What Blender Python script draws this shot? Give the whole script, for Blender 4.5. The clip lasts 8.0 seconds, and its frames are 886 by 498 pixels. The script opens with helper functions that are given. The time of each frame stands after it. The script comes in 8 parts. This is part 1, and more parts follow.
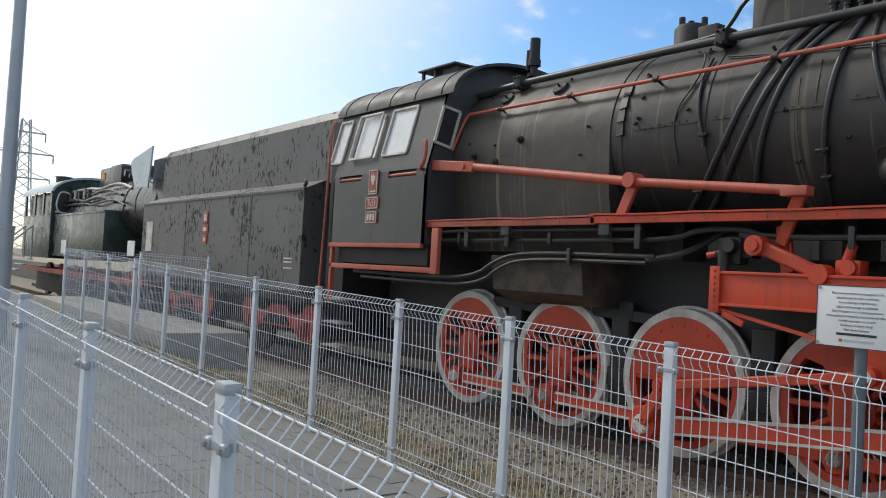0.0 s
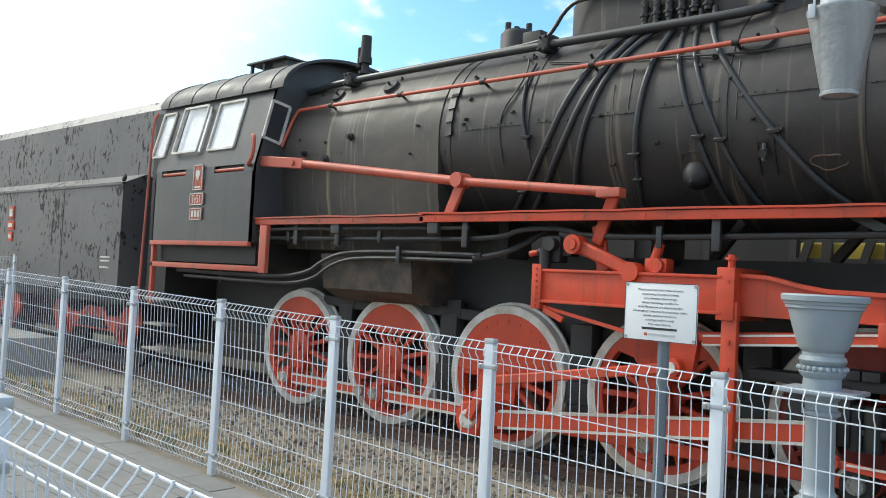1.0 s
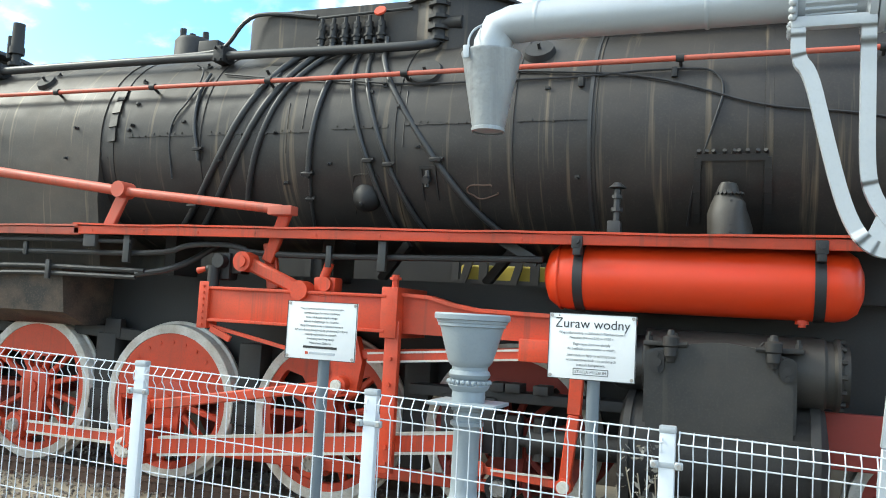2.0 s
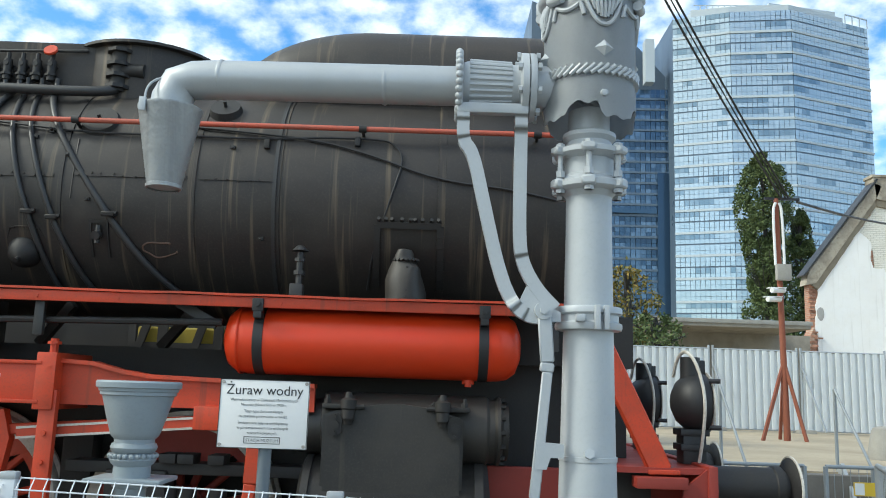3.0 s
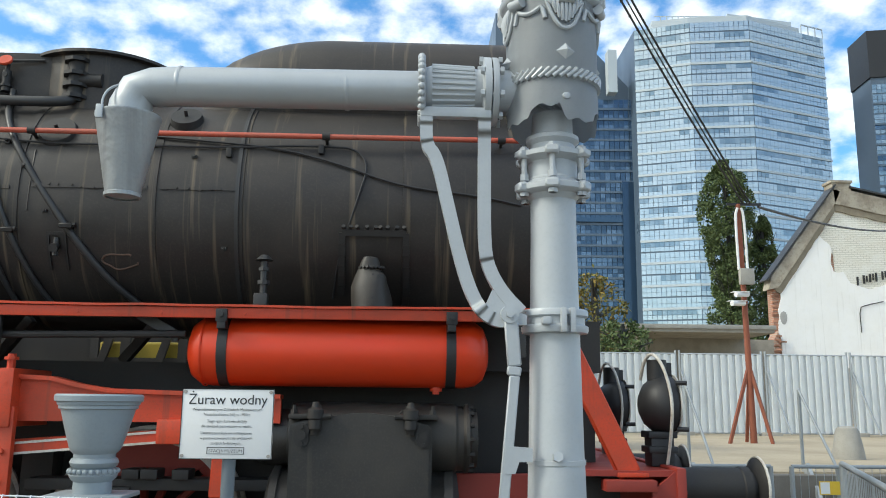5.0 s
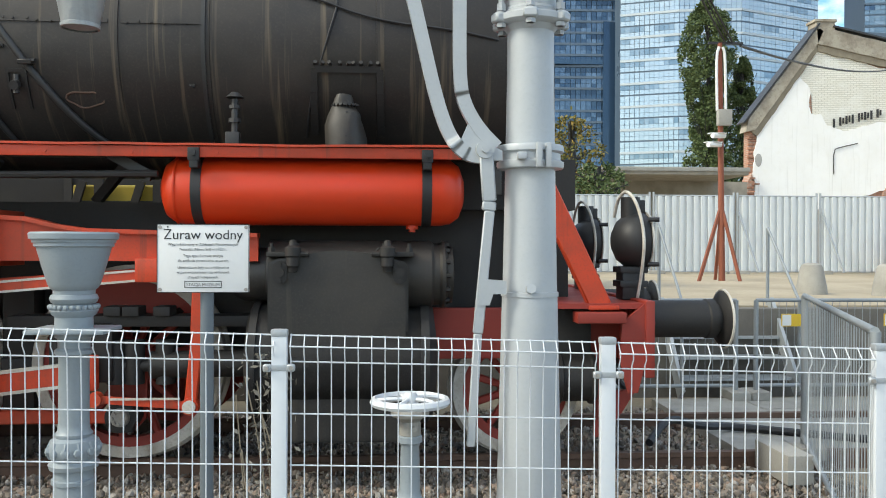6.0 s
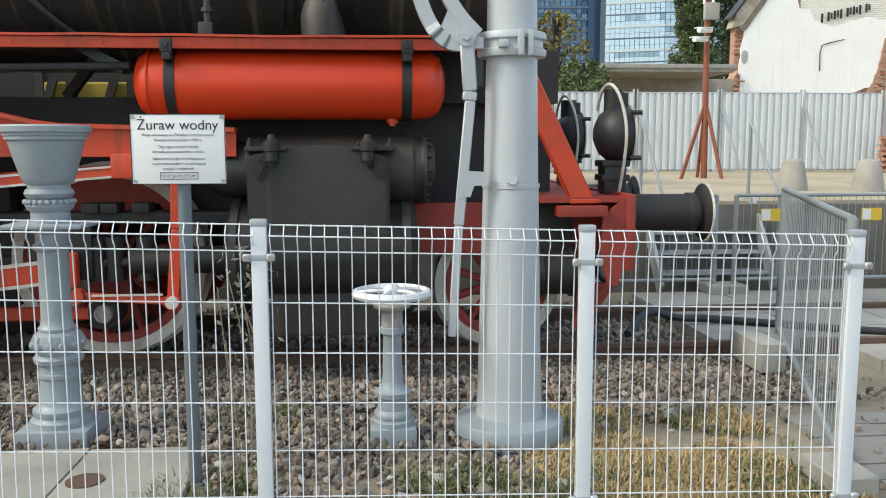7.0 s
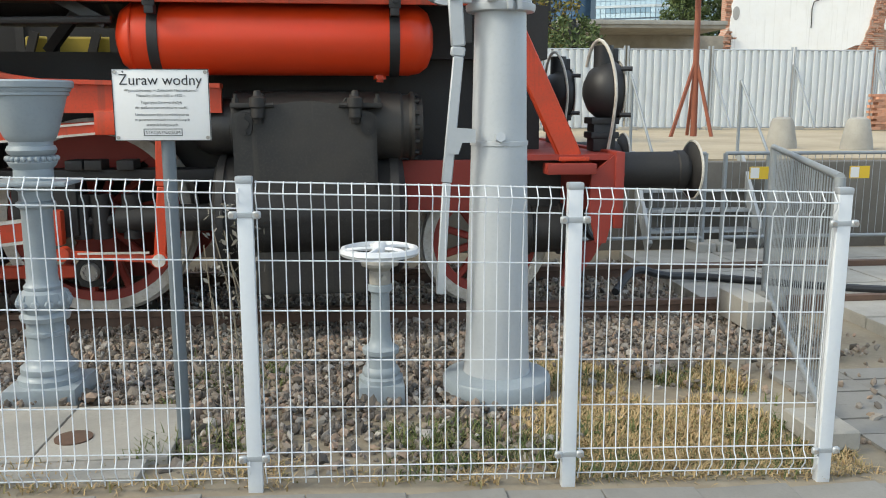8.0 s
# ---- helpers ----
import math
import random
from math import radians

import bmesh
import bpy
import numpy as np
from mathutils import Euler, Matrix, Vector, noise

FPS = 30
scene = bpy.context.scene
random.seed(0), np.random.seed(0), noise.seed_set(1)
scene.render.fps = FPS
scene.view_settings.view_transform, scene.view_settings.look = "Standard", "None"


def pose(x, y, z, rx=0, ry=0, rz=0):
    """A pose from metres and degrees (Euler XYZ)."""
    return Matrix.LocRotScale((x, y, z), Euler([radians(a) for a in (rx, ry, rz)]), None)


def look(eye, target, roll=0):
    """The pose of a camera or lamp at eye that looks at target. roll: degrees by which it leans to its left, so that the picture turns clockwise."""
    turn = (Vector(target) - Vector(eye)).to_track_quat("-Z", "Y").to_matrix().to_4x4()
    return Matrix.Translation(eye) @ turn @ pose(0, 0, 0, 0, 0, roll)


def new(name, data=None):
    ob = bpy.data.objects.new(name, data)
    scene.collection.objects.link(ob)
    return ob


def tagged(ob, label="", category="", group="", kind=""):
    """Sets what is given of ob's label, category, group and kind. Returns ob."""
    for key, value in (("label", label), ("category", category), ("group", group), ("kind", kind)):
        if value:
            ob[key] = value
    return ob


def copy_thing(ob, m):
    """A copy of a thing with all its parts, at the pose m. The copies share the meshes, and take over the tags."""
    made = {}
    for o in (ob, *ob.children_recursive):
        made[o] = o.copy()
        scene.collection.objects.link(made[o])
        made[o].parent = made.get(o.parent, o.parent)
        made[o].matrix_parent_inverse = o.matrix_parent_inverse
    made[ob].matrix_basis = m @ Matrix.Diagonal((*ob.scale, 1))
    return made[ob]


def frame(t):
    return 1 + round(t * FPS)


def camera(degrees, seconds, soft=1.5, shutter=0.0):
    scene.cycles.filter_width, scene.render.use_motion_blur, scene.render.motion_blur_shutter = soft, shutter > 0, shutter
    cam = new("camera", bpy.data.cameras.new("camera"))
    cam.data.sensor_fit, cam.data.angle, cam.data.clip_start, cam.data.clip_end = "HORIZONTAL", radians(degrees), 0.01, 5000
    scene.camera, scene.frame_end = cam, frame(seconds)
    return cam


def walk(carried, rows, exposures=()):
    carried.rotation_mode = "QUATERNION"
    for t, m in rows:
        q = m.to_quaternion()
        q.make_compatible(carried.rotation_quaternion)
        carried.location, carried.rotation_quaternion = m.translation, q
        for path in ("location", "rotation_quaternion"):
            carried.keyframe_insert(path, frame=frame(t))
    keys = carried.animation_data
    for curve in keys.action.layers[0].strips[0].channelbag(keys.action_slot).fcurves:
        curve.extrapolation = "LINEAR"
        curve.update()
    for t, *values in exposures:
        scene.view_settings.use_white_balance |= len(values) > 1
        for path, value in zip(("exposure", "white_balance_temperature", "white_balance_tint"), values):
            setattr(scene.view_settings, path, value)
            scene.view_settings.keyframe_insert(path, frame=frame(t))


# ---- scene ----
cam = camera(56.0, 8.0, soft=1.0)
PATH = [
    (0, (0.25, -3.587, 1.649), (-1.358, -2.399, 1.705), 3.3),
    (0.5, (0.251, -3.557, 1.656), (-1.275, -2.265, 1.712), 3.2),
    (1, (0.258, -3.498, 1.657), (-1.088, -2.021, 1.73), 3.0),
    (1.5, (0.28, -3.438, 1.654), (-0.79, -1.751, 1.762), 2.9),
    (2, (0.316, -3.399, 1.666), (-0.394, -1.536, 1.823), 3.2),
    (2.2, (0.326, -3.374, 1.666), (-0.214, -1.457, 1.852), 3.3),
    (3.3, (0.402, -3.367, 1.71), (0.472, -1.412, 2.129), 1.1),
    (3.5, (0.401, -3.371, 1.72), (0.475, -1.433, 2.208), 0.8),
    (4, (0.397, -3.364, 1.716), (0.445, -1.459, 2.323), 0.5),
    (4.2, (0.399, -3.36, 1.705), (0.444, -1.457, 2.318), 0.5),
    (5.3, (0.412, -3.326, 1.646), (0.504, -1.341, 1.872), 0.5),
    (5.5, (0.416, -3.32, 1.637), (0.519, -1.329, 1.789), 0.3),
    (6, (0.423, -3.305, 1.613), (0.555, -1.309, 1.606), 0.2),
    (6.5, (0.434, -3.294, 1.583), (0.589, -1.304, 1.446), 0.1),
    (7, (0.438, -3.286, 1.56), (0.609, -1.308, 1.318), -0.1),
    (7.5, (0.443, -3.281, 1.555), (0.63, -1.315, 1.235), 0.1),
    (8, (0.447, -3.273, 1.555), (0.642, -1.312, 1.214), -0.0),
]
EXPOSURES = [(0, 0.30, 6550, 8), (0.5, 0.53, 6500, 7), (1, 1.0, 6450, 4), (1.5, 1.31, 6400, 2), (2, 1.52, 6400, 0), (2.2, 1.52, 6400, 0), (3.3, 0.60, 6300, 1), (3.5, 0.50, 6280, 2), (4, 0.46, 6260, 2), (4.2, 0.46, 6260, 2),
             (5.3, 1.0, 6620, 3), (5.5, 1.05, 6620, 3), (6, 1.07, 6780, 4), (6.5, 1.03, 6830, 4), (7, 1.0, 6880, 5), (8, 1.0, 6880, 5)]
walk(cam, [(t, look(eye, target, roll)) for t, eye, target, roll in PATH], EXPOSURES)

# ---- light ----
SUN_AZ, SUN_EL = radians(-106), radians(40)          # from +y towards +x, and above the horizon
world = bpy.data.worlds.new("sky")
scene.world = world
world.use_nodes = True
wn, wl = world.node_tree.nodes, world.node_tree.links
wn.clear()
sky = wn.new("ShaderNodeTexSky")
sky.sky_type, sky.sun_disc = "NISHITA", False
sky.sun_elevation, sky.sun_rotation = SUN_EL, SUN_AZ
sky.air_density, sky.dust_density, sky.ozone_density = 1.0, 1.6, 3.0
geo = wn.new("ShaderNodeTexCoord")
# small broken clouds: the sky's direction is laid on a flat layer overhead
sep = wn.new("ShaderNodeSeparateXYZ")
wl.new(geo.outputs["Generated"], sep.inputs[0])
zmax = wn.new("ShaderNodeMath"); zmax.operation = "MAXIMUM"; zmax.inputs[1].default_value = 0.0
wl.new(sep.outputs["Z"], zmax.inputs[0])
zadd = wn.new("ShaderNodeMath"); zadd.operation = "ADD"; zadd.inputs[1].default_value = 0.38
wl.new(zmax.outputs[0], zadd.inputs[0])
dx = wn.new("ShaderNodeMath"); dx.operation = "DIVIDE"
dy = wn.new("ShaderNodeMath"); dy.operation = "DIVIDE"
wl.new(sep.outputs["X"], dx.inputs[0]); wl.new(zadd.outputs[0], dx.inputs[1])
wl.new(sep.outputs["Y"], dy.inputs[0]); wl.new(zadd.outputs[0], dy.inputs[1])
flat = wn.new("ShaderNodeCombineXYZ")
wl.new(dx.outputs[0], flat.inputs[0]); wl.new(dy.outputs[0], flat.inputs[1])
# rounded puffs: cells whose places are warped by a noise, frayed by a finer one
warp = wn.new("ShaderNodeTexNoise")
warp.inputs["Scale"].default_value, warp.inputs["Detail"].default_value = 7.0, 3.0
wl.new(flat.outputs[0], warp.inputs["Vector"])
shift = wn.new("ShaderNodeVectorMath"); shift.operation = "MULTIPLY_ADD"
shift.inputs[1].default_value = (0.10, 0.10, 0.0)
wl.new(warp.outputs["Color"], shift.inputs[0]); wl.new(flat.outputs[0], shift.inputs[2])
puff = wn.new("ShaderNodeTexVoronoi")
puff.feature = "SMOOTH_F1"
puff.inputs["Scale"].default_value, puff.inputs["Smoothness"].default_value = 15.0, 0.35
wl.new(shift.outputs[0], puff.inputs["Vector"])
fray = wn.new("ShaderNodeTexNoise")
fray.inputs["Scale"].default_value, fray.inputs["Detail"].default_value, fray.inputs["Roughness"].default_value = 26.0, 6.0, 0.6
wl.new(flat.outputs[0], fray.inputs["Vector"])
bank = wn.new("ShaderNodeTexNoise")
bank.inputs["Scale"].default_value, bank.inputs["Detail"].default_value = 2.6, 3.0
wl.new(flat.outputs[0], bank.inputs["Vector"])


def sky_sum(value, factor, rest_of):
    k = wn.new("ShaderNodeMath")
    k.operation = "MULTIPLY_ADD"
    k.inputs[1].default_value = factor
    wl.new(value, k.inputs[0])
    if hasattr(rest_of, "is_linked"):
        wl.new(rest_of, k.inputs[2])
    else:
        k.inputs[2].default_value = rest_of
    return k.outputs[0]


# the clouds thin out towards -x, where only a bright haze is left
west = wn.new("ShaderNodeMapRange"); west.interpolation_type = "SMOOTHSTEP"
for key, v in (("From Min", -0.75), ("From Max", -0.15), ("To Min", -0.34), ("To Max", 0.0)):
    west.inputs[key].default_value = v
wl.new(sep.outputs["X"], west.inputs["Value"])
amount = sky_sum(puff.outputs["Distance"], -0.75, sky_sum(fray.outputs["Fac"], 0.75, sky_sum(bank.outputs["Fac"], 0.75, west.outputs[0])))
cover = wn.new("ShaderNodeMapRange"); cover.interpolation_type = "SMOOTHSTEP"
cover.inputs["From Min"].default_value, cover.inputs["From Max"].default_value = 0.07, 0.70
wl.new(amount, cover.inputs["Value"])
cloud = wn.new("ShaderNodeMix"); cloud.data_type = "RGBA"
cloud.inputs[7].default_value = (4.55, 4.75, 5.05, 1)
clear = wn.new("ShaderNodeHueSaturation"); clear.inputs["Saturation"].default_value = 1.3
wl.new(sky.outputs[0], clear.inputs["Color"])
wl.new(cover.outputs[0], cloud.inputs[0]); wl.new(clear.outputs[0], cloud.inputs[6])
# bright haze round the sun
near_sun = wn.new("ShaderNodeVectorMath"); near_sun.operation = "DOT_PRODUCT"
near_sun.inputs[1].default_value = (math.sin(SUN_AZ) * math.cos(SUN_EL), math.cos(SUN_AZ) * math.cos(SUN_EL), math.sin(SUN_EL))
wl.new(geo.outputs["Generated"], near_sun.inputs[0])
haze = wn.new("ShaderNodeMapRange"); haze.interpolation_type = "SMOOTHSTEP"
for key, v in (("From Min", 0.55), ("From Max", 0.82), ("To Min", 0.0), ("To Max", 0.95)):
    haze.inputs[key].default_value = v
wl.new(near_sun.outputs["Value"], haze.inputs["Value"])
glow = wn.new("ShaderNodeMix"); glow.data_type = "RGBA"
glow.inputs[7].default_value = (5.7, 5.8, 5.8, 1)
wl.new(haze.outputs[0], glow.inputs[0]); wl.new(cloud.outputs[2], glow.inputs[6])
bg = wn.new("ShaderNodeBackground"); bg.inputs["Strength"].default_value = 0.15
wl.new(glow.outputs[2], bg.inputs["Color"])
wo = wn.new("ShaderNodeOutputWorld"); wl.new(bg.outputs[0], wo.inputs["Surface"])

sun = new("sun", bpy.data.lights.new("sun", "SUN"))
sun.data.energy, sun.data.angle, sun.data.color = 1.3, radians(12), (1.0, 0.95, 0.87)
way = Vector((math.sin(SUN_AZ) * math.cos(SUN_EL), math.cos(SUN_AZ) * math.cos(SUN_EL), math.sin(SUN_EL)))
sun.matrix_world = look(way * 60, (0, 0, 0))
scene.view_settings.exposure = 0.0

# ---- building helpers ----
def thing(name, at, label, category, group="", kind=""):
    return tagged(placed(name, at), label, category, group, kind)


def placed(name, at):
    ob = new(name)
    ob.location = at
    ob.empty_display_size = 0.1
    return ob


def lay(name, bm, material, smooth=False):
    mesh = bpy.data.meshes.new(name)
    bmesh.ops.recalc_face_normals(bm, faces=bm.faces)
    bm.to_mesh(mesh)
    bm.free()
    mesh.materials.append(material)
    if smooth:
        mesh.shade_smooth()
        mesh.set_sharp_from_angle(angle=radians(38))
    return new(name, mesh)


def rest(ob):
    """The world place of an unturned thing or part."""
    place = Vector(ob.location)
    while ob.parent:
        place = place + ob.matrix_parent_inverse.translation
        ob = ob.parent
        place = place + Vector(ob.location)
    return place


def part(name, bm, material, parent, label="", smooth=True):
    """One mesh, built in world metres, under a thing or a part."""
    ob = lay(name, bm, material, smooth)
    ob.parent = parent
    ob.matrix_parent_inverse = Matrix.Translation(-rest(parent))
    if label:
        ob["label"] = label
    return ob


def solid(name, bm, material, label, category, group="", kind="", smooth=True):
    return tagged(lay(name, bm, material, smooth), label, category, group, kind)


def box(bm, x0, x1, y0, y1, z0, z1, bevel=0.0):
    out = bmesh.ops.create_cube(bm, size=1.0, matrix=Matrix.LocRotScale(((x0 + x1) / 2, (y0 + y1) / 2, (z0 + z1) / 2), None, (abs(x1 - x0), abs(y1 - y0), abs(z1 - z0))))
    if bevel:
        edges = {e for v in out["verts"] for e in v.link_edges}
        bmesh.ops.bevel(bm, geom=list(edges), offset=bevel, segments=2, affect="EDGES", profile=0.6)
    return bm


def turned_box(bm, m, sx, sy, sz, bevel=0.0):
    out = bmesh.ops.create_cube(bm, size=1.0, matrix=m @ Matrix.Diagonal((sx, sy, sz, 1)))
    if bevel:
        edges = {e for v in out["verts"] for e in v.link_edges}
        bmesh.ops.bevel(bm, geom=list(edges), offset=bevel, segments=1, affect="EDGES")
    return bm


def rod(bm, a, b, r, r2=None, seg=12):
    a, b = Vector(a), Vector(b)
    m = Matrix.Translation((a + b) / 2) @ (b - a).to_track_quat("Z", "Y").to_matrix().to_4x4()
    bmesh.ops.create_cone(bm, cap_ends=True, segments=seg, radius1=r, radius2=r if r2 is None else r2, depth=(b - a).length, matrix=m)
    return bm


def bar(bm, a, b, w, h, up=(0, 0, 1), bevel=0.0):
    """A straight bar of section w (sideways) by h (along up) from a to b."""
    a, b = Vector(a), Vector(b)
    x = (b - a).normalized()
    y = Vector(up).cross(x).normalized()
    z = x.cross(y)
    m = Matrix((x, y, z)).transposed().to_4x4()
    return turned_box(bm, Matrix.Translation((a + b) / 2) @ m, (b - a).length, w, h, bevel)


def turn_shape(bm, profile, m=None, seg=32, a0=0.0, a1=2 * math.pi):
    """A turned shape round z from (radius, height) pairs, then moved by m."""
    m = m or Matrix()
    full = abs(a1 - a0 - 2 * math.pi) < 1e-6
    n = seg if full else seg + 1
    rings = []
    for r, z in profile:
        if r < 1e-5:
            v = bm.verts.new(m @ Vector((0, 0, z)))
            rings.append([v] * n)
        else:
            rings.append([bm.verts.new(m @ Vector((r * math.cos(a0 + (a1 - a0) * k / seg), r * math.sin(a0 + (a1 - a0) * k / seg), z))) for k in range(n)])
    for lo, hi in zip(rings, rings[1:]):
        for k in range(seg):
            j = (k + 1) % n
            quad = []
            for v in (lo[k], lo[j], hi[j], hi[k]):
                if v not in quad:
                    quad.append(v)
            if len(quad) > 2:
                bm.faces.new(quad)
    return bm


def hose(bm, points, r, seg=8, round_by=3):
    """A bent pipe through points, its corners softened."""
    pts = [Vector(p) for p in points]
    for _ in range(round_by):
        out = [pts[0]]
        for a, b in zip(pts, pts[1:]):
            out += [a.lerp(b, 0.25), a.lerp(b, 0.75)]
        out.append(pts[-1])
        pts = out
    thin = [pts[0]]
    for p in pts[1:-1]:
        if (p - thin[-1]).length > r * 0.7:
            thin.append(p)
    pts = thin + [pts[-1]]
    rings, last = [], None
    for i, p in enumerate(pts):
        t = (pts[min(i + 1, len(pts) - 1)] - pts[max(i - 1, 0)]).normalized()
        side = last - t * last.dot(t) if last is not None else (Vector((0, 0, 1)).cross(t) if abs(t.z) < 0.95 else Vector((1, 0, 0)))
        side.normalize()
        last = side
        up = t.cross(side)
        rings.append([bm.verts.new(p + r * (math.cos(2 * math.pi * k / seg) * side + math.sin(2 * math.pi * k / seg) * up)) for k in range(seg)])
    for lo, hi in zip(rings, rings[1:]):
        for k in range(seg):
            bm.faces.new((lo[k], lo[(k + 1) % seg], hi[(k + 1) % seg], hi[k]))
    bm.faces.new(rings[0][::-1])
    bm.faces.new(rings[-1])
    return bm


def slab(bm, outline, axis, lo, hi):
    """A flat outline (pairs) pushed from lo to hi along axis: the pairs are the two other coordinates in x, y, z order."""
    def at(p, q):
        c = list(p)
        c.insert("xyz".index(axis), q)
        return bm.verts.new(c)
    a, b = [at(p, lo) for p in outline], [at(p, hi) for p in outline]
    bm.faces.new(a)
    bm.faces.new(b[::-1])
    for k in range(len(a)):
        j = (k + 1) % len(a)
        bm.faces.new((a[k], b[k], b[j], a[j]))
    return bm


def nut(bm, at, way, r=0.02, h=0.02):
    a = Vector(at)
    return rod(bm, a, a + Vector(way).normalized() * h, r, seg=6)


def B():
    return bmesh.new()


# ---- materials ----
def nodes(name):
    m = bpy.data.materials.new(name)
    m.use_nodes = True
    return m, m.node_tree.nodes, m.node_tree.links, m.node_tree.nodes["Principled BSDF"]


def noise_at(n, l, scale, detail=4.0, rough=0.6, stretch=None, coord="Object"):
    tc = n.new("ShaderNodeTexCoord")
    mp = n.new("ShaderNodeMapping")
    mp.inputs["Scale"].default_value = stretch or (1, 1, 1)
    l.new(tc.outputs[coord], mp.inputs["Vector"])
    t = n.new("ShaderNodeTexNoise")
    t.inputs["Scale"].default_value, t.inputs["Detail"].default_value, t.inputs["Roughness"].default_value = scale, detail, rough
    l.new(mp.outputs[0], t.inputs["Vector"])
    return t.outputs["Fac"]


def spread(n, l, value, lo, hi, a=0.0, b=1.0):
    r = n.new("ShaderNodeMapRange")
    for key, v in (("From Min", lo), ("From Max", hi), ("To Min", a), ("To Max", b)):
        r.inputs[key].default_value = v
    l.new(value, r.inputs["Value"])
    return r.outputs[0]


def blend(n, l, fac, a, b):
    m = n.new("ShaderNodeMix")
    m.data_type = "RGBA"
    for socket, v in ((m.inputs[0], fac), (m.inputs[6], a), (m.inputs[7], b)):
        if hasattr(v, "is_linked"):
            l.new(v, socket)
        else:
            socket.default_value = (*v, 1) if isinstance(v, tuple) and len(v) == 3 else v
    return m.outputs[2]


def bumped(n, l, b, height, strength, distance=0.01):
    k = n.new("ShaderNodeBump")
    k.inputs["Strength"].default_value, k.inputs["Distance"].default_value = strength, distance
    l.new(height, k.inputs["Height"])
    l.new(k.outputs[0], b.inputs["Normal"])


def paint(name, colour, worn, rough=0.45, metal=0.0, patch=0.35, fine=60.0, coarse=2.5, streak=None, streak_amount=0.0, bump=0.08, spot=None, random_tint=0.0, dent=0.0, dent_scale=2.2, spot_scale=26.0):
    """A painted or bare surface: a coarse and a fine variation towards worn, streaks that run down, flaked spots."""
    m, n, l, b = nodes(name)
    big = noise_at(n, l, coarse)
    small = noise_at(n, l, fine, 3.0)
    c = blend(n, l, spread(n, l, big, 0.42, 0.72, 0.0, patch), colour, worn)
    c = blend(n, l, spread(n, l, small, 0.5, 0.85, 0.0, patch), c, worn)
    if streak:
        runs = noise_at(n, l, 4.0, 4.0, 0.62, (2.4, 0.16, 0.07))
        c = blend(n, l, spread(n, l, runs, 0.57, 0.70, 0.0, streak_amount), c, streak)
    if spot:
        flake = noise_at(n, l, spot_scale, 5.0, 0.7, (1, 1, 0.6))
        c = blend(n, l, spread(n, l, flake, 0.585, 0.605), c, spot)
    if random_tint:
        info = n.new("ShaderNodeObjectInfo")
        hsv = n.new("ShaderNodeHueSaturation")
        l.new(spread(n, l, info.outputs["Random"], 0, 1, 1 - random_tint, 1 + random_tint), hsv.inputs["Value"])
        l.new(c, hsv.inputs["Color"])
        c = hsv.outputs[0]
    l.new(c, b.inputs["Base Color"])
    l.new(spread(n, l, big, 0.3, 0.7, rough - 0.08, min(rough + 0.12, 1.0)), b.inputs["Roughness"])
    b.inputs["Metallic"].default_value = metal
    bumped(n, l, b, small, bump, 0.004)
    if dent:
        wave = noise_at(n, l, dent_scale, 2.0)
        k = n.new("ShaderNodeBump")
        k.inputs["Strength"].default_value, k.inputs["Distance"].default_value = dent, 0.03
        l.new(wave, k.inputs["Height"])
        l.new(b.inputs["Normal"].links[0].from_node.outputs[0], k.inputs["Normal"])
        l.new(k.outputs[0], b.inputs["Normal"])
    return m


BLACK = paint("sooty_black_cladding", (0.0235, 0.0205, 0.019), (0.060, 0.049, 0.041), 0.52, patch=0.6, dent=0.6, streak=(0.20, 0.155, 0.10), streak_amount=0.7, bump=0.16, coarse=1.3)
DARK = paint("dark_grey_plate", (0.05, 0.048, 0.048), (0.085, 0.08, 0.075), 0.55, dent=0.7, bump=0.2, streak=(0.08, 0.075, 0.07), streak_amount=0.4)
CYL = paint("oily_cylinder_plate", (0.022, 0.021, 0.020), (0.066, 0.057, 0.048), 0.46, patch=0.6, dent=0.25, coarse=1.6, bump=0.14, streak=(0.08, 0.066, 0.05), streak_amount=0.4)
PAN = paint("rusty_ash_pan", (0.040, 0.034, 0.030), (0.16, 0.115, 0.08), 0.75, patch=0.75, coarse=4.0, bump=0.4)


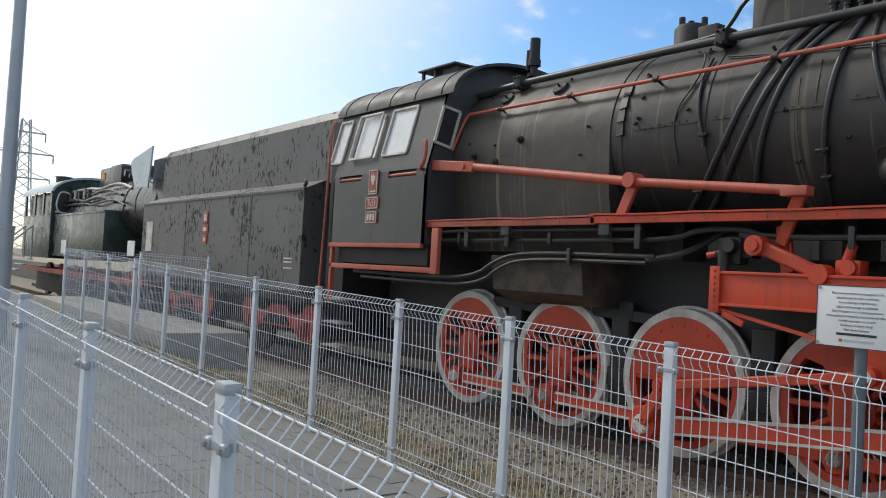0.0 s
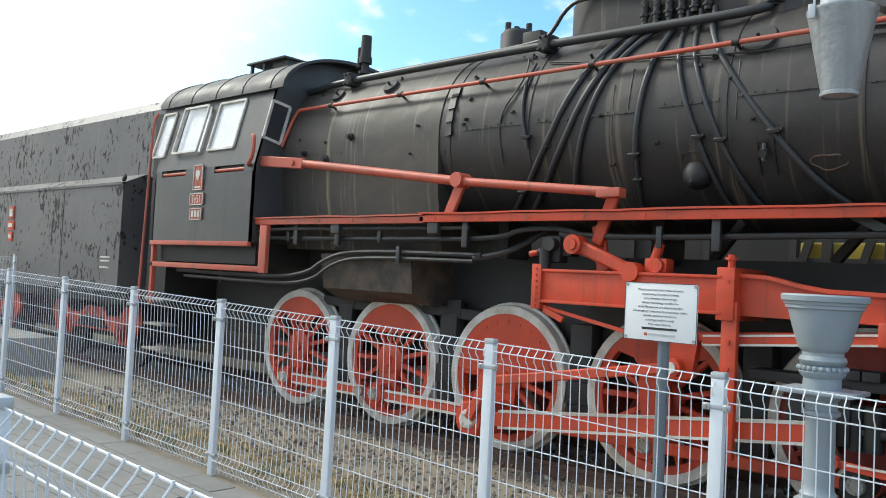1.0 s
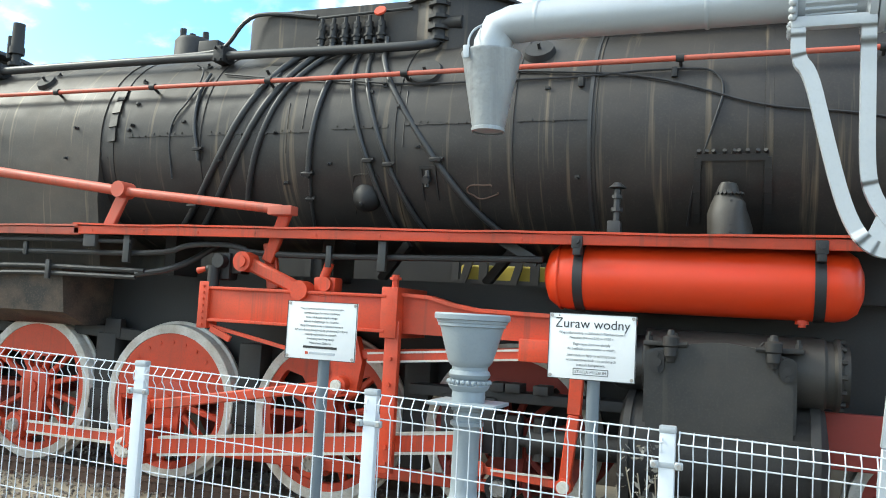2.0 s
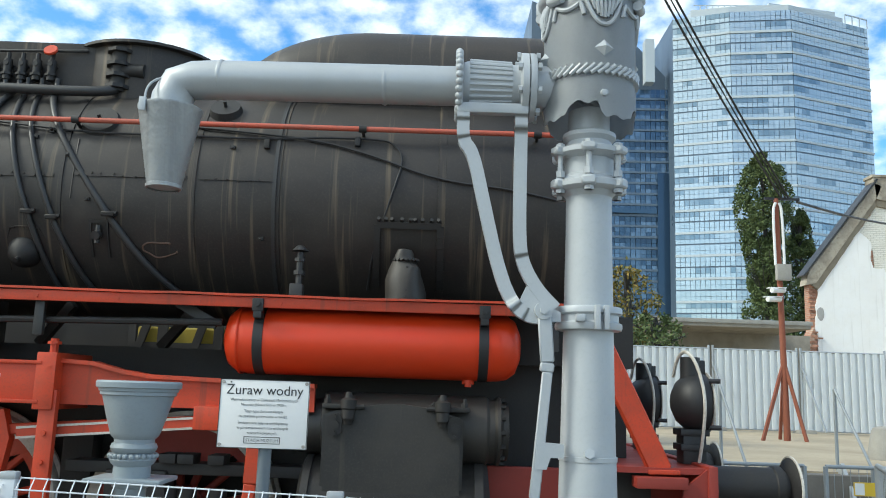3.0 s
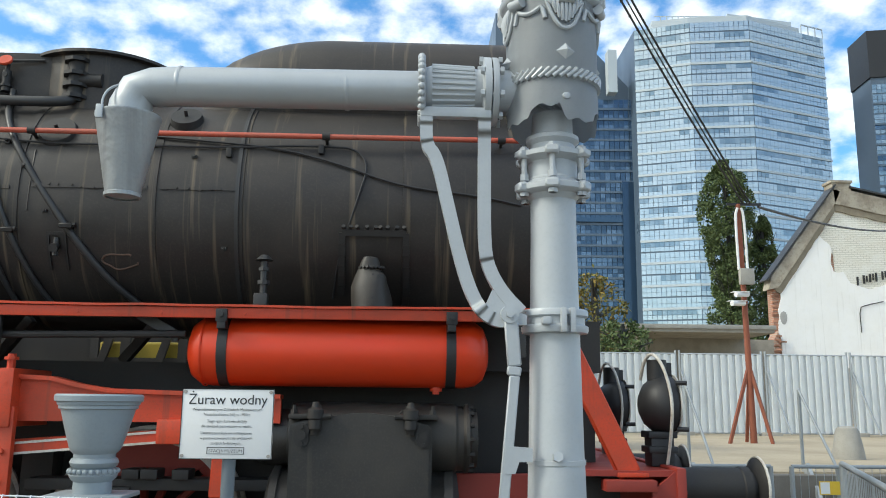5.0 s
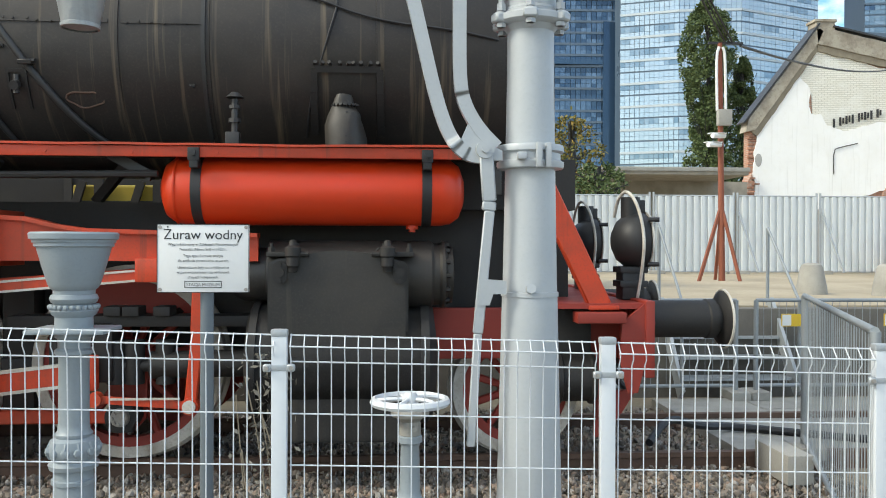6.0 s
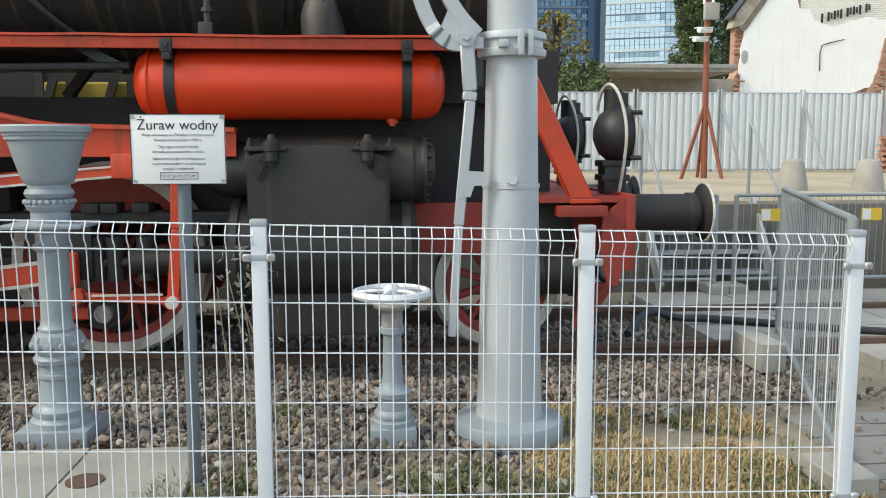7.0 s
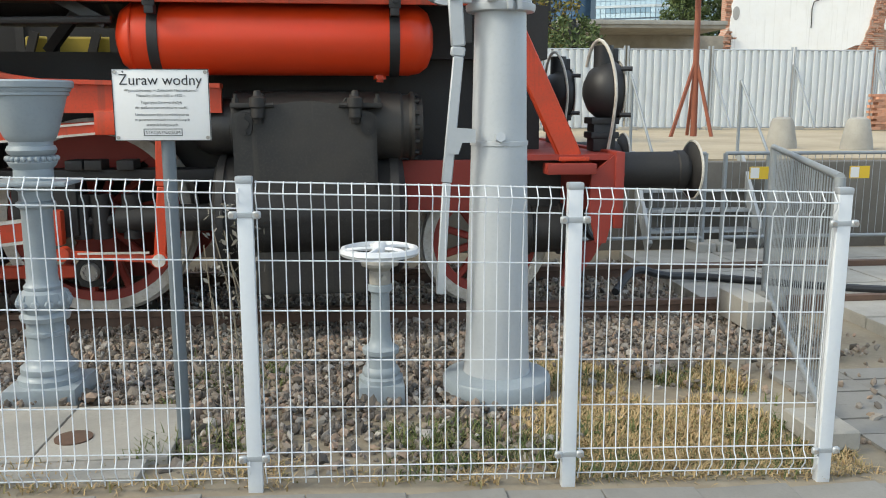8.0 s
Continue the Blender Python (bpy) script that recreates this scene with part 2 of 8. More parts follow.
def flaked(name, colour, worn, under, rough):
    """Old paint that has flaked off in clustered, upright chips down to a dark undercoat."""
    m, n, l, b = nodes(name)
    big = noise_at(n, l, 0.9)
    small = noise_at(n, l, 45.0, 3.0)
    c = blend(n, l, spread(n, l, big, 0.4, 0.7, 0.0, 0.7), colour, worn)
    runs = noise_at(n, l, 5.0, 4.0, 0.62, (1.6, 0.16, 0.10))
    c = blend(n, l, spread(n, l, runs, 0.54, 0.72, 0.0, 0.5), c, worn)
    chips = noise_at(n, l, 7.5, 5.0, 0.68, (1.5, 1.0, 0.75))
    cluster = noise_at(n, l, 0.8, 2.0)
    add = n.new("ShaderNodeMath")
    add.operation = "MULTIPLY_ADD"
    add.inputs[1].default_value = 0.45
    l.new(cluster, add.inputs[0])
    l.new(chips, add.inputs[2])
    gone = spread(n, l, add.outputs[0], 0.808, 0.822)
    c = blend(n, l, gone, c, under)
    rim = spread(n, l, add.outputs[0], 0.79, 0.808)
    c = blend(n, l, spread(n, l, small, 0.5, 0.6, 0.0, 0.12), c, (0.22, 0.21, 0.20))
    l.new(c, b.inputs["Base Color"])
    l.new(spread(n, l, gone, 0, 1, rough, 0.8), b.inputs["Roughness"])
    bumped(n, l, b, rim, -0.5, 0.004)
    wave = noise_at(n, l, 1.6, 2.0)
    k = n.new("ShaderNodeBump")
    k.inputs["Strength"].default_value, k.inputs["Distance"].default_value = 0.5, 0.03
    l.new(wave, k.inputs["Height"])
    l.new(b.inputs["Normal"].links[0].from_node.outputs[0], k.inputs["Normal"])
    l.new(k.outputs[0], b.inputs["Normal"])
    return m


TENDERGREY = flaked("flaking_tender_paint", (0.086, 0.083, 0.085), (0.125, 0.118, 0.114), (0.016, 0.015, 0.015), 0.5)
FIREBOX = paint("lime_streaked_firebox", (0.046, 0.039, 0.033), (0.10, 0.082, 0.064), 0.5, patch=0.7, dent=0.6, streak=(0.27, 0.215, 0.14), streak_amount=0.95, bump=0.18, coarse=1.6)
CAB = paint("cab_grey_paint", (0.054, 0.054, 0.055), (0.085, 0.082, 0.078), 0.40, dent=0.3, patch=0.5, bump=0.12, streak=(0.035, 0.033, 0.03), streak_amount=0.5)
SOOT = paint("black_underframe", (0.018, 0.017, 0.017), (0.05, 0.046, 0.04), 0.6, bump=0.2)
PIPE = paint("black_pipe", (0.03, 0.03, 0.031), (0.06, 0.058, 0.055), 0.4)
RED = paint("red_paint", (0.58, 0.054, 0.015), (0.30, 0.055, 0.028), 0.5, patch=0.7, streak=(0.15, 0.05, 0.03), streak_amount=0.6, dent=0.15)
REDBOARD = paint("weathered_red_board", (0.50, 0.088, 0.048), (0.36, 0.125, 0.085), 0.5, patch=0.7, streak=(0.20, 0.07, 0.05), streak_amount=0.5)
# the red paint again, with the shade of the undergear put into its colour
REDSHADE = paint("shaded_red_paint", (0.30, 0.035, 0.022), (0.16, 0.04, 0.03), 0.55)
TANKRED = paint("bright_red_tank", (0.70, 0.046, 0.008), (0.60, 0.05, 0.012), 0.36, patch=0.4, bump=0.03)
WHITE = paint("white_tyre_paint", (0.64, 0.61, 0.55), (0.36, 0.30, 0.23), 0.55, patch=0.8, coarse=4.0)
GREY = paint("grey_enamel", (0.43, 0.455, 0.475), (0.35, 0.375, 0.395), 0.38, patch=0.5, bump=0.06)
GREYBLUE = paint("blue_grey_enamel", (0.29, 0.335, 0.365), (0.22, 0.255, 0.275), 0.4, patch=0.5, bump=0.06)
ZINC = paint("galvanised_steel", (0.42, 0.445, 0.465), (0.33, 0.355, 0.375), 0.42, metal=0.35, fine=90.0, bump=0.02)
FENCE = paint("light_grey_fence_coating", (0.64, 0.67, 0.70), (0.54, 0.57, 0.60), 0.4, bump=0.02)
STEEL = paint("worn_bare_steel", (0.42, 0.40, 0.37), (0.22, 0.17, 0.13), 0.45, metal=0.6)
DENTED = paint("dented_zinc_sheet", (0.38, 0.40, 0.415), (0.29, 0.31, 0.325), 0.42, metal=0.35, patch=0.6, dent=0.3, dent_scale=13.0, streak=(0.24, 0.25, 0.26), streak_amount=0.6)
RUST = paint("rusty_rail", (0.13, 0.075, 0.05), (0.07, 0.05, 0.04), 0.7, patch=0.6)
ZINC_DULL = paint("dull_galvanised_steel", (0.30, 0.325, 0.34), (0.22, 0.24, 0.25), 0.5, metal=0.3, bump=0.02)
CLIP = paint("black_plastic", (0.02, 0.02, 0.022), (0.04, 0.04, 0.04), 0.5)
CONCRETE = paint("old_concrete", (0.36, 0.345, 0.31), (0.25, 0.24, 0.215), 0.85, patch=0.7, bump=0.3)
WALLDARK = paint("stained_dark_concrete", (0.15, 0.14, 0.125), (0.10, 0.095, 0.085), 0.9, patch=0.8, bump=0.3)
SOIL = paint("dry_soil", (0.22, 0.185, 0.135), (0.30, 0.265, 0.20), 0.95, patch=0.8, fine=25.0, bump=0.5)
SAND = paint("trodden_sand", (0.42, 0.35, 0.25), (0.30, 0.25, 0.17), 0.95, patch=0.8, coarse=0.7, fine=12.0, bump=0.4)
PAVER = paint("grey_paving_slab", (0.225, 0.22, 0.205), (0.175, 0.17, 0.155), 0.85, patch=0.6, bump=0.3, random_tint=0.06)


def stone_material():
    m, n, l, b = nodes("mixed_ballast")
    g = n.new("ShaderNodeNewGeometry")
    ramp = n.new("ShaderNodeValToRGB")
    stops = [(0.0, (0.085, 0.075, 0.065)), (0.3, (0.18, 0.155, 0.13)), (0.55, (0.27, 0.225, 0.18)), (0.7, (0.32, 0.225, 0.165)), (0.85, (0.23, 0.215, 0.195)), (1.0, (0.44, 0.41, 0.37))]
    while len(ramp.color_ramp.elements) < len(stops):
        ramp.color_ramp.elements.new(0.5)
    for e, (p, c) in zip(ramp.color_ramp.elements, stops):
        e.position, e.color = p, (*c, 1)
    l.new(g.outputs["Random Per Island"], ramp.inputs[0])
    f = noise_at(n, l, 40.0)
    c = blend(n, l, spread(n, l, f, 0.4, 0.8, 0.0, 0.5), ramp.outputs[0], (0.12, 0.10, 0.085))
    l.new(c, b.inputs["Base Color"])
    b.inputs["Roughness"].default_value = 0.9
    bumped(n, l, b, f, 0.4)
    return m


def blade_material(name, stops):
    m, n, l, b = nodes(name)
    g = n.new("ShaderNodeNewGeometry")
    ramp = n.new("ShaderNodeValToRGB")
    while len(ramp.color_ramp.elements) < len(stops):
        ramp.color_ramp.elements.new(0.5)
    for e, (p, c) in zip(ramp.color_ramp.elements, stops):
        e.position, e.color = p, (*c, 1)
    l.new(g.outputs["Random Per Island"], ramp.inputs[0])
    l.new(ramp.outputs[0], b.inputs["Base Color"])
    b.inputs["Roughness"].default_value = 0.8
    return m


STONE = stone_material()
# white base colour paints in the sky's glare on the tilted cab glass
SKYPANE = paint("sky_bright_pane", (0.80, 0.80, 0.79), (0.60, 0.60, 0.58), 0.2, patch=0.5, coarse=5.0, bump=0.0)
STRAW = blade_material("dry_grass", [(0.0, (0.54, 0.40, 0.21)), (0.45, (0.44, 0.31, 0.16)), (0.75, (0.33, 0.25, 0.12)), (1.0, (0.20, 0.20, 0.08))])
WEED = blade_material("green_weeds", [(0.0, (0.055, 0.085, 0.022)), (0.5, (0.10, 0.13, 0.04)), (0.8, (0.16, 0.16, 0.06)), (1.0, (0.26, 0.22, 0.11))])
LEAF = blade_material("tree_leaves", [(0.0, (0.04, 0.066, 0.022)), (0.5, (0.072, 0.108, 0.036)), (1.0, (0.12, 0.155, 0.052))])
AUTUMN = blade_material("yellowing_leaves", [(0.0, (0.07, 0.085, 0.02)), (0.5, (0.17, 0.14, 0.03)), (1.0, (0.28, 0.19, 0.04))])
POSTGREY = paint("dark_grey_tube", (0.13, 0.155, 0.175), (0.10, 0.12, 0.135), 0.45)
SIGN = paint("white_sign_enamel", (0.74, 0.74, 0.73), (0.66, 0.66, 0.65), 0.35, patch=0.3, bump=0.01)
INK = paint("black_print", (0.02, 0.02, 0.022), (0.03, 0.03, 0.03), 0.4, bump=0.0)


def words(text, size, at, parent, material=INK, align="CENTER", width=1.0):
    """Raised print on an upright face that looks towards -y; at is the middle of the line's foot."""
    cu = bpy.data.curves.new("print", "FONT")
    cu.body, cu.size, cu.align_x, cu.extrude, cu.offset = text, size, align, 0.0004, -0.012 * size if size < 0.03 else 0.0
    tmp = bpy.data.objects.new("print", cu)
    scene.collection.objects.link(tmp)
    mesh = bpy.data.meshes.new_from_object(tmp.evaluated_get(bpy.context.evaluated_depsgraph_get()))
    bpy.data.objects.remove(tmp)
    mesh.transform(pose(*at, 90, 0, 0) @ Matrix.Diagonal((width, 1, 1, 1)))
    mesh.materials.clear()
    mesh.materials.append(material)
    ob = new("lettering", mesh)
    ob.parent = parent
    ob.matrix_parent_inverse = Matrix.Translation(-rest(parent))
    return ob

YC, ZC, R = 3.96, 3.20, 1.02        # boiler axis and radius
YF = 3.21                           # outer face of the wheels
RAIL = -0.02
CABLE_END = (-4.4, 1.2, 17.0)
LAMP = (-12.8, -1.6, 0.33)
PYLON = (-220.0, 33.0, -1.5)

# ---- ground ----
def fall(x):
    """The paved ramp: it climbs gently towards -x."""
    return -0.0275 * max(-30.0, min(x, 6.0))


def height(x, y):
    bed = -0.17
    if y <= 0.05:
        return fall(x) - 0.012
    if y < 1.9:
        f = (y - 0.05) / 1.85
        f = f * f * (3 - 2 * f)
        bank = 0.05 * max(0.0, min(1.0, (x + 3.2) / 0.6)) * math.sin(math.pi * min(1.0, max(0.0, (y - 0.2) / 2.2)))
        return (fall(x) - 0.03) * (1 - f) + bed * f + bank
    if y < 5.9 or x < -60 or x > 90 or y > 70:
        return bed
    return bed


def grid_steps(lo, hi, fine_lo, fine_hi, step):
    out = [lo, lo / 3, fine_lo * 1.6]
    n = int((fine_hi - fine_lo) / step)
    out += [fine_lo + (fine_hi - fine_lo) * k / n for k in range(n + 1)]
    return sorted(set(out + [fine_hi * 1.6, hi / 3, hi]))


gx = grid_steps(-3000, 3000, -40, 12, 0.5)
gy = sorted(set(grid_steps(-3000, 3000, -8, 8, 0.4) + [0.05]))
bm = B()
rows = [[bm.verts.new((x, y, height(x, y) + (0.015 * noise.noise(Vector((x * 1.3, y * 1.3, 0))) if 0.1 < y < 3 else 0))) for x in gx] for y in gy]
for a, b in zip(rows, rows[1:]):
    for k in range(len(a) - 1):
        bm.faces.new((a[k], a[k + 1], b[k + 1], b[k]))
solid("ground", bm, SOIL, "dry brown soil around the track", "ground", kind="structure")

# raised terrace behind the track, with a retaining wall
bm = B()
tx = [-80, -40, -20, -10, -5, 0, 3, 5, 7, 9, 12, 16, 20, 30, 60, 120]
ty = [6.6, 7.2, 8, 9, 10, 11, 12, 13, 14, 15, 16, 17, 18, 20, 30, 45, 70]
rows = [[bm.verts.new((x, y, 0.90 + (0.05 * noise.noise(Vector((x * 0.6, y * 0.6, 3))) if y > 7 else 0))) for x in tx] for y in ty]
for a, b in zip(rows, rows[1:]):
    for k in range(len(a) - 1):
        bm.faces.new((a[k], a[k + 1], b[k + 1], b[k]))
lower = [bm.verts.new((x, 6.6, -0.3)) for x in tx]
for k in range(len(tx) - 1):
    bm.faces.new((lower[k], lower[k + 1], rows[0][k + 1], rows[0][k]))
solid("terrace", bm, SAND, "raised terrace of trodden yellow-grey sand", "ground", kind="structure")
bm = box(B(), -80, 120, 6.35, 6.6, -0.3, 0.88, 0.02)
solid("retaining_wall", bm, WALLDARK, "low stained concrete retaining wall", "wall", kind="structure")

# track: rails on sleepers
for y in (YC - 0.75, YC + 0.75):
    bm = slab(B(), [(y - 0.065, -0.19), (y + 0.065, -0.19), (y + 0.065, -0.178), (y + 0.01, -0.165), (y + 0.01, -0.07), (y + 0.035, -0.06), (y + 0.035, -0.021), (y - 0.035, -0.021), (y - 0.035, -0.06), (y - 0.01, -0.07), (y - 0.01, -0.165), (y - 0.065, -0.178)], "x", -45, 10.0)
    solid("rail", bm, RUST, "rusty brown steel rail on concrete sleepers", "rail", "rails", smooth=False)
first = None
for k in range(86):
    x = -44.5 + 0.62 * k
    if first is None:
        bm = box(B(), x - 0.13, x + 0.13, 2.72, 5.2, -0.33, -0.19, 0.02)
        first = thing("sleeper", (x, YC, -0.19), "weathered grey concrete sleeper bedded in ballast", "sleeper", "sleepers under the track")
        part("tie", bm, CONCRETE, first)
        for y in (YC - 0.75, YC + 0.75):
            for s in (-1, 1):
                bm = box(B(), x - 0.05, x + 0.05, y + s * 0.13, y + s * 0.075, -0.19, -0.165, 0.006)
                rod(bm, (x, y + s * 0.1, -0.17), (x, y + s * 0.1, -0.13), 0.018, seg=6)
                part("rail_fastening", bm, RUST, first)
        base_x = x
    else:
        copy_thing(first, pose(x, YC, -0.19 + random.uniform(-0.008, 0.004), 0, 0, random.uniform(-0.6, 0.6)))


def scatter(name, spots, material, label, category, shape, sizes):
    """Many small copies of a few shapes, joined into one mesh."""
    verts, faces = [], []
    for (x, y, z), s in zip(spots, sizes):
        pv, pf = shape[random.randrange(len(shape))]
        turn = Euler((random.uniform(0, 6.28), random.uniform(0, 6.28), random.uniform(0, 6.28))).to_matrix()
        sc = Vector((random.uniform(0.75, 1.3), random.uniform(0.75, 1.2), random.uniform(0.55, 0.95))) * s
        n0 = len(verts)
        for v in pv:
            w = turn @ Vector((v[0] * sc.x, v[1] * sc.y, v[2] * sc.z))
            verts.append((x + w.x, y + w.y, z + w.z))
        faces += [tuple(n0 + i for i in f) for f in pf]
    mesh = bpy.data.meshes.new(name)
    mesh.from_pydata(verts, [], faces)
    mesh.materials.append(material)
    return tagged(new(name, mesh), label, category, kind="stuff")


def pebble(seed):
    bm = B()
    bmesh.ops.create_icosphere(bm, subdivisions=1, radius=1.0)
    for v in bm.verts:
        v.co *= 0.8 + 0.55 * noise.noise(v.co * 1.3 + Vector((seed * 7.1, 0, 0)))
    bmesh.ops.dissolve_limit(bm, angle_limit=radians(14), verts=bm.verts, edges=bm.edges)
    bmesh.ops.triangulate(bm, faces=bm.faces)
    bm.verts.index_update()
    out = ([tuple(v.co) for v in bm.verts], [tuple(v.index for v in f.verts) for f in bm.faces])
    bm.free()
    return out


PEBBLES = [pebble(k) for k in range(9)]
spots, sizes = [], []
while len(spots) < 24000:
    x = random.uniform(-2.6, 4.6) if len(spots) < 17000 else random.uniform(-11.5, -2.0)
    y = random.uniform(0.12, 5.6)
    if y < 0.75 and random.random() > 0.25 + (y - 0.12) / 0.84:
        continue
    if y > 3.4 and random.random() < 0.5:
        continue
    if x < -2.0 and y < 1.25 + 0.3 * noise.noise(Vector((x, 0, 5))):
        continue
    if x > 1.35 and y < 1.75 + 0.5 * noise.noise(Vector((x * 1.5, y, 5))) and random.random() < 0.95:
        continue
    if -2.7 < x < -0.42 and 0.1 < y < 1.15:
        continue
    if x > 3.0 and random.random() < (x - 3.0) / 1.2:
        continue
    big = random.random()
    s = (random.uniform(0.012, 0.026) if big < 0.78 else random.uniform(0.026, 0.041)) * (1.15 if x > -2.6 else 0.8)
    spots.append((x, y, height(x, y) + random.uniform(-0.005, 0.03) + (0.03 if 0.9 < y < 2.6 and x > -2.5 else 0)))
    sizes.append(s)
scatter("ballast", spots, STONE, "loose brown and grey crushed-stone ballast", "gravel", PEBBLES, sizes)


def tufts(name, spots, material, label, reach, blades):
    verts, faces = [], []
    for x, y, z in spots:
        for _ in range(blades):
            a, lean_by = random.uniform(0, 6.28), random.uniform(0.2, 1.5)
            h = reach * random.uniform(0.45, 1.15)
            w = 0.0028 + 0.0022 * random.random()
            px, py = x + random.gauss(0, 0.025), y + random.gauss(0, 0.025)
            dx_, dy_ = math.cos(a), math.sin(a)
            n0 = len(verts)
            for f, ww in ((0.0, w), (0.55, w * 0.8), (1.0, 0.0004)):
                bend = lean_by * h * f * f
                zz = z + h * f * (1 - 0.45 * lean_by * f)
                for sgn in (-1, 1):
                    verts.append((px + dx_ * bend - dy_ * ww * sgn, py + dy_ * bend + dx_ * ww * sgn, zz))
            faces += [(n0, n0 + 1, n0 + 3, n0 + 2), (n0 + 2, n0 + 3, n0 + 5, n0 + 4)]
    mesh = bpy.data.meshes.new(name)
    mesh.from_pydata(verts, [], faces)
    mesh.materials.append(material)
    return tagged(new(name, mesh), label, "grass", kind="stuff")


straw, weeds = [], []
while len(straw) < 5200:
    r = random.random()
    if r < 0.66:
        x, y = random.uniform(1.25, 2.75), random.uniform(0.05, 1.9)
    elif r < 0.72:
        x, y = random.uniform(-2.5, 1.4), random.uniform(0.02, 0.30)
    else:
        x, y = random.uniform(-12, -2.2), random.uniform(0.1, 1.6)
    if noise.noise(Vector((x * 2.1, y * 2.1, 1))) < -0.22:
        continue
    straw.append((x, y, height(x, y)))
while len(weeds) < 1000:
    r = random.random()
    if r < 0.3:
        x, y = random.uniform(-0.6, 0.0), random.uniform(0.3, 2.3)
        if random.random() < 0.4:
            x, y = random.gauss(-0.35, 0.2), random.gauss(1.9, 0.2)
    elif r < 0.5:
        x, y = random.uniform(0.5, 2.7), random.uniform(0.05, 0.7)
    elif r < 0.62:
        x, y = random.gauss(2.1, 0.35), random.gauss(1.5, 0.25)
    else:
        x, y = random.uniform(-14, -2.2), random.uniform(0.1, 1.3)
    if noise.noise(Vector((x * 1.7, y * 1.7, 7))) < -0.05:
        continue
    weeds.append((x, y, height(x, y)))
tufts("dry_grass", straw, STRAW, "dry yellow-brown grass along the fence", 0.065, 8)
tufts("green_weeds", weeds, WEED, "low green weeds between the stones", 0.10, 8)

# tall dead weed stalks beside a fence post
stalks = thing("dead_weed", (-0.14, 0.75, 0.0), "tall dry weed with withered leaves behind the fence", "plant")
for k in range(9):
    x, y = random.gauss(-0.14, 0.05), random.gauss(0.75, 0.08)
    h = random.uniform(0.6, 1.15)
    pts = [(x, y, -0.03), (x + random.uniform(-0.04, 0.04), y, h * 0.5), (x + random.uniform(-0.1, 0.06), y, h)]
    part("stalk", hose(B(), pts, 0.0035, 5, 2), SOIL, stalks)
verts, faces = [], []
for k in range(260):
    h = random.uniform(0.35, 1.1)
    c = Vector((random.gauss(-0.16, 0.06), random.gauss(0.75, 0.06), h))
    a = Vector((random.uniform(-1, 1), random.uniform(-1, 1), random.uniform(-1, 1))).normalized() * random.uniform(0.012, 0.026)
    b = Vector((random.uniform(-1, 1), random.uniform(-1, 1), random.uniform(-1, 1))).normalized() * 0.01
    n0 = len(verts)
    verts += [tuple(c - a), tuple(c + b), tuple(c + a), tuple(c - b)]
    faces.append((n0, n0 + 1, n0 + 2, n0 + 3))
mesh = bpy.data.meshes.new("withered_leaves")
mesh.from_pydata(verts, [], faces)
mesh.materials.append(blade_material("withered", [(0.0, (0.09, 0.085, 0.07)), (0.6, (0.17, 0.155, 0.125)), (1.0, (0.28, 0.27, 0.24))]))
ob = new("withered_leaves", mesh)
ob.parent, ob.matrix_parent_inverse = stalks, Matrix.Translation(-rest(stalks))

# ---- mesh fences ----
SPAN = 1.30
WIRES = [1.262, 1.222, 1.158, 0.953, 0.750, 0.545, 0.346, 0.151, 0.109, 0.042]


def post(at, group):
    x, y, z = at
    ob = thing("fence_post", at, "light grey square steel fence post standing on the paving", "fence post", group)
    part("tube", box(B(), x - 0.03, x + 0.03, y - 0.02, y + 0.02, z - 0.15, z + 1.265, 0.004), FENCE, ob)
    part("cap", box(B(), x - 0.033, x + 0.033, y - 0.023, y + 0.023, z + 1.255, z + 1.285, 0.008), ZINC, ob, "zinc-grey post cap")
    for h in (1.135, 0.135):
        bm = B()
        for s in (-1, 1):
            turned_box(bm, Matrix.Translation((x + s * 0.046, y - 0.018, z + h)), 0.032, 0.022, 0.03, 0.005)
        box(bm, x - 0.033, x + 0.033, y - 0.0225, y + 0.0225, z + h - 0.011, z + h + 0.011, 0.002)
        c = part("clamp", bm, ZINC, ob)
        for s in (-1, 1):
            part("bolt", nut(B(), (x + s * 0.048, y - 0.029, z + h), (0, -1, 0), 0.009, 0.008), STEEL, c)
    return ob


def panel(at, length, tilt, group, label):
    """A welded wire panel with a fold at its head and foot; at: its left foot."""
    ob = thing("mesh_fence", at, label, "fence", group)
    x0, y0, z0 = at
    n = int((length - 0.09) / 0.0505)
    wire = None
    for k in range(n + 1):
        x = 0.045 + (length - 0.09) * k / n
        z = z0 + tilt * x
        if wire is None:
            pts = [(0, 0, 1.268), (0, 0, 1.262), (0, -0.042, 1.212), (0, 0, 1.158), (0, 0, 0.151), (0, -0.042, 0.10), (0, 0, 0.042), (0, 0, 0.02)]
            wire = hose(B(), [Vector(p) for p in pts], 0.0026, 5, 1)
            w = lay("wire", wire, FENCE, True)
            mesh = w.data
        else:
            w = new("wire", mesh)
        w.location = (x0 + x, y0, z)
        w.parent = ob
        w.matrix_parent_inverse = Matrix.Translation(-Vector(at))
    for h in WIRES:
        dy = -0.036 if h in (1.222, 0.109) else 0.004
        bm = rod(B(), (x0 + 0.04, y0 + dy, z0 + tilt * 0.04 + h), (x0 + length - 0.04, y0 + dy, z0 + tilt * (length - 0.04) + h), 0.0031, seg=6)
        part("cross_wire", bm, FENCE, ob)
    return ob


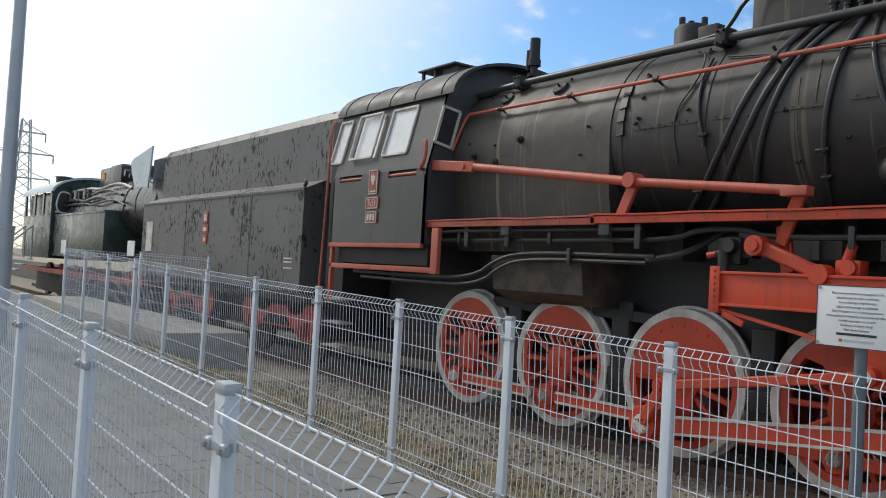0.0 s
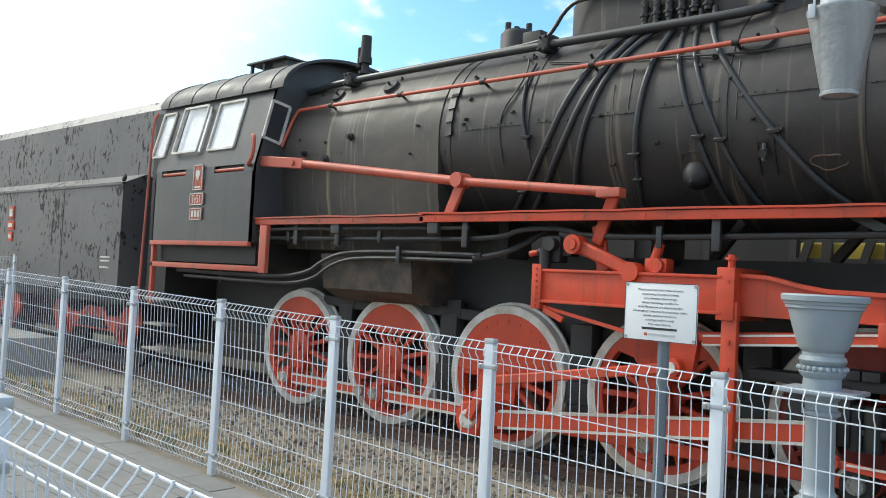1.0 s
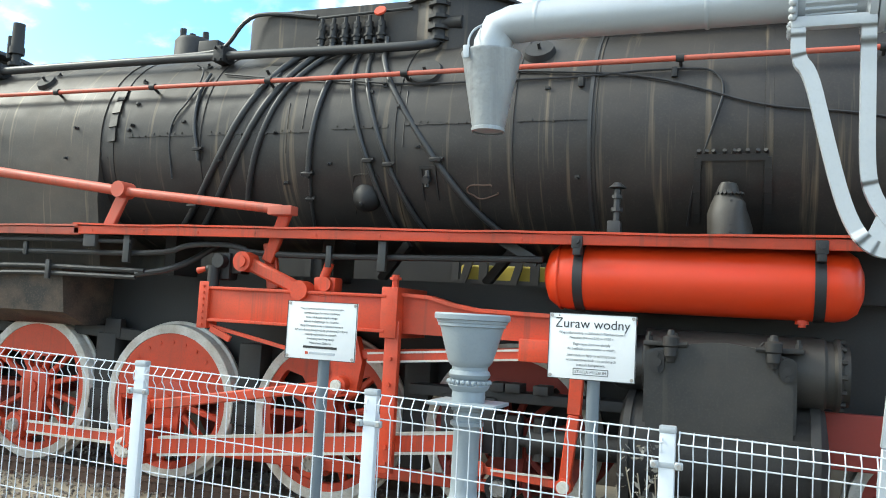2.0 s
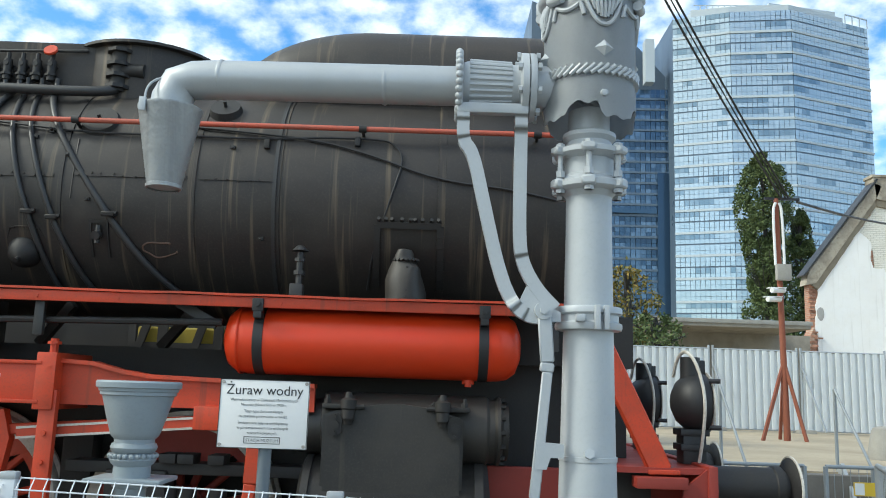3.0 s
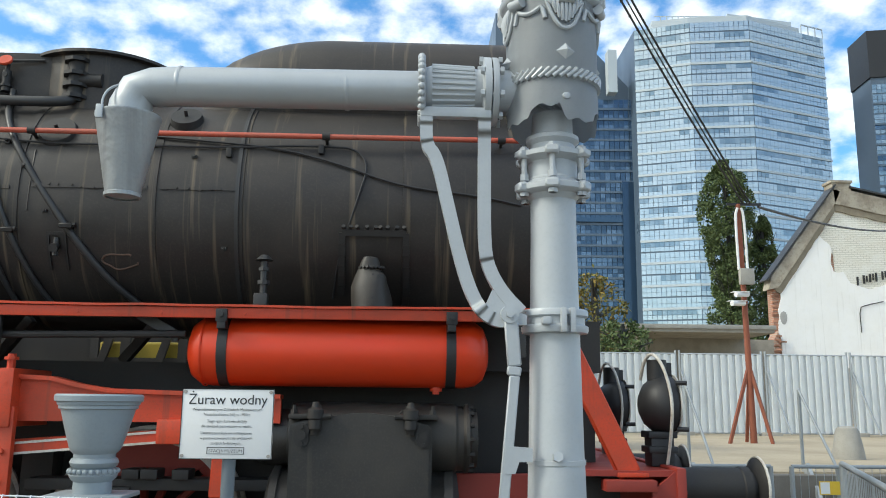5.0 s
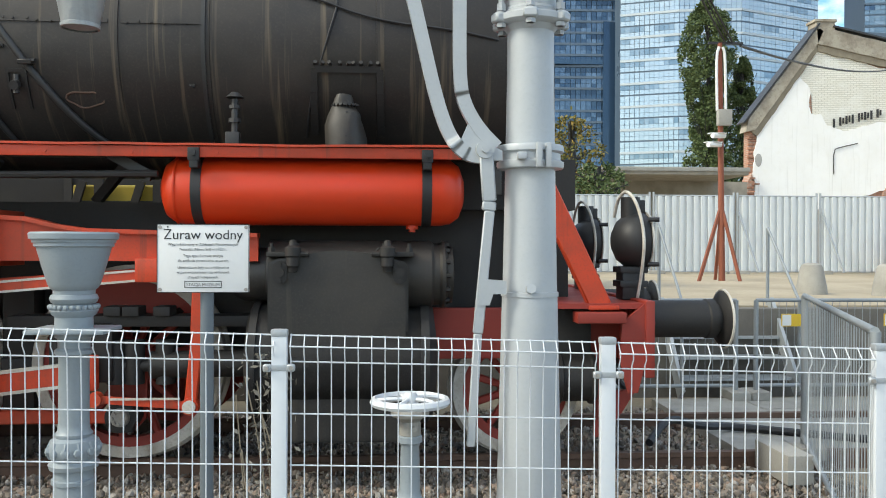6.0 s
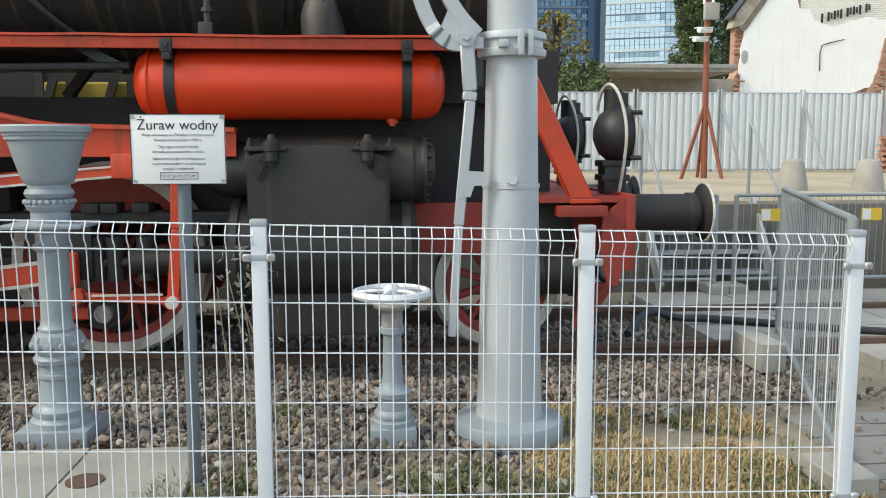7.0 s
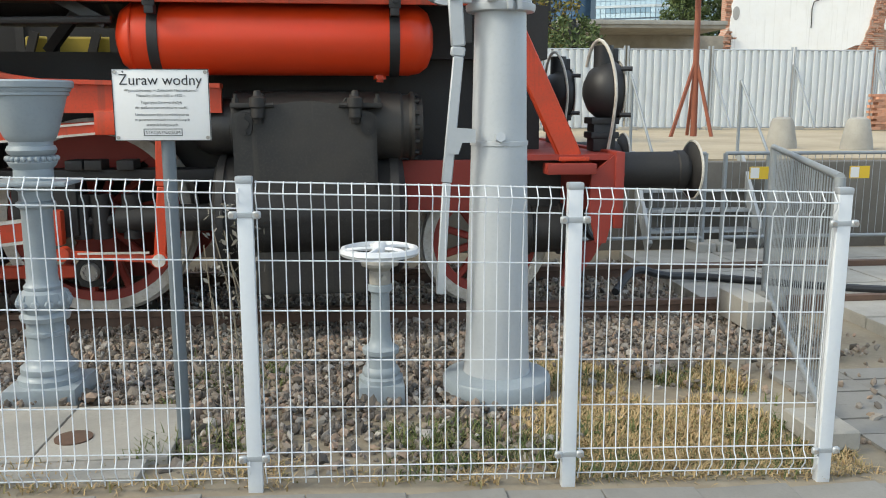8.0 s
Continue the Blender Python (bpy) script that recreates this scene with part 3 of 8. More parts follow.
far_post = post((0.0, 0.0, fall(0)), "posts of the trackside fence")
far_panel = panel((0.0, 0.0, fall(0)), SPAN, -0.0275, "panels of the trackside fence", "light grey welded wire fence panel between posts")
LINE = [(1.307, 0.0), (0.0, 0.0), (-1.275, 0.0), (-2.545, 0.0), (-3.825, 0.0)]
LINE += [(-3.825 - SPAN * k, -0.0185 * max(0.0, SPAN * k - 1.8)) for k in range(1, 10)]
for (x1, y1), (x, y) in zip(LINE, LINE[1:]):
    if x != 0.0:
        copy_thing(far_post, pose(x, y, fall(x)))
        copy_thing(far_panel, pose(x, y, fall(x), 0, 0, math.degrees(math.atan2(y1 - y, x1 - x))))
copy_thing(far_post, pose(1.307, 0, fall(1.307)))
CORNER = LINE[-1]
post((2.45, 0.0, fall(2.45)), "posts of the trackside fence")
panel((1.307, 0.0, fall(1.307)), 2.45 - 1.307, -0.0275, "panels of the trackside fence", "short light grey wire fence panel by the end post")
NEAR = -2.81
for k in range(10):
    x = -1.616 - 1.27 * (k - 1)
    copy_thing(far_post, pose(x, NEAR, fall(x) + 0.035))
    copy_thing(far_panel, pose(x - 1.285, NEAR, fall(x - 1.285) + 0.035))
for ob in scene.objects:
    if ob.parent is None and ob.name.startswith(("fence_post", "mesh_fence")) and abs(ob.location.y - NEAR) < 0.01:
        ob["group"] = "fence along the footpath"

# ---- the steam locomotive ----
HUBS = [-8.27, -6.60, -4.92, -3.23, -1.55]

loco = thing("steam_locomotive", (-4.0, YC, RAIL), "large black steam locomotive with red wheels standing on the rails", "locomotive")


def skin(x, deg, off=0.0):
    """A place on the boiler: deg from the top towards the near side."""
    a = radians(deg)
    return Vector((x, YC - (R + off) * math.sin(a), ZC + (R + off) * math.cos(a)))


def along_x(y, z):
    return Matrix.Translation((0, y, z)) @ Matrix.Rotation(radians(90), 4, "Y")


# boiler barrel, smokebox and firebox
bm = turn_shape(B(), [(R - 0.06, -6.0), (R, -6.0), (R, 0.35), (R + 0.006, 0.35), (R + 0.006, 1.62), (R - 0.02, 1.66), (0.0, 1.70)], along_x(YC, ZC), 64)
barrel = part("boiler", bm, BLACK, loco, "sooty black boiler cladding with pale lime streaks")
bm = B()
side = [(YC - 1.03 * math.sin(radians(a)), ZC + 1.03 * math.cos(radians(a))) for a in range(-90, 91, 6)]
side = [(YC + 0.88, 1.95), (YC + 1.0, 2.6)] + side + [(YC - 1.0, 2.6), (YC - 0.88, 1.95)]
slab(bm, side, "x", -8.5, -5.75)
part("firebox", bm, FIREBOX, loco, "streaked black firebox casing")
for x in (-5.62, -4.60, -2.62, -1.585, -0.925, 0.36):
    bm = turn_shape(B(), [(R, x - 0.03), (R + 0.008, x - 0.028), (R + 0.008, x + 0.028), (R, x + 0.03)], along_x(YC, ZC), 64)
    part("cladding_band", bm, BLACK, barrel)
bm = turn_shape(B(), [(R + 0.008, -0.955), (R + 0.02, -0.955), (R + 0.02, -0.925), (R + 0.008, -0.925)], along_x(YC, ZC), 64)
part("cladding_band", bm, PIPE, barrel)
# riveted lap seams of the cladding plates
for x0, x1, deg in ((-5.42, -4.66, 89), (-4.5, -3.42, 89), (-3.2, -2.66, 88), (-2.5, -1.63, 87), (-1.53, -0.94, 87), (-8.3, -7.2, 96), (-7.0, -5.75, 112), (-5.9, -5.66, 101)):
    bm = B()
    bar(bm, skin(x0, deg, 0.004), skin(x1, deg, 0.004), 0.006, 0.03, skin(0, deg + 90) - Vector((0, YC, ZC)))
    n = int((x1 - x0) / 0.085)
    for k in range(n):
        p = skin(x0 + 0.04 + k * 0.085 + random.uniform(-0.012, 0.012), deg + random.uniform(-0.8, 0.8), 0.0)
        nut(bm, p, p - Vector((p.x, YC, ZC)), 0.011, 0.014)
    part("riveted_seam", bm, BLACK, barrel)
# a patch panel that has been cut and bent
bm = B()
for deg in (60, 68, 76, 84):
    p = skin(-5.62, deg, 0.012)
    q = skin(-5.60, deg + 8, 0.016 + 0.01 * random.random())
    bar(bm, p, q, 0.09, 0.012, p - Vector((p.x, YC, ZC)))
part("loose_strip", bm, BLACK, barrel)
# small fittings: round hand-hole covers, studs, bolts
for x, deg, r, h in ((-6.76, 50, 0.11, 0.05), (-7.7, 50, 0.10, 0.04), (-2.40, 59, 0.16, 0.03), (-4.0, 54, 0.14, 0.02), (-1.43, 48.5, 0.14, 0.05)):
    bm = B()
    p = skin(x, deg)
    w = (p - Vector((x, YC, ZC))).normalized()
    rod(bm, p - w * 0.02, p + w * h, r, r * 0.86, 24)
    rod(bm, p + w * h, p + w * (h + 0.05), 0.014)
    part("washout_cover", bm, SOOT, barrel)
bm = turn_shape(B(), [(0.13, 0.0), (0.118, 0.02), (0.105, 0.06), (0.05, 0.10), (0.018, 0.115), (0.016, 0.15), (0, 0.15)], Matrix.Translation(skin(-2.90, 123)) @ (skin(0, 123) - Vector((0, YC, ZC))).to_track_quat("Z", "Y").to_matrix().to_4x4(), 24)
part("mud_plug_cover", bm, SOOT, barrel)
for k in range(24):
    x, deg = random.uniform(-8.2, -1.0), random.uniform(40, 115)
    p = skin(x, deg)
    w = (p - Vector((x, YC, ZC))).normalized()
    bm = B()
    rod(bm, p, p + w * random.uniform(0.02, 0.05), 0.012, seg=8)
    box(bm, p.x - 0.02, p.x + 0.02, p.y - 0.02, p.y + 0.012, p.z - 0.012, p.z + 0.012)
    part("stud", bm, SOOT, barrel, smooth=False)
for p, w in ((skin(-7.15, 86), 0.05), (skin(-7.6, 100), 0.065), (skin(-8.0, 94), 0.04)):
    bm = B()
    rod(bm, p + Vector((0, 0.02, 0)), p + Vector((0, -0.05, 0)), w, w * 0.8, 14)
    rod(bm, p, p + Vector((0, -0.08, 0)), w * 0.5, seg=6)
    part("washout_plug", bm, SOOT, barrel)

# a latched inspection recess, a torn-off lagging ring and a cut lagging edge
bm = B()
for x0, x1, d0, d1 in ((-2.37, -2.35, 107, 124), (-2.24, -2.22, 107, 124), (-2.37, -2.22, 107, 108.5)):
    for k in range(4):
        a, b = d0 + (d1 - d0) * k / 4, d0 + (d1 - d0) * (k + 1) / 4
        p, q = skin((x0 + x1) / 2, a, 0.006), skin((x0 + x1) / 2, b, 0.006)
        bar(bm, p, q, max(0.02, x1 - x0), 0.014, p - Vector((p.x, YC, ZC)))
recess = part("latch_frame", bm, SOOT, barrel)
bm = B()
p = skin(-2.295, 113, 0.03)
rod(bm, p + Vector((0, 0, 0.07)), p - Vector((0, 0, 0.07)), 0.022, seg=8)
rod(bm, p, p + Vector((0, -0.05, -0.02)), 0.035, seg=10)
part("latch", bm, PIPE, recess)
bm = B()
ring = [skin(-1.83 + 0.13 * math.cos(a) + 0.015 * math.sin(3 * a), 119.5 + 3.4 * math.sin(a) + 0.5 * math.cos(4 * a), 0.004) for a in [j * math.pi / 9 for j in range(17)]]
hose(bm, ring, 0.008, 5, 1)
part("torn_lagging_edge", bm, RUST, barrel, "rusty edge of torn lagging")
bm = B()
hose(bm, [skin(-3.04, 132, 0.004), skin(-3.02, 112, 0.006), skin(-2.9, 110.5, 0.006), skin(-2.72, 112, 0.006), skin(-2.72, 132, 0.004)], 0.007, 5, 1)
part("lagging_joint", bm, BLACK, barrel)
for x0, a, b in ((-3.66, 74, 100), (-2.52, 70, 98), (-3.50, 66, 90)):
    bm = hose(B(), [skin(x0, a, 0.003), skin(x0 + 0.01, (a + b) / 2, 0.005), skin(x0, b, 0.003)], 0.007, 5, 1)
    part("lagging_joint", bm, BLACK, barrel)

# dome and sandbox casing on the boiler's back, with its feed valves
bm = B()
outline = []
for k in range(40):
    a = 2 * math.pi * k / 40
    cx = -2.45 if math.cos(a) > 0 else -4.18
    outline.append((cx + 0.52 * math.cos(a), YC + 0.52 * math.sin(a)))
slab(bm, outline, "z", 4.0, 4.53)
top = [f for f in bm.faces if abs(f.normal.z) > 0.9 and f.calc_center_median().z > 4.4]
bmesh.ops.bevel(bm, geom=[e for f in top for e in f.edges], offset=0.06, segments=3, affect="EDGES")
casing = part("dome_casing", bm, BLACK, loco, "riveted dome and sandbox casing")
bm = turn_shape(B(), [(0.60, 4.0), (0.60, 4.50), (0.66, 4.505), (0.66, 4.53), (0.62, 4.545), (0.4, 4.585), (0.0, 4.60)], Matrix.Translation((-2.36, YC, 0)), 44)
part("steam_dome", bm, BLACK, casing, "round steam dome with an overhanging lid")
for k in range(6):
    x = -3.62 + 0.125 * k
    bm = rod(B(), (x, 3.38, 4.16), (x, 3.38, 4.34), 0.036, seg=10)
    rod(bm, (x, 3.38, 4.34), (x, 3.38, 4.40), 0.02, seg=8)
    rod(bm, (x, 3.38, 4.20), (x, 3.38, 4.22), 0.05, seg=6)
    rod(bm, (x, 3.46, 4.30), (x, 3.34, 4.30), 0.022, seg=8)
    part("sand_valve", bm, SOOT, casing)
bm = hose(B(), [(-3.68, 3.40, 4.42), (-2.9, 3.40, 4.44), (-2.72, 3.43, 4.46)], 0.014)
part("air_line", bm, PIPE, casing)
bm = turn_shape(B(), [(0.0, -0.012), (0.055, -0.012), (0.06, 0), (0.055, 0.012), (0, 0.012)], Matrix.Translation((-3.0, 3.34, 4.42)) @ Matrix.Rotation(radians(60), 4, "X"), 16)
part("handwheel", bm, RED, casing, "small red handwheel")
bm = B()
rod(bm, (-2.42, 3.38, 4.08), (-2.42, 3.38, 4.46), 0.07, seg=12)
for z in (4.10, 4.2, 4.3, 4.42):
    rod(bm, (-2.42, 3.38, z), (-2.42, 3.38, z + 0.03), 0.11, seg=8)
rod(bm, (-2.42, 3.38, 4.27), (-2.2, 3.38, 4.27), 0.06, seg=10)
part("check_valve", bm, SOOT, casing)
bm = turn_shape(B(), [(0.20, 3.9), (0.20, 4.48), (0.17, 4.52), (0.0, 4.53)], Matrix.Translation((-5.55, YC, 0)), 24)
for a in (0.6, 2.4, 4.0):
    rod(bm, (-5.55 + 0.12 * math.cos(a), YC + 0.12 * math.sin(a), 4.5), (-5.55 + 0.12 * math.cos(a), YC + 0.12 * math.sin(a), 4.62), 0.035, seg=8)
box(bm, -5.35, -5.1, YC - 0.18, YC + 0.18, 4.1, 4.44, 0.02)
part("safety_valve", bm, SOOT, loco)
bm = B()
rod(bm, (-7.75, 3.62, 4.05), (-7.75, 3.62, 4.42), 0.05, seg=12)
rod(bm, (-7.75, 3.62, 4.24), (-7.75, 3.62, 4.28), 0.085, seg=8)
rod(bm, (-7.75, 3.62, 4.38), (-7.75, 3.62, 4.46), 0.085, seg=12)
rod(bm, (-7.75, 3.62, 4.46), (-7.75, 3.62, 4.74), 0.072, 0.066, 14)
rod(bm, (-7.85, 3.62, 4.34), (-7.85, 3.62, 4.60), 0.04, seg=8)
part("whistle", bm, SOOT, loco)

# hood over the smokebox: a broad low cover with rounded ends
bm = B()
sections = []
for k in range(27):
    x = -1.38 + 3.0 * k / 26
    s = min(1.0, math.sqrt(max(0.0, 1 - max(0.0, (-0.25 - x) / 1.14) ** 2)))
    ring = []
    for j in range(15):
        a = math.pi * j / 14
        ring.append(bm.verts.new((x, YC - 0.74 * math.cos(a) * (0.55 + 0.45 * s), 4.28 + 0.56 * s * math.sin(a) ** 0.8)))
    ring.append(bm.verts.new((x, YC + 0.55, 4.0)))
    ring.append(bm.verts.new((x, YC - 0.55, 4.0)))
    sections.append(ring)
for a, b in zip(sections, sections[1:]):
    for j in range(len(a)):
        i = (j + 1) % len(a)
        bm.faces.new((a[j], a[i], b[i], b[j]))
bm.faces.new(sections[0])
bm.faces.new(sections[-1][::-1])
part("smokebox_hood", bm, BLACK, loco, "low matt black hood on the smokebox")

# hand rail
bm = hose(B(), [skin(-8.42, 88, 0.06), skin(-8.30, 62, 0.07), (-8.1, 2.97, 3.70), (-7.9, 2.97, 3.70), (-4.0, 2.97, 3.695), (1.55, 2.97, 3.70)], 0.021, 10, 2)
rail = part("hand_rail", bm, REDBOARD, loco, "pinkish-red hand rail along the boiler")
for x in (-7.6, -6.4, -5.2, -3.9, -2.55, -1.75, -0.28, 1.1):
    bm = rod(B(), (x, 2.97, 3.70), (x, 3.07, 3.66), 0.014, seg=8)
    rod(bm, (x - 0.03, 2.97, 3.70), (x + 0.03, 2.97, 3.70), 0.032, seg=10)
    part("rail_bracket", bm, SOOT, rail)
# upper pipes
bm = hose(B(), [(-8.6, 3.3, 4.02), (-8.2, 3.28, 4.02), (-7.9, 3.24, 4.06), (-4.6, 3.24, 4.06), (-2.7, 3.22, 4.02), (-2.45, 3.28, 4.05), (-2.42, 3.38, 4.12)], 0.043, 12, 2)
part("feed_pipe", bm, PIPE, loco)
bm = hose(B(), [(-8.3, 3.45, 4.13), (-5.9, 3.43, 4.15), (-4.9, 3.42, 4.16), (-4.72, 3.42, 4.2), (-4.5, 3.41, 4.5), (-4.2, 3.42, 4.52), (-3.7, 3.42, 4.44)], 0.022, 8, 2)
part("air_line", bm, PIPE, loco)
for x in (-7.55, -4.62):
    bm = box(B(), x - 0.06, x + 0.06, 3.16, 3.36, 3.98, 4.14, 0.015)
    for dx in (-0.05, 0.05):
        for z in (4.0, 4.12):
            nut(bm, (x + dx * 0.7, 3.16, z), (0, -1, 0), 0.016, 0.025)
    part("pipe_clamp", bm, SOOT, loco)
# sand pipes running down the boiler
SANDERS = (([(-3.62, 33), (-3.85, 44), (-4.10, 75), (-4.39, 105), (-4.72, 128), (-5.05, 145)], 0.036),
           ([(-3.50, 33), (-3.66, 44), (-3.92, 75), (-4.20, 105), (-4.50, 128), (-4.80, 145)], 0.036),
           ([(-3.37, 33), (-3.52, 44), (-3.76, 68), (-3.93, 94), (-4.06, 116), (-4.12, 128)], 0.030),
           ([(-3.25, 33), (-3.28, 50), (-3.34, 72), (-3.39, 94), (-3.42, 110), (-3.43, 112)], 0.030),
           ([(-3.41, 110), (-3.45, 125), (-3.52, 145)], 0.018),
           ([(-3.18, 33), (-3.10, 60), (-2.97, 84), (-2.83, 106), (-2.73, 128), (-2.66, 145)], 0.026),
           ([(-3.06, 33), (-2.96, 60), (-2.80, 84), (-2.64, 108), (-2.50, 128), (-2.38, 145)], 0.026),
           ([(-2.93, 33), (-2.86, 48), (-2.66, 70), (-2.20, 106), (-1.92, 128), (-1.66, 145)], 0.032),
           ([(-4.66, 52), (-4.68, 66), (-4.65, 84), (-4.58, 99), (-4.58, 103)], 0.020))
CLIPS = (4, 4, 5, 5, 1, 3, 3, 3, 3)
for (pts, r), at_ in zip(SANDERS, CLIPS):
    r *= 0.85
    line = [skin(x, deg, 0.014 + r) for x, deg in pts]
    if pts[0][1] == 33:
        line.insert(0, Vector((pts[0][0], 3.38, 4.18)))
    sand = part("sand_pipe", hose(B(), line, r, 10, 2), PIPE, loco)
    x, deg = pts[min(at_, len(pts) - 1)]
    c = skin(x, deg - 2, r + 0.01)
    bm = turned_box(B(), Matrix.Translation(c) @ Matrix.Rotation(radians(deg - 90), 4, "X"), 0.05 + r * 2, 0.03 + r * 2, 0.035, 0.006)
    nut(bm, c + Vector((0.04 + r, -r, 0)), (0, -1, 0), 0.012, 0.03)
    part("pipe_clip", bm, SOOT, sand)
# thin loose cable
bm = hose(B(), [skin(-4.5, 52, 0.02), skin(-3.9, 58, 0.02), skin(-3.2, 62, 0.02), skin(-2.5, 67, 0.02), skin(-1.9, 67, 0.02), skin(-1.03, 67.5, 0.02), skin(-0.6, 65.5, 0.02), skin(-0.25, 65.5, 0.02), skin(-0.04, 66.5, 0.02), skin(0.06, 75, 0.02), skin(-0.02, 91, 0.02), skin(-0.16, 116, 0.02), skin(-0.21, 136, 0.02)], 0.009, 6, 2)
part("loose_cable", bm, CLIP, loco)
bm = hose(B(), [skin(-2.0, 60, 0.015), skin(-1.3, 63, 0.015), skin(-0.65, 67, 0.02), skin(-0.2, 74, 0.02), skin(0.32, 85, 0.02), skin(0.9, 88, 0.02), skin(1.25, 92, 0.01)], 0.010, 6, 2)
part("loose_cable", bm, CLIP, loco)
for x, deg in ((-1.03, 69), (-0.32, 66)):
    p = skin(x, deg, 0.0)
    part("cable_clip", box(B(), p.x - 0.022, p.x + 0.022, p.y - 0.05, p.y + 0.02, p.z - 0.05, p.z + 0.025, 0.006), SOOT, barrel)
bm = hose(B(), [skin(-4.95, 40, 0.02), skin(-4.75, 48, 0.05), skin(-4.72, 66, 0.03), skin(-4.95, 84, 0.03), skin(-4.9, 112, 0.03)], 0.009, 6, 3)
part("loose_cable", bm, CLIP, loco)
# oiler, canvas-covered valve and framed recess above the running board
bm = B()
box(bm, -0.745, -0.645, 2.76, 2.84, 2.30, 2.43, 0.01)
rod(bm, (-0.685, 2.81, 2.42), (-0.685, 2.81, 2.67), 0.026, seg=10)
rod(bm, (-0.685, 2.81, 2.50), (-0.685, 2.81, 2.53), 0.045, seg=8)
rod(bm, (-0.685, 2.81, 2.60), (-0.685, 2.81, 2.625), 0.04, seg=6)
rod(bm, (-0.685, 2.81, 2.68), (-0.685, 2.81, 2.72), 0.068, 0.025, 14)
part("lubricator", bm, PIPE, loco)
bm = turn_shape(B(), [(0.15, 2.30), (0.155, 2.40), (0.145, 2.50), (0.118, 2.585), (0.09, 2.63), (0.07, 2.665), (0.06, 2.70), (0.045, 2.73), (0.0, 2.745)], Matrix.Translation((0.105, 2.92, 0)), 32)
for v in bm.verts:
    v.co += Vector((noise.noise(v.co * 7) * 0.03, noise.noise(v.co * 7 + Vector((9, 0, 0))) * 0.03, noise.noise(v.co * 11) * 0.012))
cover_ob = part("canvas_cover", bm, CYL, loco, "rumpled dark canvas cover")
for k in range(9):
    a = math.pi * (1.1 + k * 0.1)
    part("bolt", nut(B(), (0.105 + 0.08 * math.cos(a), 2.92 + 0.08 * math.sin(a), 2.645), (math.cos(a), math.sin(a), 0.3), 0.013, 0.025), SOOT, cover_ob)
for k in range(6):
    part("bolt", nut(B(), (0.12, 2.775 + 0.008 * k, 2.36 + 0.045 * k), (0, -1, 0.2), 0.009, 0.02), SOOT, cover_ob)
bm = B()
for a, b in (((-0.13, 105), (0.36, 105)), ((-0.13, 105), (-0.14, 134)), ((0.36, 105), (0.37, 134))):
    for k in range(6):
        p, q = (skin(a[0] + (b[0] - a[0]) * f, a[1] + (b[1] - a[1]) * f, 0.012) for f in (k / 6, (k + 1) / 6))
        bar(bm, p, q, 0.05, 0.034, p - Vector((p.x, YC, ZC)))
for k in range(9):
    nut(bm, skin(-0.12 + k * 0.058 + 0.01 * math.sin(5 * k), 103.5, 0.01), (0.3 * math.sin(k * 2.1), -1, 0.5), 0.016, 0.04)
part("inspection_frame", bm, SOOT, barrel)

# running board
bm = B()
box(bm, -8.58, -5.55, 2.58, 3.3, 2.255, 2.275)
box(bm, -5.60, 1.35, 2.58, 3.3, 2.285, 2.305)
board = part("running_board", bm, SOOT, loco, "thick black plate board", smooth=False)
def edge(x0, x1, z0, z1):
    """The board's edge angle: a face plate and a lip bent a little up and down along its length."""
    bm = box(B(), x0, x1, 2.566, 2.60, z0, z1 - 0.012, 0.006)
    n = int((x1 - x0) / 0.12)
    for k in range(n):
        a, b = x0 + (x1 - x0) * k / n, x0 + (x1 - x0) * (k + 1) / n
        za, zb = (z1 + 0.011 * noise.noise(Vector((c * 1.9, 2.0, z0))) for c in (a, b))
        bar(bm, (a, 2.592, za), (b, 2.592, zb), 0.095, 0.016)
    for k in range(int((x1 - x0) / 0.58)):
        nut(bm, (x0 + 0.22 + k * 0.58, 2.566, z0 + 0.035), (0, -1, 0), 0.012, 0.008)
    return bm


part("edge_angle", edge(-8.60, -5.56, 2.215, 2.298), REDBOARD, board, "faded red edge angle")
part("edge_angle", edge(-5.62, 1.42, 2.225, 2.312), RED, board, "red edge angle with a bent lip")
for x in (-7.7, -6.95, -5.05, -2.5, 1.2):
    bm = box(B(), x - 0.035, x + 0.035, 2.62, 2.66, 1.98, 2.24, 0.006)
    part("board_bracket", bm, PIPE, board)
bm = bar(B(), (-1.55, 2.75, 2.26), (-1.25, 2.75, 2.10), 0.04, 0.07)
part("board_bracket", bm, PIPE, board)
# the long sloping reversing rod
bm = bar(B(), (-8.5, 2.62, 3.02), (-7.62, 2.62, 2.94), 0.05, 0.13, bevel=0.01)
rod(bm, (-7.62, 2.62, 2.94), (-5.15, 2.62, 2.63), 0.048, seg=14)
rod(bm, (-5.15, 2.62, 2.63), (-3.45, 2.62, 2.47), 0.042, seg=14)
box(bm, -3.55, -3.32, 2.56, 2.68, 2.42, 2.50, 0.012)
for x, z in ((-7.8, 2.955), (-7.62, 2.94)):
    rod(bm, (x, 2.66, z), (x, 2.57, z), 0.035, seg=10)
reach = part("reversing_rod", bm, REDBOARD, loco, "faded red reversing rod")
bm = bar(B(), (-5.30, 2.66, 2.30), (-5.14, 2.66, 2.64), 0.05, 0.12, (1, 0, 0), 0.01)
rod(bm, (-5.14, 2.72, 2.64), (-5.14, 2.55, 2.64), 0.075, seg=16)
part("guide", bm, REDBOARD, reach)
bm = bar(B(), (-3.42, 2.66, 2.46), (-3.60, 2.70, 2.03), 0.05, 0.11, (1, 0, 0), 0.01)
part("lifting_arm", bm, RED, reach)

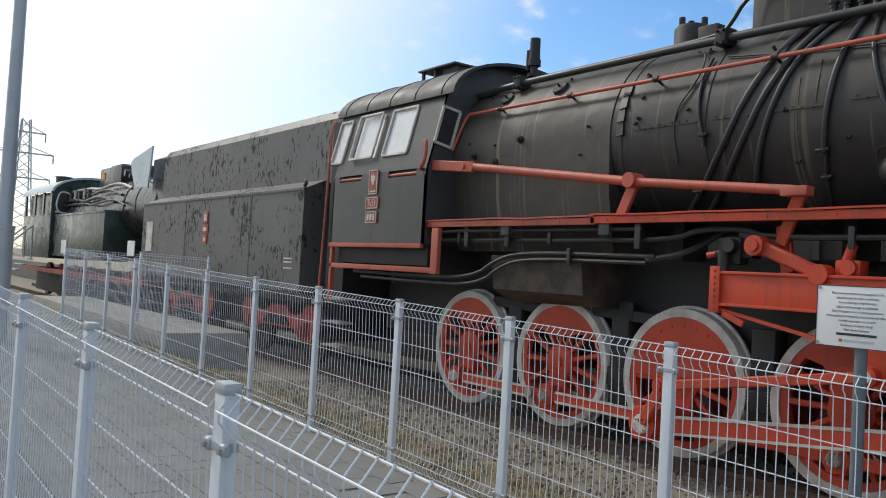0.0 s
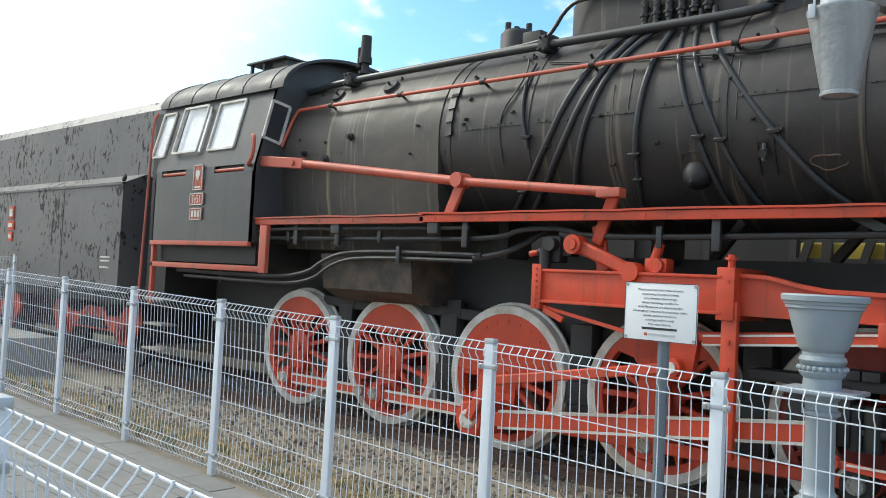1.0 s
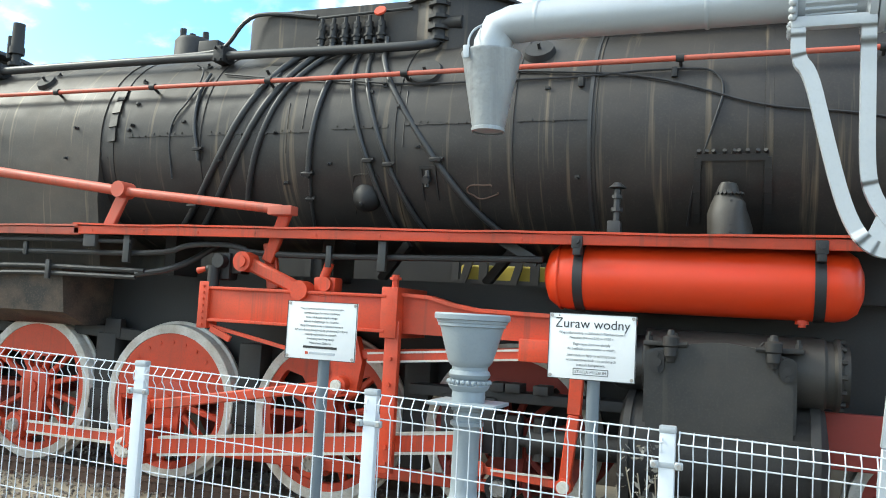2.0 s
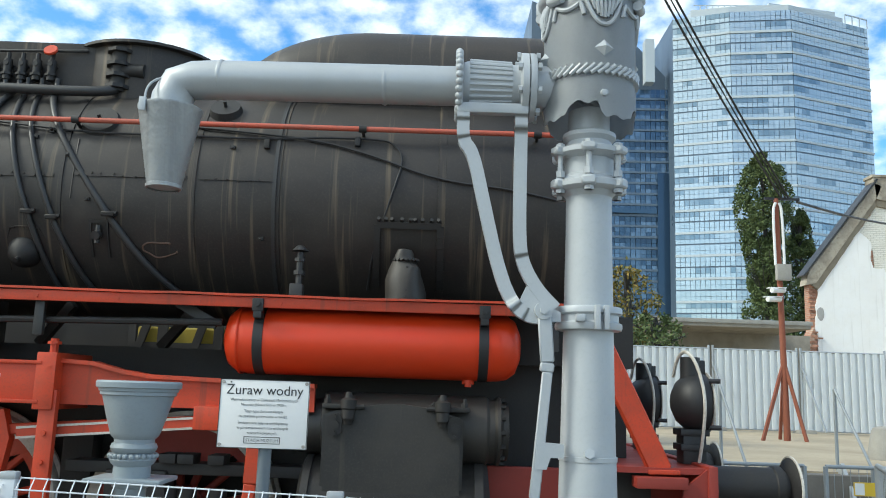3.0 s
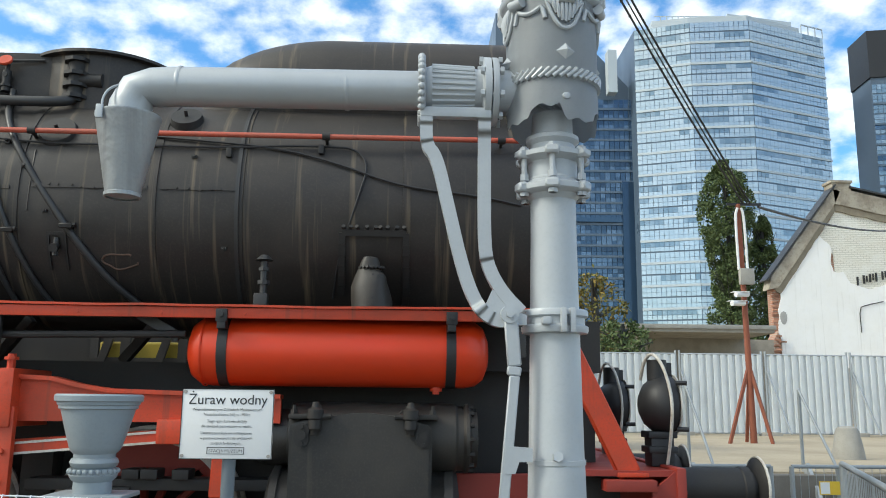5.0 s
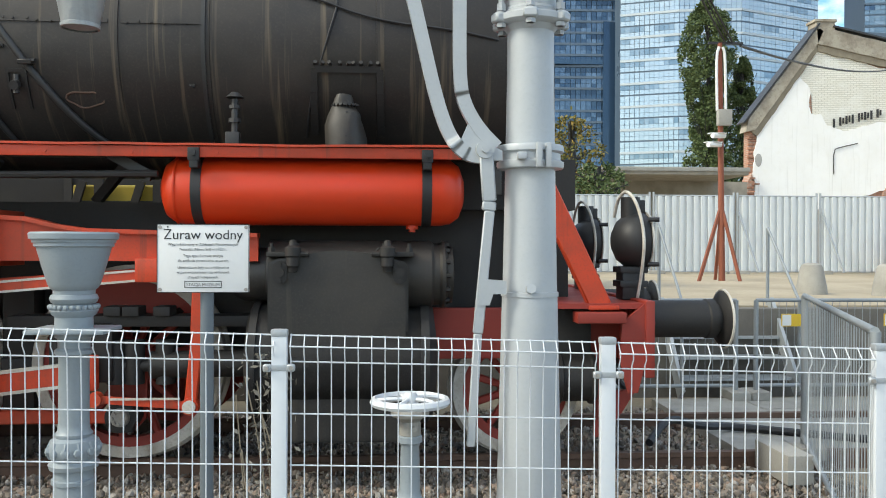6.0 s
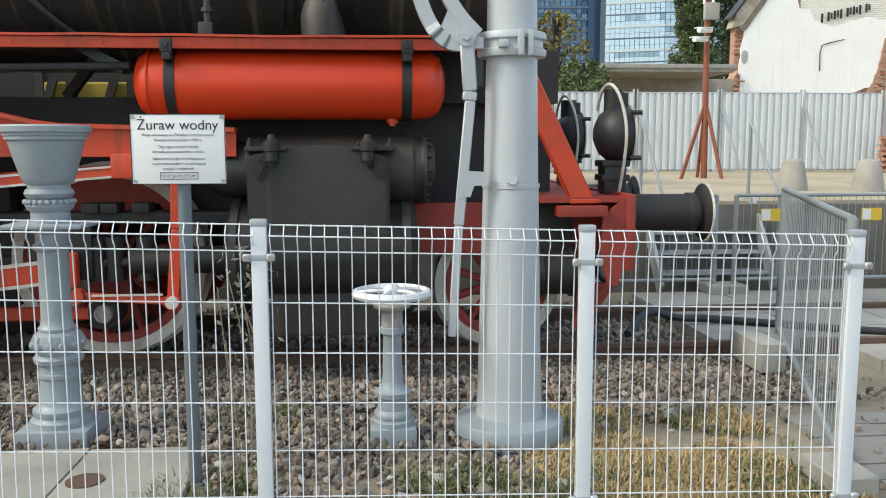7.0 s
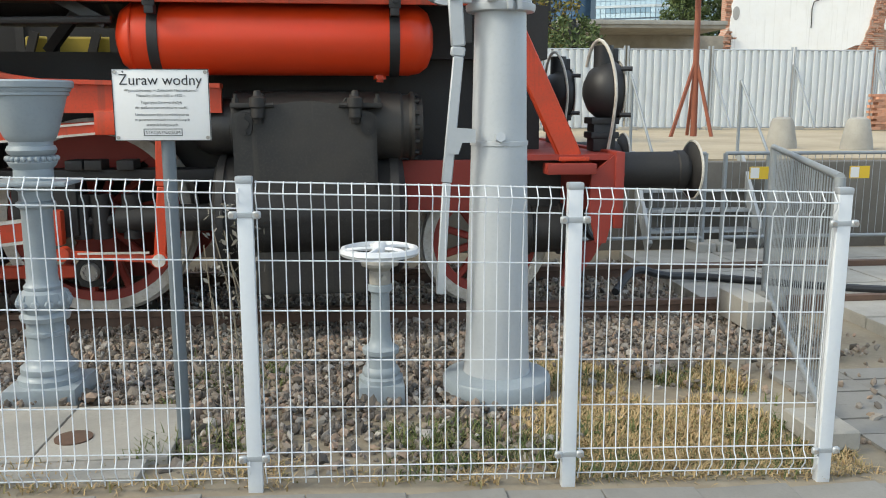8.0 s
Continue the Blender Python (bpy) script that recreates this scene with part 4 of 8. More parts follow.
# pipes below the running board
for pts, r in (([(-10.6, 2.62, 1.88), (-8.75, 2.62, 1.88), (-8.62, 2.62, 1.95), (-8.55, 2.62, 2.16), (-7.0, 2.64, 2.17), (-5.0, 2.64, 2.17)], 0.02),
               ([(-8.5, 2.7, 2.06), (-6.0, 2.7, 2.06), (-4.66, 2.7, 2.07), (-4.42, 2.7, 2.17), (-3.92, 2.7, 2.17), (-3.72, 2.7, 2.08), (-1.2, 2.7, 2.12)], 0.026),
               ([(-10.3, 2.62, 1.60), (-8.9, 2.62, 1.58), (-7.55, 2.64, 1.60), (-7.1, 2.66, 1.86), (-6.6, 2.7, 1.93), (-4.9, 2.72, 1.91)], 0.025),
               ([(-10.1, 2.62, 1.53), (-8.6, 2.62, 1.51), (-7.45, 2.64, 1.52), (-7.0, 2.66, 1.80), (-6.5, 2.7, 1.86), (-5.0, 2.72, 1.85)], 0.022),
               ([(-5.0, 2.72, 1.88), (-4.6, 2.8, 1.95), (-4.3, 3.0, 2.2)], 0.03)):
    part("air_pipe", hose(B(), pts, r, 8, 2), PIPE, loco)
for x, z in ((-7.9, 2.12), (-6.3, 2.12), (-6.0, 1.9), (-9.3, 1.57), (-3.0, 2.1)):
    part("pipe_hanger", box(B(), x - 0.025, x + 0.025, 2.66, 2.69, z - 0.1, z + 0.08, 0.005), PIPE, loco)
for x in (-6.95, -5.45):
    part("junction_box", box(B(), x - 0.07, x + 0.07, 2.585, 2.63, 2.11, 2.23, 0.01), DARK, loco)

# cab
CX0, CX1 = -10.85, -8.45


def lean(z):
    return 2.5 + max(0.0, z - 2.96) * 0.257


def holed(bm, xs, zs, holes, flip=False):
    """A wall plate in cells, without those whose middle lies in a hole; it leans inwards above the waist."""
    for x0, x1 in zip(xs, xs[1:]):
        for z0, z1 in zip(zs, zs[1:]):
            cx, cz = (x0 + x1) / 2, (z0 + z1) / 2
            if any(a < cx < b and c < cz < d for a, b, c, d in holes):
                continue
            pts = []
            for z in (z0, z1):
                for y in (lean(z), lean(z) + 0.03):
                    pts.append((y, z))
            if flip:
                pts = [(2 * YC - y, z) for y, z in pts]
            v = [bm.verts.new((x, *p)) for x in (x0, x1) for p in pts]
            for q in ((0, 1, 3, 2), (4, 6, 7, 5), (0, 4, 5, 1), (2, 3, 7, 6), (0, 2, 6, 4), (1, 5, 7, 3)):
                bm.faces.new([v[i] for i in q])


WINDOWS = [(-9.62, -9.02, 3.22, 3.88), (-10.46, -9.84, 3.22, 3.88), (-11.08, -10.74, 3.20, 3.86)]
xs = [CX0 - 0.3, -11.08, CX0, -10.74, -10.68, -10.46, -10.05, -9.84, -9.62, -9.34, -9.02, -8.67, CX1]
zs = [2.0, 2.89, 2.98, 3.20, 3.22, 3.86, 3.88, 3.97]
SLOTS = [(-9.34, -8.67, 2.89, 2.98), (-10.68, -10.05, 2.89, 2.98)]
bm = B()
holed(bm, sorted(xs), zs, WINDOWS + SLOTS + [(-12, CX0, 1.9, 3.2)])
cab = part("cab", bm, CAB, loco, "dark grey riveted driver's cab", smooth=False)
bm = B()
holed(bm, sorted(xs), zs, WINDOWS + [(-12, CX0, 1.9, 3.2)], True)
part("far_wall", bm, CAB, cab, smooth=False)
bm = B()
front = [(2.5, 2.0), (2.5, 2.96), (2.76, 3.97)] + [(YC - 1.2 * math.cos(radians(a)), 3.97 + 0.53 * math.sin(radians(a))) for a in range(10, 171, 10)] + [(2 * YC - 2.76, 3.97), (2 * YC - 2.5, 2.96), (2 * YC - 2.5, 2.0)]
slab(bm, front, "x", CX1 - 0.03, CX1)
part("front_wall", bm, CAB, cab, smooth=False)
bm = B()
for y0, y1 in ((2.5, 2.9), (5.02, 5.42)):
    box(bm, CX0, CX0 + 0.03, y0, y1, 2.0, 2.96)
box(bm, CX0, CX1, 2.52, 5.4, 1.98, 2.0)
part("cab_floor", bm, SOOT, cab, smooth=False)
bm = B()
arc = [(YC - 1.26 * math.cos(radians(a)), 3.95 + 0.57 * math.sin(radians(a))) for a in range(0, 181, 9)]
inner = [(YC - 1.22 * math.cos(radians(a)), 3.95 + 0.53 * math.sin(radians(a))) for a in range(180, -1, -9)]
slab(bm, arc + inner, "x", CX0 - 0.35, CX1 + 0.22)
for k in range(5):
    x = -11.0 + k * 0.62
    seam = [(YC - 1.268 * math.cos(radians(a)), 3.952 + 0.578 * math.sin(radians(a))) for a in range(2, 179, 8)]
    seam += [(YC - 1.25 * math.cos(radians(a)), 3.95 + 0.56 * math.sin(radians(a))) for a in range(178, 1, -8)]
    slab(bm, seam, "x", x, x + 0.03)
part("cab_roof", bm, DARK, cab, "sooty curved cab roof")
bm = B()
box(bm, -9.95, -9.05, 3.30, 4.6, 4.58, 4.61, 0.008)
box(bm, -9.45, -9.1, 3.4, 4.5, 4.2, 4.58)
for x in (-9.9, -9.6):
    box(bm, x, x + 0.04, 3.34, 3.38, 4.2, 4.58)
part("roof_ventilator", bm, DARK, cab)
# window frames, panes and the sills
for k, (a, b, c, d) in enumerate(WINDOWS):
    bm = B()
    lo, hi = lean(c), lean(d)
    t = 0.035
    yo = 0.012 if k != 1 else 0.05
    for p, q in (((a, lo - yo, c), (b, lo - yo, c)), ((a, hi - yo, d), (b, hi - yo, d)), ((a, lo - yo, c), (a, hi - yo, d)), ((b, lo - yo, c), (b, hi - yo, d))):
        bar(bm, p, q, 0.03, t, (0, 0.2, 1) if p[2] == q[2] else (1, 0, 0), 0.006)
    frame_ob = part("window_frame", bm, WHITE, cab, "worn white window frame")
    bm = B()
    v = [bm.verts.new(p) for p in ((a, lo + 0.01, c), (b, lo + 0.01, c), (b, hi + 0.01, d), (a, hi + 0.01, d))]
    bm.faces.new(v)
    pane_ob = part("pane", bm, SKYPANE, frame_ob, "blotchy window pane with the bright sky's reflection painted in white", smooth=False)
    pane_ob.visible_shadow = False
for a, b in ((-9.34, -8.67), (-10.68, -10.05)):
    bm = rod(B(), (a, 2.53, 2.925), (b, 2.53, 2.925), 0.022, seg=10)
    part("grab_bar", bm, REDBOARD, cab, "red grab bar in a slot")
    part("slot_back", box(B(), a, b, 2.56, 2.6, 2.86, 3.0), CLIP, cab)
# front spectacle window
bm = B()
for p, q in (((2.72, 3.80), (2.99, 3.76)), ((2.99, 3.76), (2.86, 3.27)), ((2.86, 3.27), (2.60, 3.32)), ((2.60, 3.32), (2.72, 3.80))):
    bar(bm, (CX1 + 0.012, *p), (CX1 + 0.012, *q), 0.035, 0.025, (1, 0, 0))
spec = part("window_frame", bm, WHITE, cab, "worn white window frame")
bm = B()
slab(bm, [(2.72, 3.80), (2.99, 3.76), (2.86, 3.27), (2.60, 3.32)], "x", CX1 + 0.002, CX1 + 0.006)
part("pane", bm, CLIP, spec, "dark glass pane", smooth=False)
bm = hose(B(), [(CX1 - 0.02, 2.47, 3.32), (CX1 + 0.06, 2.44, 3.30), (CX1 + 0.06, 2.43, 3.05), (CX1 - 0.04, 2.44, 2.97), (CX1 - 0.1, 2.49, 2.96)], 0.025)
part("grab_handle", bm, REDBOARD, cab, "curved red grab handle")
bm = hose(B(), [(CX0 - 0.12, 2.55, 3.85), (CX0 - 0.16, 2.5, 3.75), (CX0 - 0.2, 2.5, 2.6), (CX0 - 0.3, 2.5, 0.9)], 0.02)
part("entry_rail", bm, REDBOARD, cab, "long red entry rail")
bm = box(B(), CX0, CX1, 2.47, 2.53, 1.94, 2.0, 0.006)
part("sill_angle", bm, REDBOARD, cab, "faded red sill angle")
bm = box(B(), CX0, CX1 + 0.22, 2.50, 2.56, 1.63, 1.70, 0.006)
box(bm, CX1 + 0.2, CX1 + 0.34, 2.50, 2.56, 1.62, 2.2, 0.006)
box(bm, CX0, CX0 + 0.06, 2.50, 2.56, 1.1, 1.99, 0.006)
part("step_frame", bm, REDBOARD, cab, "red step frame")
bm = box(B(), CX0 + 0.1, CX1, 2.6, 5.2, 1.72, 1.98)
box(bm, -11.4, CX0, 2.75, 5.1, 1.2, 3.9)
part("cab_underside", bm, SOOT, cab)
for z in (0.45, 0.8, 1.15):
    bm = box(B(), CX0 - 0.1, CX0 + 0.4, 2.5, 2.75, z, z + 0.03, 0.006)
    part("cab_step", bm, STEEL, cab)
# number plates on the cab: red with pale rims; characters follow below
for z0, z1, x0, x1 in ((2.68, 3.02, -9.80, -9.58), (2.48, 2.64, -9.86, -9.54), (2.28, 2.44, -9.84, -9.56)):
    bm = box(B(), x0, x1, 2.482, 2.5, z0, z1, 0.004)
    cab_plate = part("cast_plate", bm, REDBOARD, cab, "red cast plate with white characters")
    bm = B()
    for a, b, c, d in ((x0, x1, z0, z0 + 0.012), (x0, x1, z1 - 0.012, z1), (x0, x0 + 0.012, z0, z1), (x1 - 0.012, x1, z0, z1)):
        box(bm, a, b, 2.474, 2.483, c, d)
    part("rim", bm, WHITE, cab_plate, smooth=False)
    bm = B()
    if z0 > 2.6:
        turned = [(x0 + 0.11 + dx, z0 + 0.2 + dz) for dx, dz in ((0, 0.08), (0.025, 0.05), (0.055, 0.065), (0.05, 0.0), (0.028, -0.03), (0.018, -0.065), (-0.018, -0.065), (-0.028, -0.03), (-0.05, 0), (-0.055, 0.065), (-0.025, 0.05))]
        slab(bm, turned, "y", 2.474, 2.484)
        part("emblem", bm, WHITE, cab_plate, "pale crest shape", smooth=False)
        part("printed_bar", box(B(), x0 + 0.04, x1 - 0.04, 2.474, 2.484, z0 + 0.03, z0 + 0.05), WHITE, cab_plate, smooth=False)
    elif z0 < 2.4:
        bm.free()
        for k in range(3):
            bm = box(B(), x0 + 0.04 + k * 0.075, x0 + 0.09 + k * 0.075, 2.474, 2.484, z0 + 0.035, z1 - 0.035)
            part("number_bar", bm, WHITE, cab_plate, "white bar on the number plate", smooth=False)
    else:
        TY_PLATE = cab_plate

# ash pan and grate side under the firebox
bm = slab(B(), [(2.75, 1.9), (2.8, 1.5), (3.1, 1.36), (4.8, 1.36), (5.1, 1.5), (5.15, 1.9)], "x", -7.35, -5.9)
for v in bm.verts:
    v.co += Vector((0, noise.noise(v.co * 2) * 0.03, noise.noise(v.co * 3) * 0.03))
part("ash_pan", bm, PAN, loco, "dented rusty ash pan")
bm = B()
box(bm, -10.6, 1.9, 3.45, 3.5, 0.75, 1.95)
box(bm, -10.6, 1.9, 4.42, 4.47, 0.75, 1.95)
part("main_frame", bm, SOOT, loco, smooth=False)
for x in (-7.45, -5.76, -4.07, -2.39):
    bm = box(B(), x - 0.12, x + 0.12, 3.25, 3.45, 0.35, 1.3, 0.02)
    box(bm, x - 0.2, x + 0.15, 3.22, 3.3, 0.55, 0.75, 0.02)
    part("brake_hanger", bm, SOOT, loco)
for x in (-7.4, -5.7):
    bm = bar(B(), (x - 0.5, 3.3, 1.33), (x + 0.55, 3.3, 1.28), 0.06, 0.12, bevel=0.01)
    box(bm, x - 0.1, x + 0.1, 3.26, 3.34, 1.25, 1.45, 0.02)
    part("equalising_beam", bm, SOOT, loco)


def wheel(x, r, spokes, counter, colour, face=YF, width=0.13):
    """One spoked wheel with its tyre; counter: half angle of the balance weight at the top, in degrees."""
    m = Matrix.Translation((x, face, RAIL + r)) @ Matrix.Rotation(radians(-90), 4, "X")
    bm = turn_shape(B(), [(r - 0.085, 0.015), (r - 0.155, 0.02), (r - 0.155, 0.10), (r - 0.085, 0.11)], m, 56)
    hub = 0.20 if r > 0.6 else 0.13
    turn_shape(bm, [(0.0, -0.035), (0.06, -0.035), (0.065, -0.015), (hub * 0.8, -0.012), (hub, 0.01), (hub, 0.12), (0, 0.12)], m, 28)
    if counter > 0 and r > 0.6:
        c = Vector((x, face + 0.03, RAIL + r))
        slab(bm, [(c.x - 0.15, c.z + 0.02), (c.x + 0.15, c.z + 0.02), (c.x + 0.13, c.z - 0.42), (c.x + 0.05, c.z - 0.5), (c.x - 0.05, c.z - 0.5), (c.x - 0.13, c.z - 0.42)], "y", face - 0.01, face + 0.1)
    disc = part("wheel", bm, colour, loco, "red spoked wheel")
    for k in range(spokes):
        a = 2 * math.pi * (k + 0.5) / spokes
        d = Vector((math.cos(a), 0, math.sin(a)))
        c = Vector((x, face + 0.06, RAIL + r))
        part("spoke", bar(B(), c + d * (hub - 0.03), c + d * (r - 0.13), 0.055, 0.07, (0, 1, 0), 0.012), colour, disc)
    bm = turn_shape(B(), [(r - 0.085, 0.0), (r - 0.004, 0.0), (r, 0.006), (r + 0.002, width - 0.03), (r + 0.03, width - 0.02), (r + 0.03, width + 0.01), (r - 0.085, width + 0.01), (r - 0.085, 0.0)], m, 72)
    part("tyre", bm, WHITE, disc, "white-painted tyre with rust marks")
    if counter:
        bm = B()
        pts = []
        n = 24
        for k in range(n + 1):
            a = radians(90 - counter + 2 * counter * k / n)
            pts.append((x + (r - 0.087) * math.cos(a), RAIL + r + (r - 0.087) * math.sin(a)))
        if counter < 80:
            lo = RAIL + r + (r - 0.087) * math.sin(radians(90 - counter))
            for k in range(n - 1, 0, -1):
                a = radians(90 - counter + 2 * counter * k / n)
                f = 0.5 + 0.5 * abs(2 * k / n - 1) ** 2
                pts.append((x + (r - 0.087) * math.cos(a), RAIL + r + (r - 0.087) * math.sin(a) * f * 0.97))
        slab(bm, pts, "y", face + 0.008, face + 0.10)
        for k in range(9 if counter > 80 else 0):
            a = radians(30 + 15 * k)
            nut(bm, (x + (r - 0.17) * math.cos(a), face + 0.008, RAIL + r + (r - 0.17) * math.sin(a)), (0, -1, 0), 0.022, 0.008)
        part("balance_weight", bm, colour, disc)
    return disc


# the foremost driving wheel takes the red with shade painted in
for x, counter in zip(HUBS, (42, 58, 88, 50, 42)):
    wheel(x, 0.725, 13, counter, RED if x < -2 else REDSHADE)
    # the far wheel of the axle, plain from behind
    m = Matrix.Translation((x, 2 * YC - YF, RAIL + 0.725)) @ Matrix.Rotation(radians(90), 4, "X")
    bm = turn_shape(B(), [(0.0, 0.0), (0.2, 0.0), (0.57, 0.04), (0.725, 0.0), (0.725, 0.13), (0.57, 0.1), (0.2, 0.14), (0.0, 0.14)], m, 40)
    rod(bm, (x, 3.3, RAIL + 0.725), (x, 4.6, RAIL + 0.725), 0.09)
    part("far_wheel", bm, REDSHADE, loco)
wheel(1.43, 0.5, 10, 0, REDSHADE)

# coupling and connecting rods, all crank pins straight down
PZ = 0.335
bm = B()
for a, b in zip(HUBS[:2], HUBS[1:3]):
    bar(bm, (a + 0.1, 3.05, PZ), (b - 0.1, 3.05, PZ), 0.05, 0.10, bevel=0.01)
bar(bm, (HUBS[2], 3.05, PZ), (HUBS[4], 3.05, PZ), 0.05, 0.10, bevel=0.01)
rods = part("coupling_rod", bm, RED, loco, "red coupling rod with white edges")
bm = B()
for a, b in ((HUBS[0], HUBS[1]), (HUBS[1], HUBS[2])):
    for z in (PZ - 0.052, PZ + 0.052):
        box(bm, a + 0.16, b - 0.2, 3.015, 3.03, z - 0.012, z + 0.012)
part("rod_edge", bm, WHITE, rods, smooth=False)
for k, x in enumerate(HUBS):
    bm = B()
    rr = 0.15 if k == 2 else 0.115
    y0 = 2.66 if k == 2 else 3.0
    rod(bm, (x, 3.2, PZ), (x, y0, PZ), rr, seg=28)
    box(bm, x - rr * 0.8, x + rr * 0.8, y0 + 0.01, 3.1, PZ - rr * 1.05, PZ + rr * 1.05, 0.03)
    big = part("rod_end", bm, SOOT if k == 4 else RED, rods)
    bm = rod(B(), (x, y0, PZ), (x, y0 - 0.03, PZ), rr * 0.62, rr * 0.55, 24)
    for j in range(8):
        a = j * math.pi / 4
        nut(bm, (x + rr * 0.42 * math.cos(a), y0 - 0.03, PZ + rr * 0.42 * math.sin(a)), (0, -1, 0), 0.013, 0.015)
    part("pin_cap", bm, WHITE if k in (0, 2) else STEEL, big, "white pin cap")
bm = rod(B(), (HUBS[1] - 0.24, 3.02, PZ), (HUBS[1] - 0.24, 2.97, PZ), 0.06, seg=20)
part("pin_cap", bm, STEEL, rods)

p, q = Vector((HUBS[2], 2.75, PZ)), Vector((-1.75, 2.75, 0.70))
bm = bar(B(), p.lerp(q, 0.06), q, 0.05, 0.13, bevel=0.005)
box(bm, q.x - 0.05, q.x + 0.12, 2.71, 2.80, q.z - 0.12, q.z + 0.13, 0.02)
main = part("connecting_rod", bm, RED, loco, "deep red connecting rod with white edges")
bm = B()
for s in (-0.075, 0.075):
    d = Vector((0, 0, s))
    bar(bm, p.lerp(q, 0.10) + d, q + d, 0.062, 0.022)
part("rod_edge", bm, WHITE, main, smooth=False)
bm = bar(B(), (HUBS[2] + 0.02, 2.64, PZ), (HUBS[2] + 0.24, 2.64, 0.73), 0.05, 0.12, (1, 0, 0), 0.02)
rod(bm, (HUBS[2] + 0.24, 2.68, 0.73), (HUBS[2] + 0.24, 2.58, 0.73), 0.075, seg=20)
part("return_crank", bm, RED, main)
bm = bar(B(), (HUBS[2] + 0.24, 2.62, 0.73), (-2.80, 2.62, 1.06), 0.04, 0.09, bevel=0.012)
rod(bm, (-2.80, 2.66, 1.06), (-2.80, 2.57, 1.06), 0.075, seg=20)
rod(bm, (HUBS[2] + 0.24, 2.6, 0.73), (HUBS[2] + 0.24, 2.55, 0.73), 0.045, seg=16)
ecc = part("eccentric_rod", bm, RED, loco, "red eccentric rod")
part("pin_cap", rod(B(), (-2.80, 2.57, 1.06), (-2.80, 2.545, 1.06), 0.045, seg=20), WHITE, ecc)

# valve gear: girder, hanger plate, expansion link, lifting arm
bm = B()
box(bm, -4.14, -2.42, 2.60, 2.64, 1.50, 1.80, 0.01)
box(bm, -4.14, -2.42, 2.575, 2.66, 1.775, 1.80, 0.004)
box(bm, -4.14, -2.42, 2.575, 2.66, 1.50, 1.525, 0.004)
box(bm, -4.18, -4.08, 2.57, 2.72, 1.44, 1.84, 0.006)
box(bm, -4.2, -2.4, 2.64, 3.4, 1.52, 1.56)
for k in range(7):
    nut(bm, (-4.13, 2.57, 1.47 + k * 0.055), (0, -1, 0), 0.012, 0.012)
girder = part("valve_gear_girder", bm, RED, loco, "red girder of the valve gear")
bm = box(B(), -2.46, -2.32, 2.58, 3.2, 1.46, 1.86, 0.008)
box(bm, -2.42, -2.30, 2.60, 2.66, 0.42, 1.6, 0.008)
for z in (0.5, 0.62, 1.1, 1.3, 1.5, 1.75):
    nut(bm, (-2.36, 2.60, z), (0, -1, 0), 0.018, 0.02)
for z in (1.86,):
    rod(bm, (-2.38, 2.66, z), (-2.38, 2.66, z + 0.1), 0.03, seg=8)
    rod(bm, (-2.38, 2.66, z + 0.06), (-2.38, 2.66, z + 0.08), 0.05, seg=8)
part("hanger_plate", bm, RED, girder)
bm = B()
top_line = [(-2.32, 1.82), (-2.1, 1.81), (-1.9, 1.76), (-1.7, 1.73), (-0.5, 1.70)]
slab(bm, top_line + [(-0.5, 1.50), (-2.32, 1.50)], "y", 2.70, 2.74)
slab(bm, [(a, b) for a, b in top_line] + [(a, b - 0.03) for a, b in top_line[::-1]], "y", 2.66, 2.8)
part("bracket_plate", bm, RED, girder)
bm = bar(B(), (-4.1, 2.62, 1.47), (-3.2, 2.62, 1.30), 0.03, 0.03)
bar(bm, (-4.05, 2.6, 1.44), (-3.85, 2.6, 1.36), 0.03, 0.05)
part("drain_rod", bm, RED, girder)
bm = bar(B(), (-3.76, 2.62, 2.02), (-3.20, 2.62, 1.80), 0.06, 0.115, bevel=0.02)
rod(bm, (-3.76, 2.7, 2.02), (-3.76, 2.55, 2.02), 0.085, seg=24)
rod(bm, (-3.76, 2.56, 2.02), (-3.76, 2.53, 2.02), 0.05, seg=16)
rod(bm, (-3.20, 2.7, 1.80), (-3.20, 2.56, 1.80), 0.08, seg=18)
bar(bm, (-3.62, 2.75, 2.2), (-3.55, 2.75, 1.8), 0.05, 0.12, (1, 0, 0), 0.01)
part("lifting_arm", bm, RED, girder)
bm = B()
box(bm, -3.12, -2.92, 2.66, 2.8, 1.80, 1.92, 0.02)
rod(bm, (-3.05, 2.7, 1.9), (-3.0, 2.7, 2.04), 0.04, seg=10)
rod(bm, (-3.0, 2.62, 1.86), (-3.0, 2.8, 1.86), 0.06, seg=14)
part("die_block", bm, RED, girder)
bm = B()
box(bm, -4.12, -3.95, 2.66, 2.8, 1.86, 2.1, 0.03)
rod(bm, (-4.08, 2.62, 1.80), (-4.08, 2.62, 1.98), 0.05, seg=12)
rod(bm, (-4.16, 2.64, 1.95), (-4.04, 2.64, 1.95), 0.035, seg=10)
rod(bm, (-4.02, 2.66, 2.02), (-4.02, 2.58, 2.02), 0.06, seg=14)
box(bm, -4.0, -3.86, 2.7, 2.84, 1.92, 2.16, 0.01)
mech = part("lubricating_pump", bm, SOOT, loco)
part("knob", rod(B(), (-4.24, 2.62, 1.93), (-4.16, 2.62, 1.95), 0.03, 0.02, 10), RED, mech, "red knob")
bm = B()
slab(bm, [(-2.98, 1.45), (-2.72, 1.45), (-2.66, 1.25), (-2.70, 0.98), (-2.88, 0.95), (-2.94, 1.2)], "y", 2.72, 2.8)
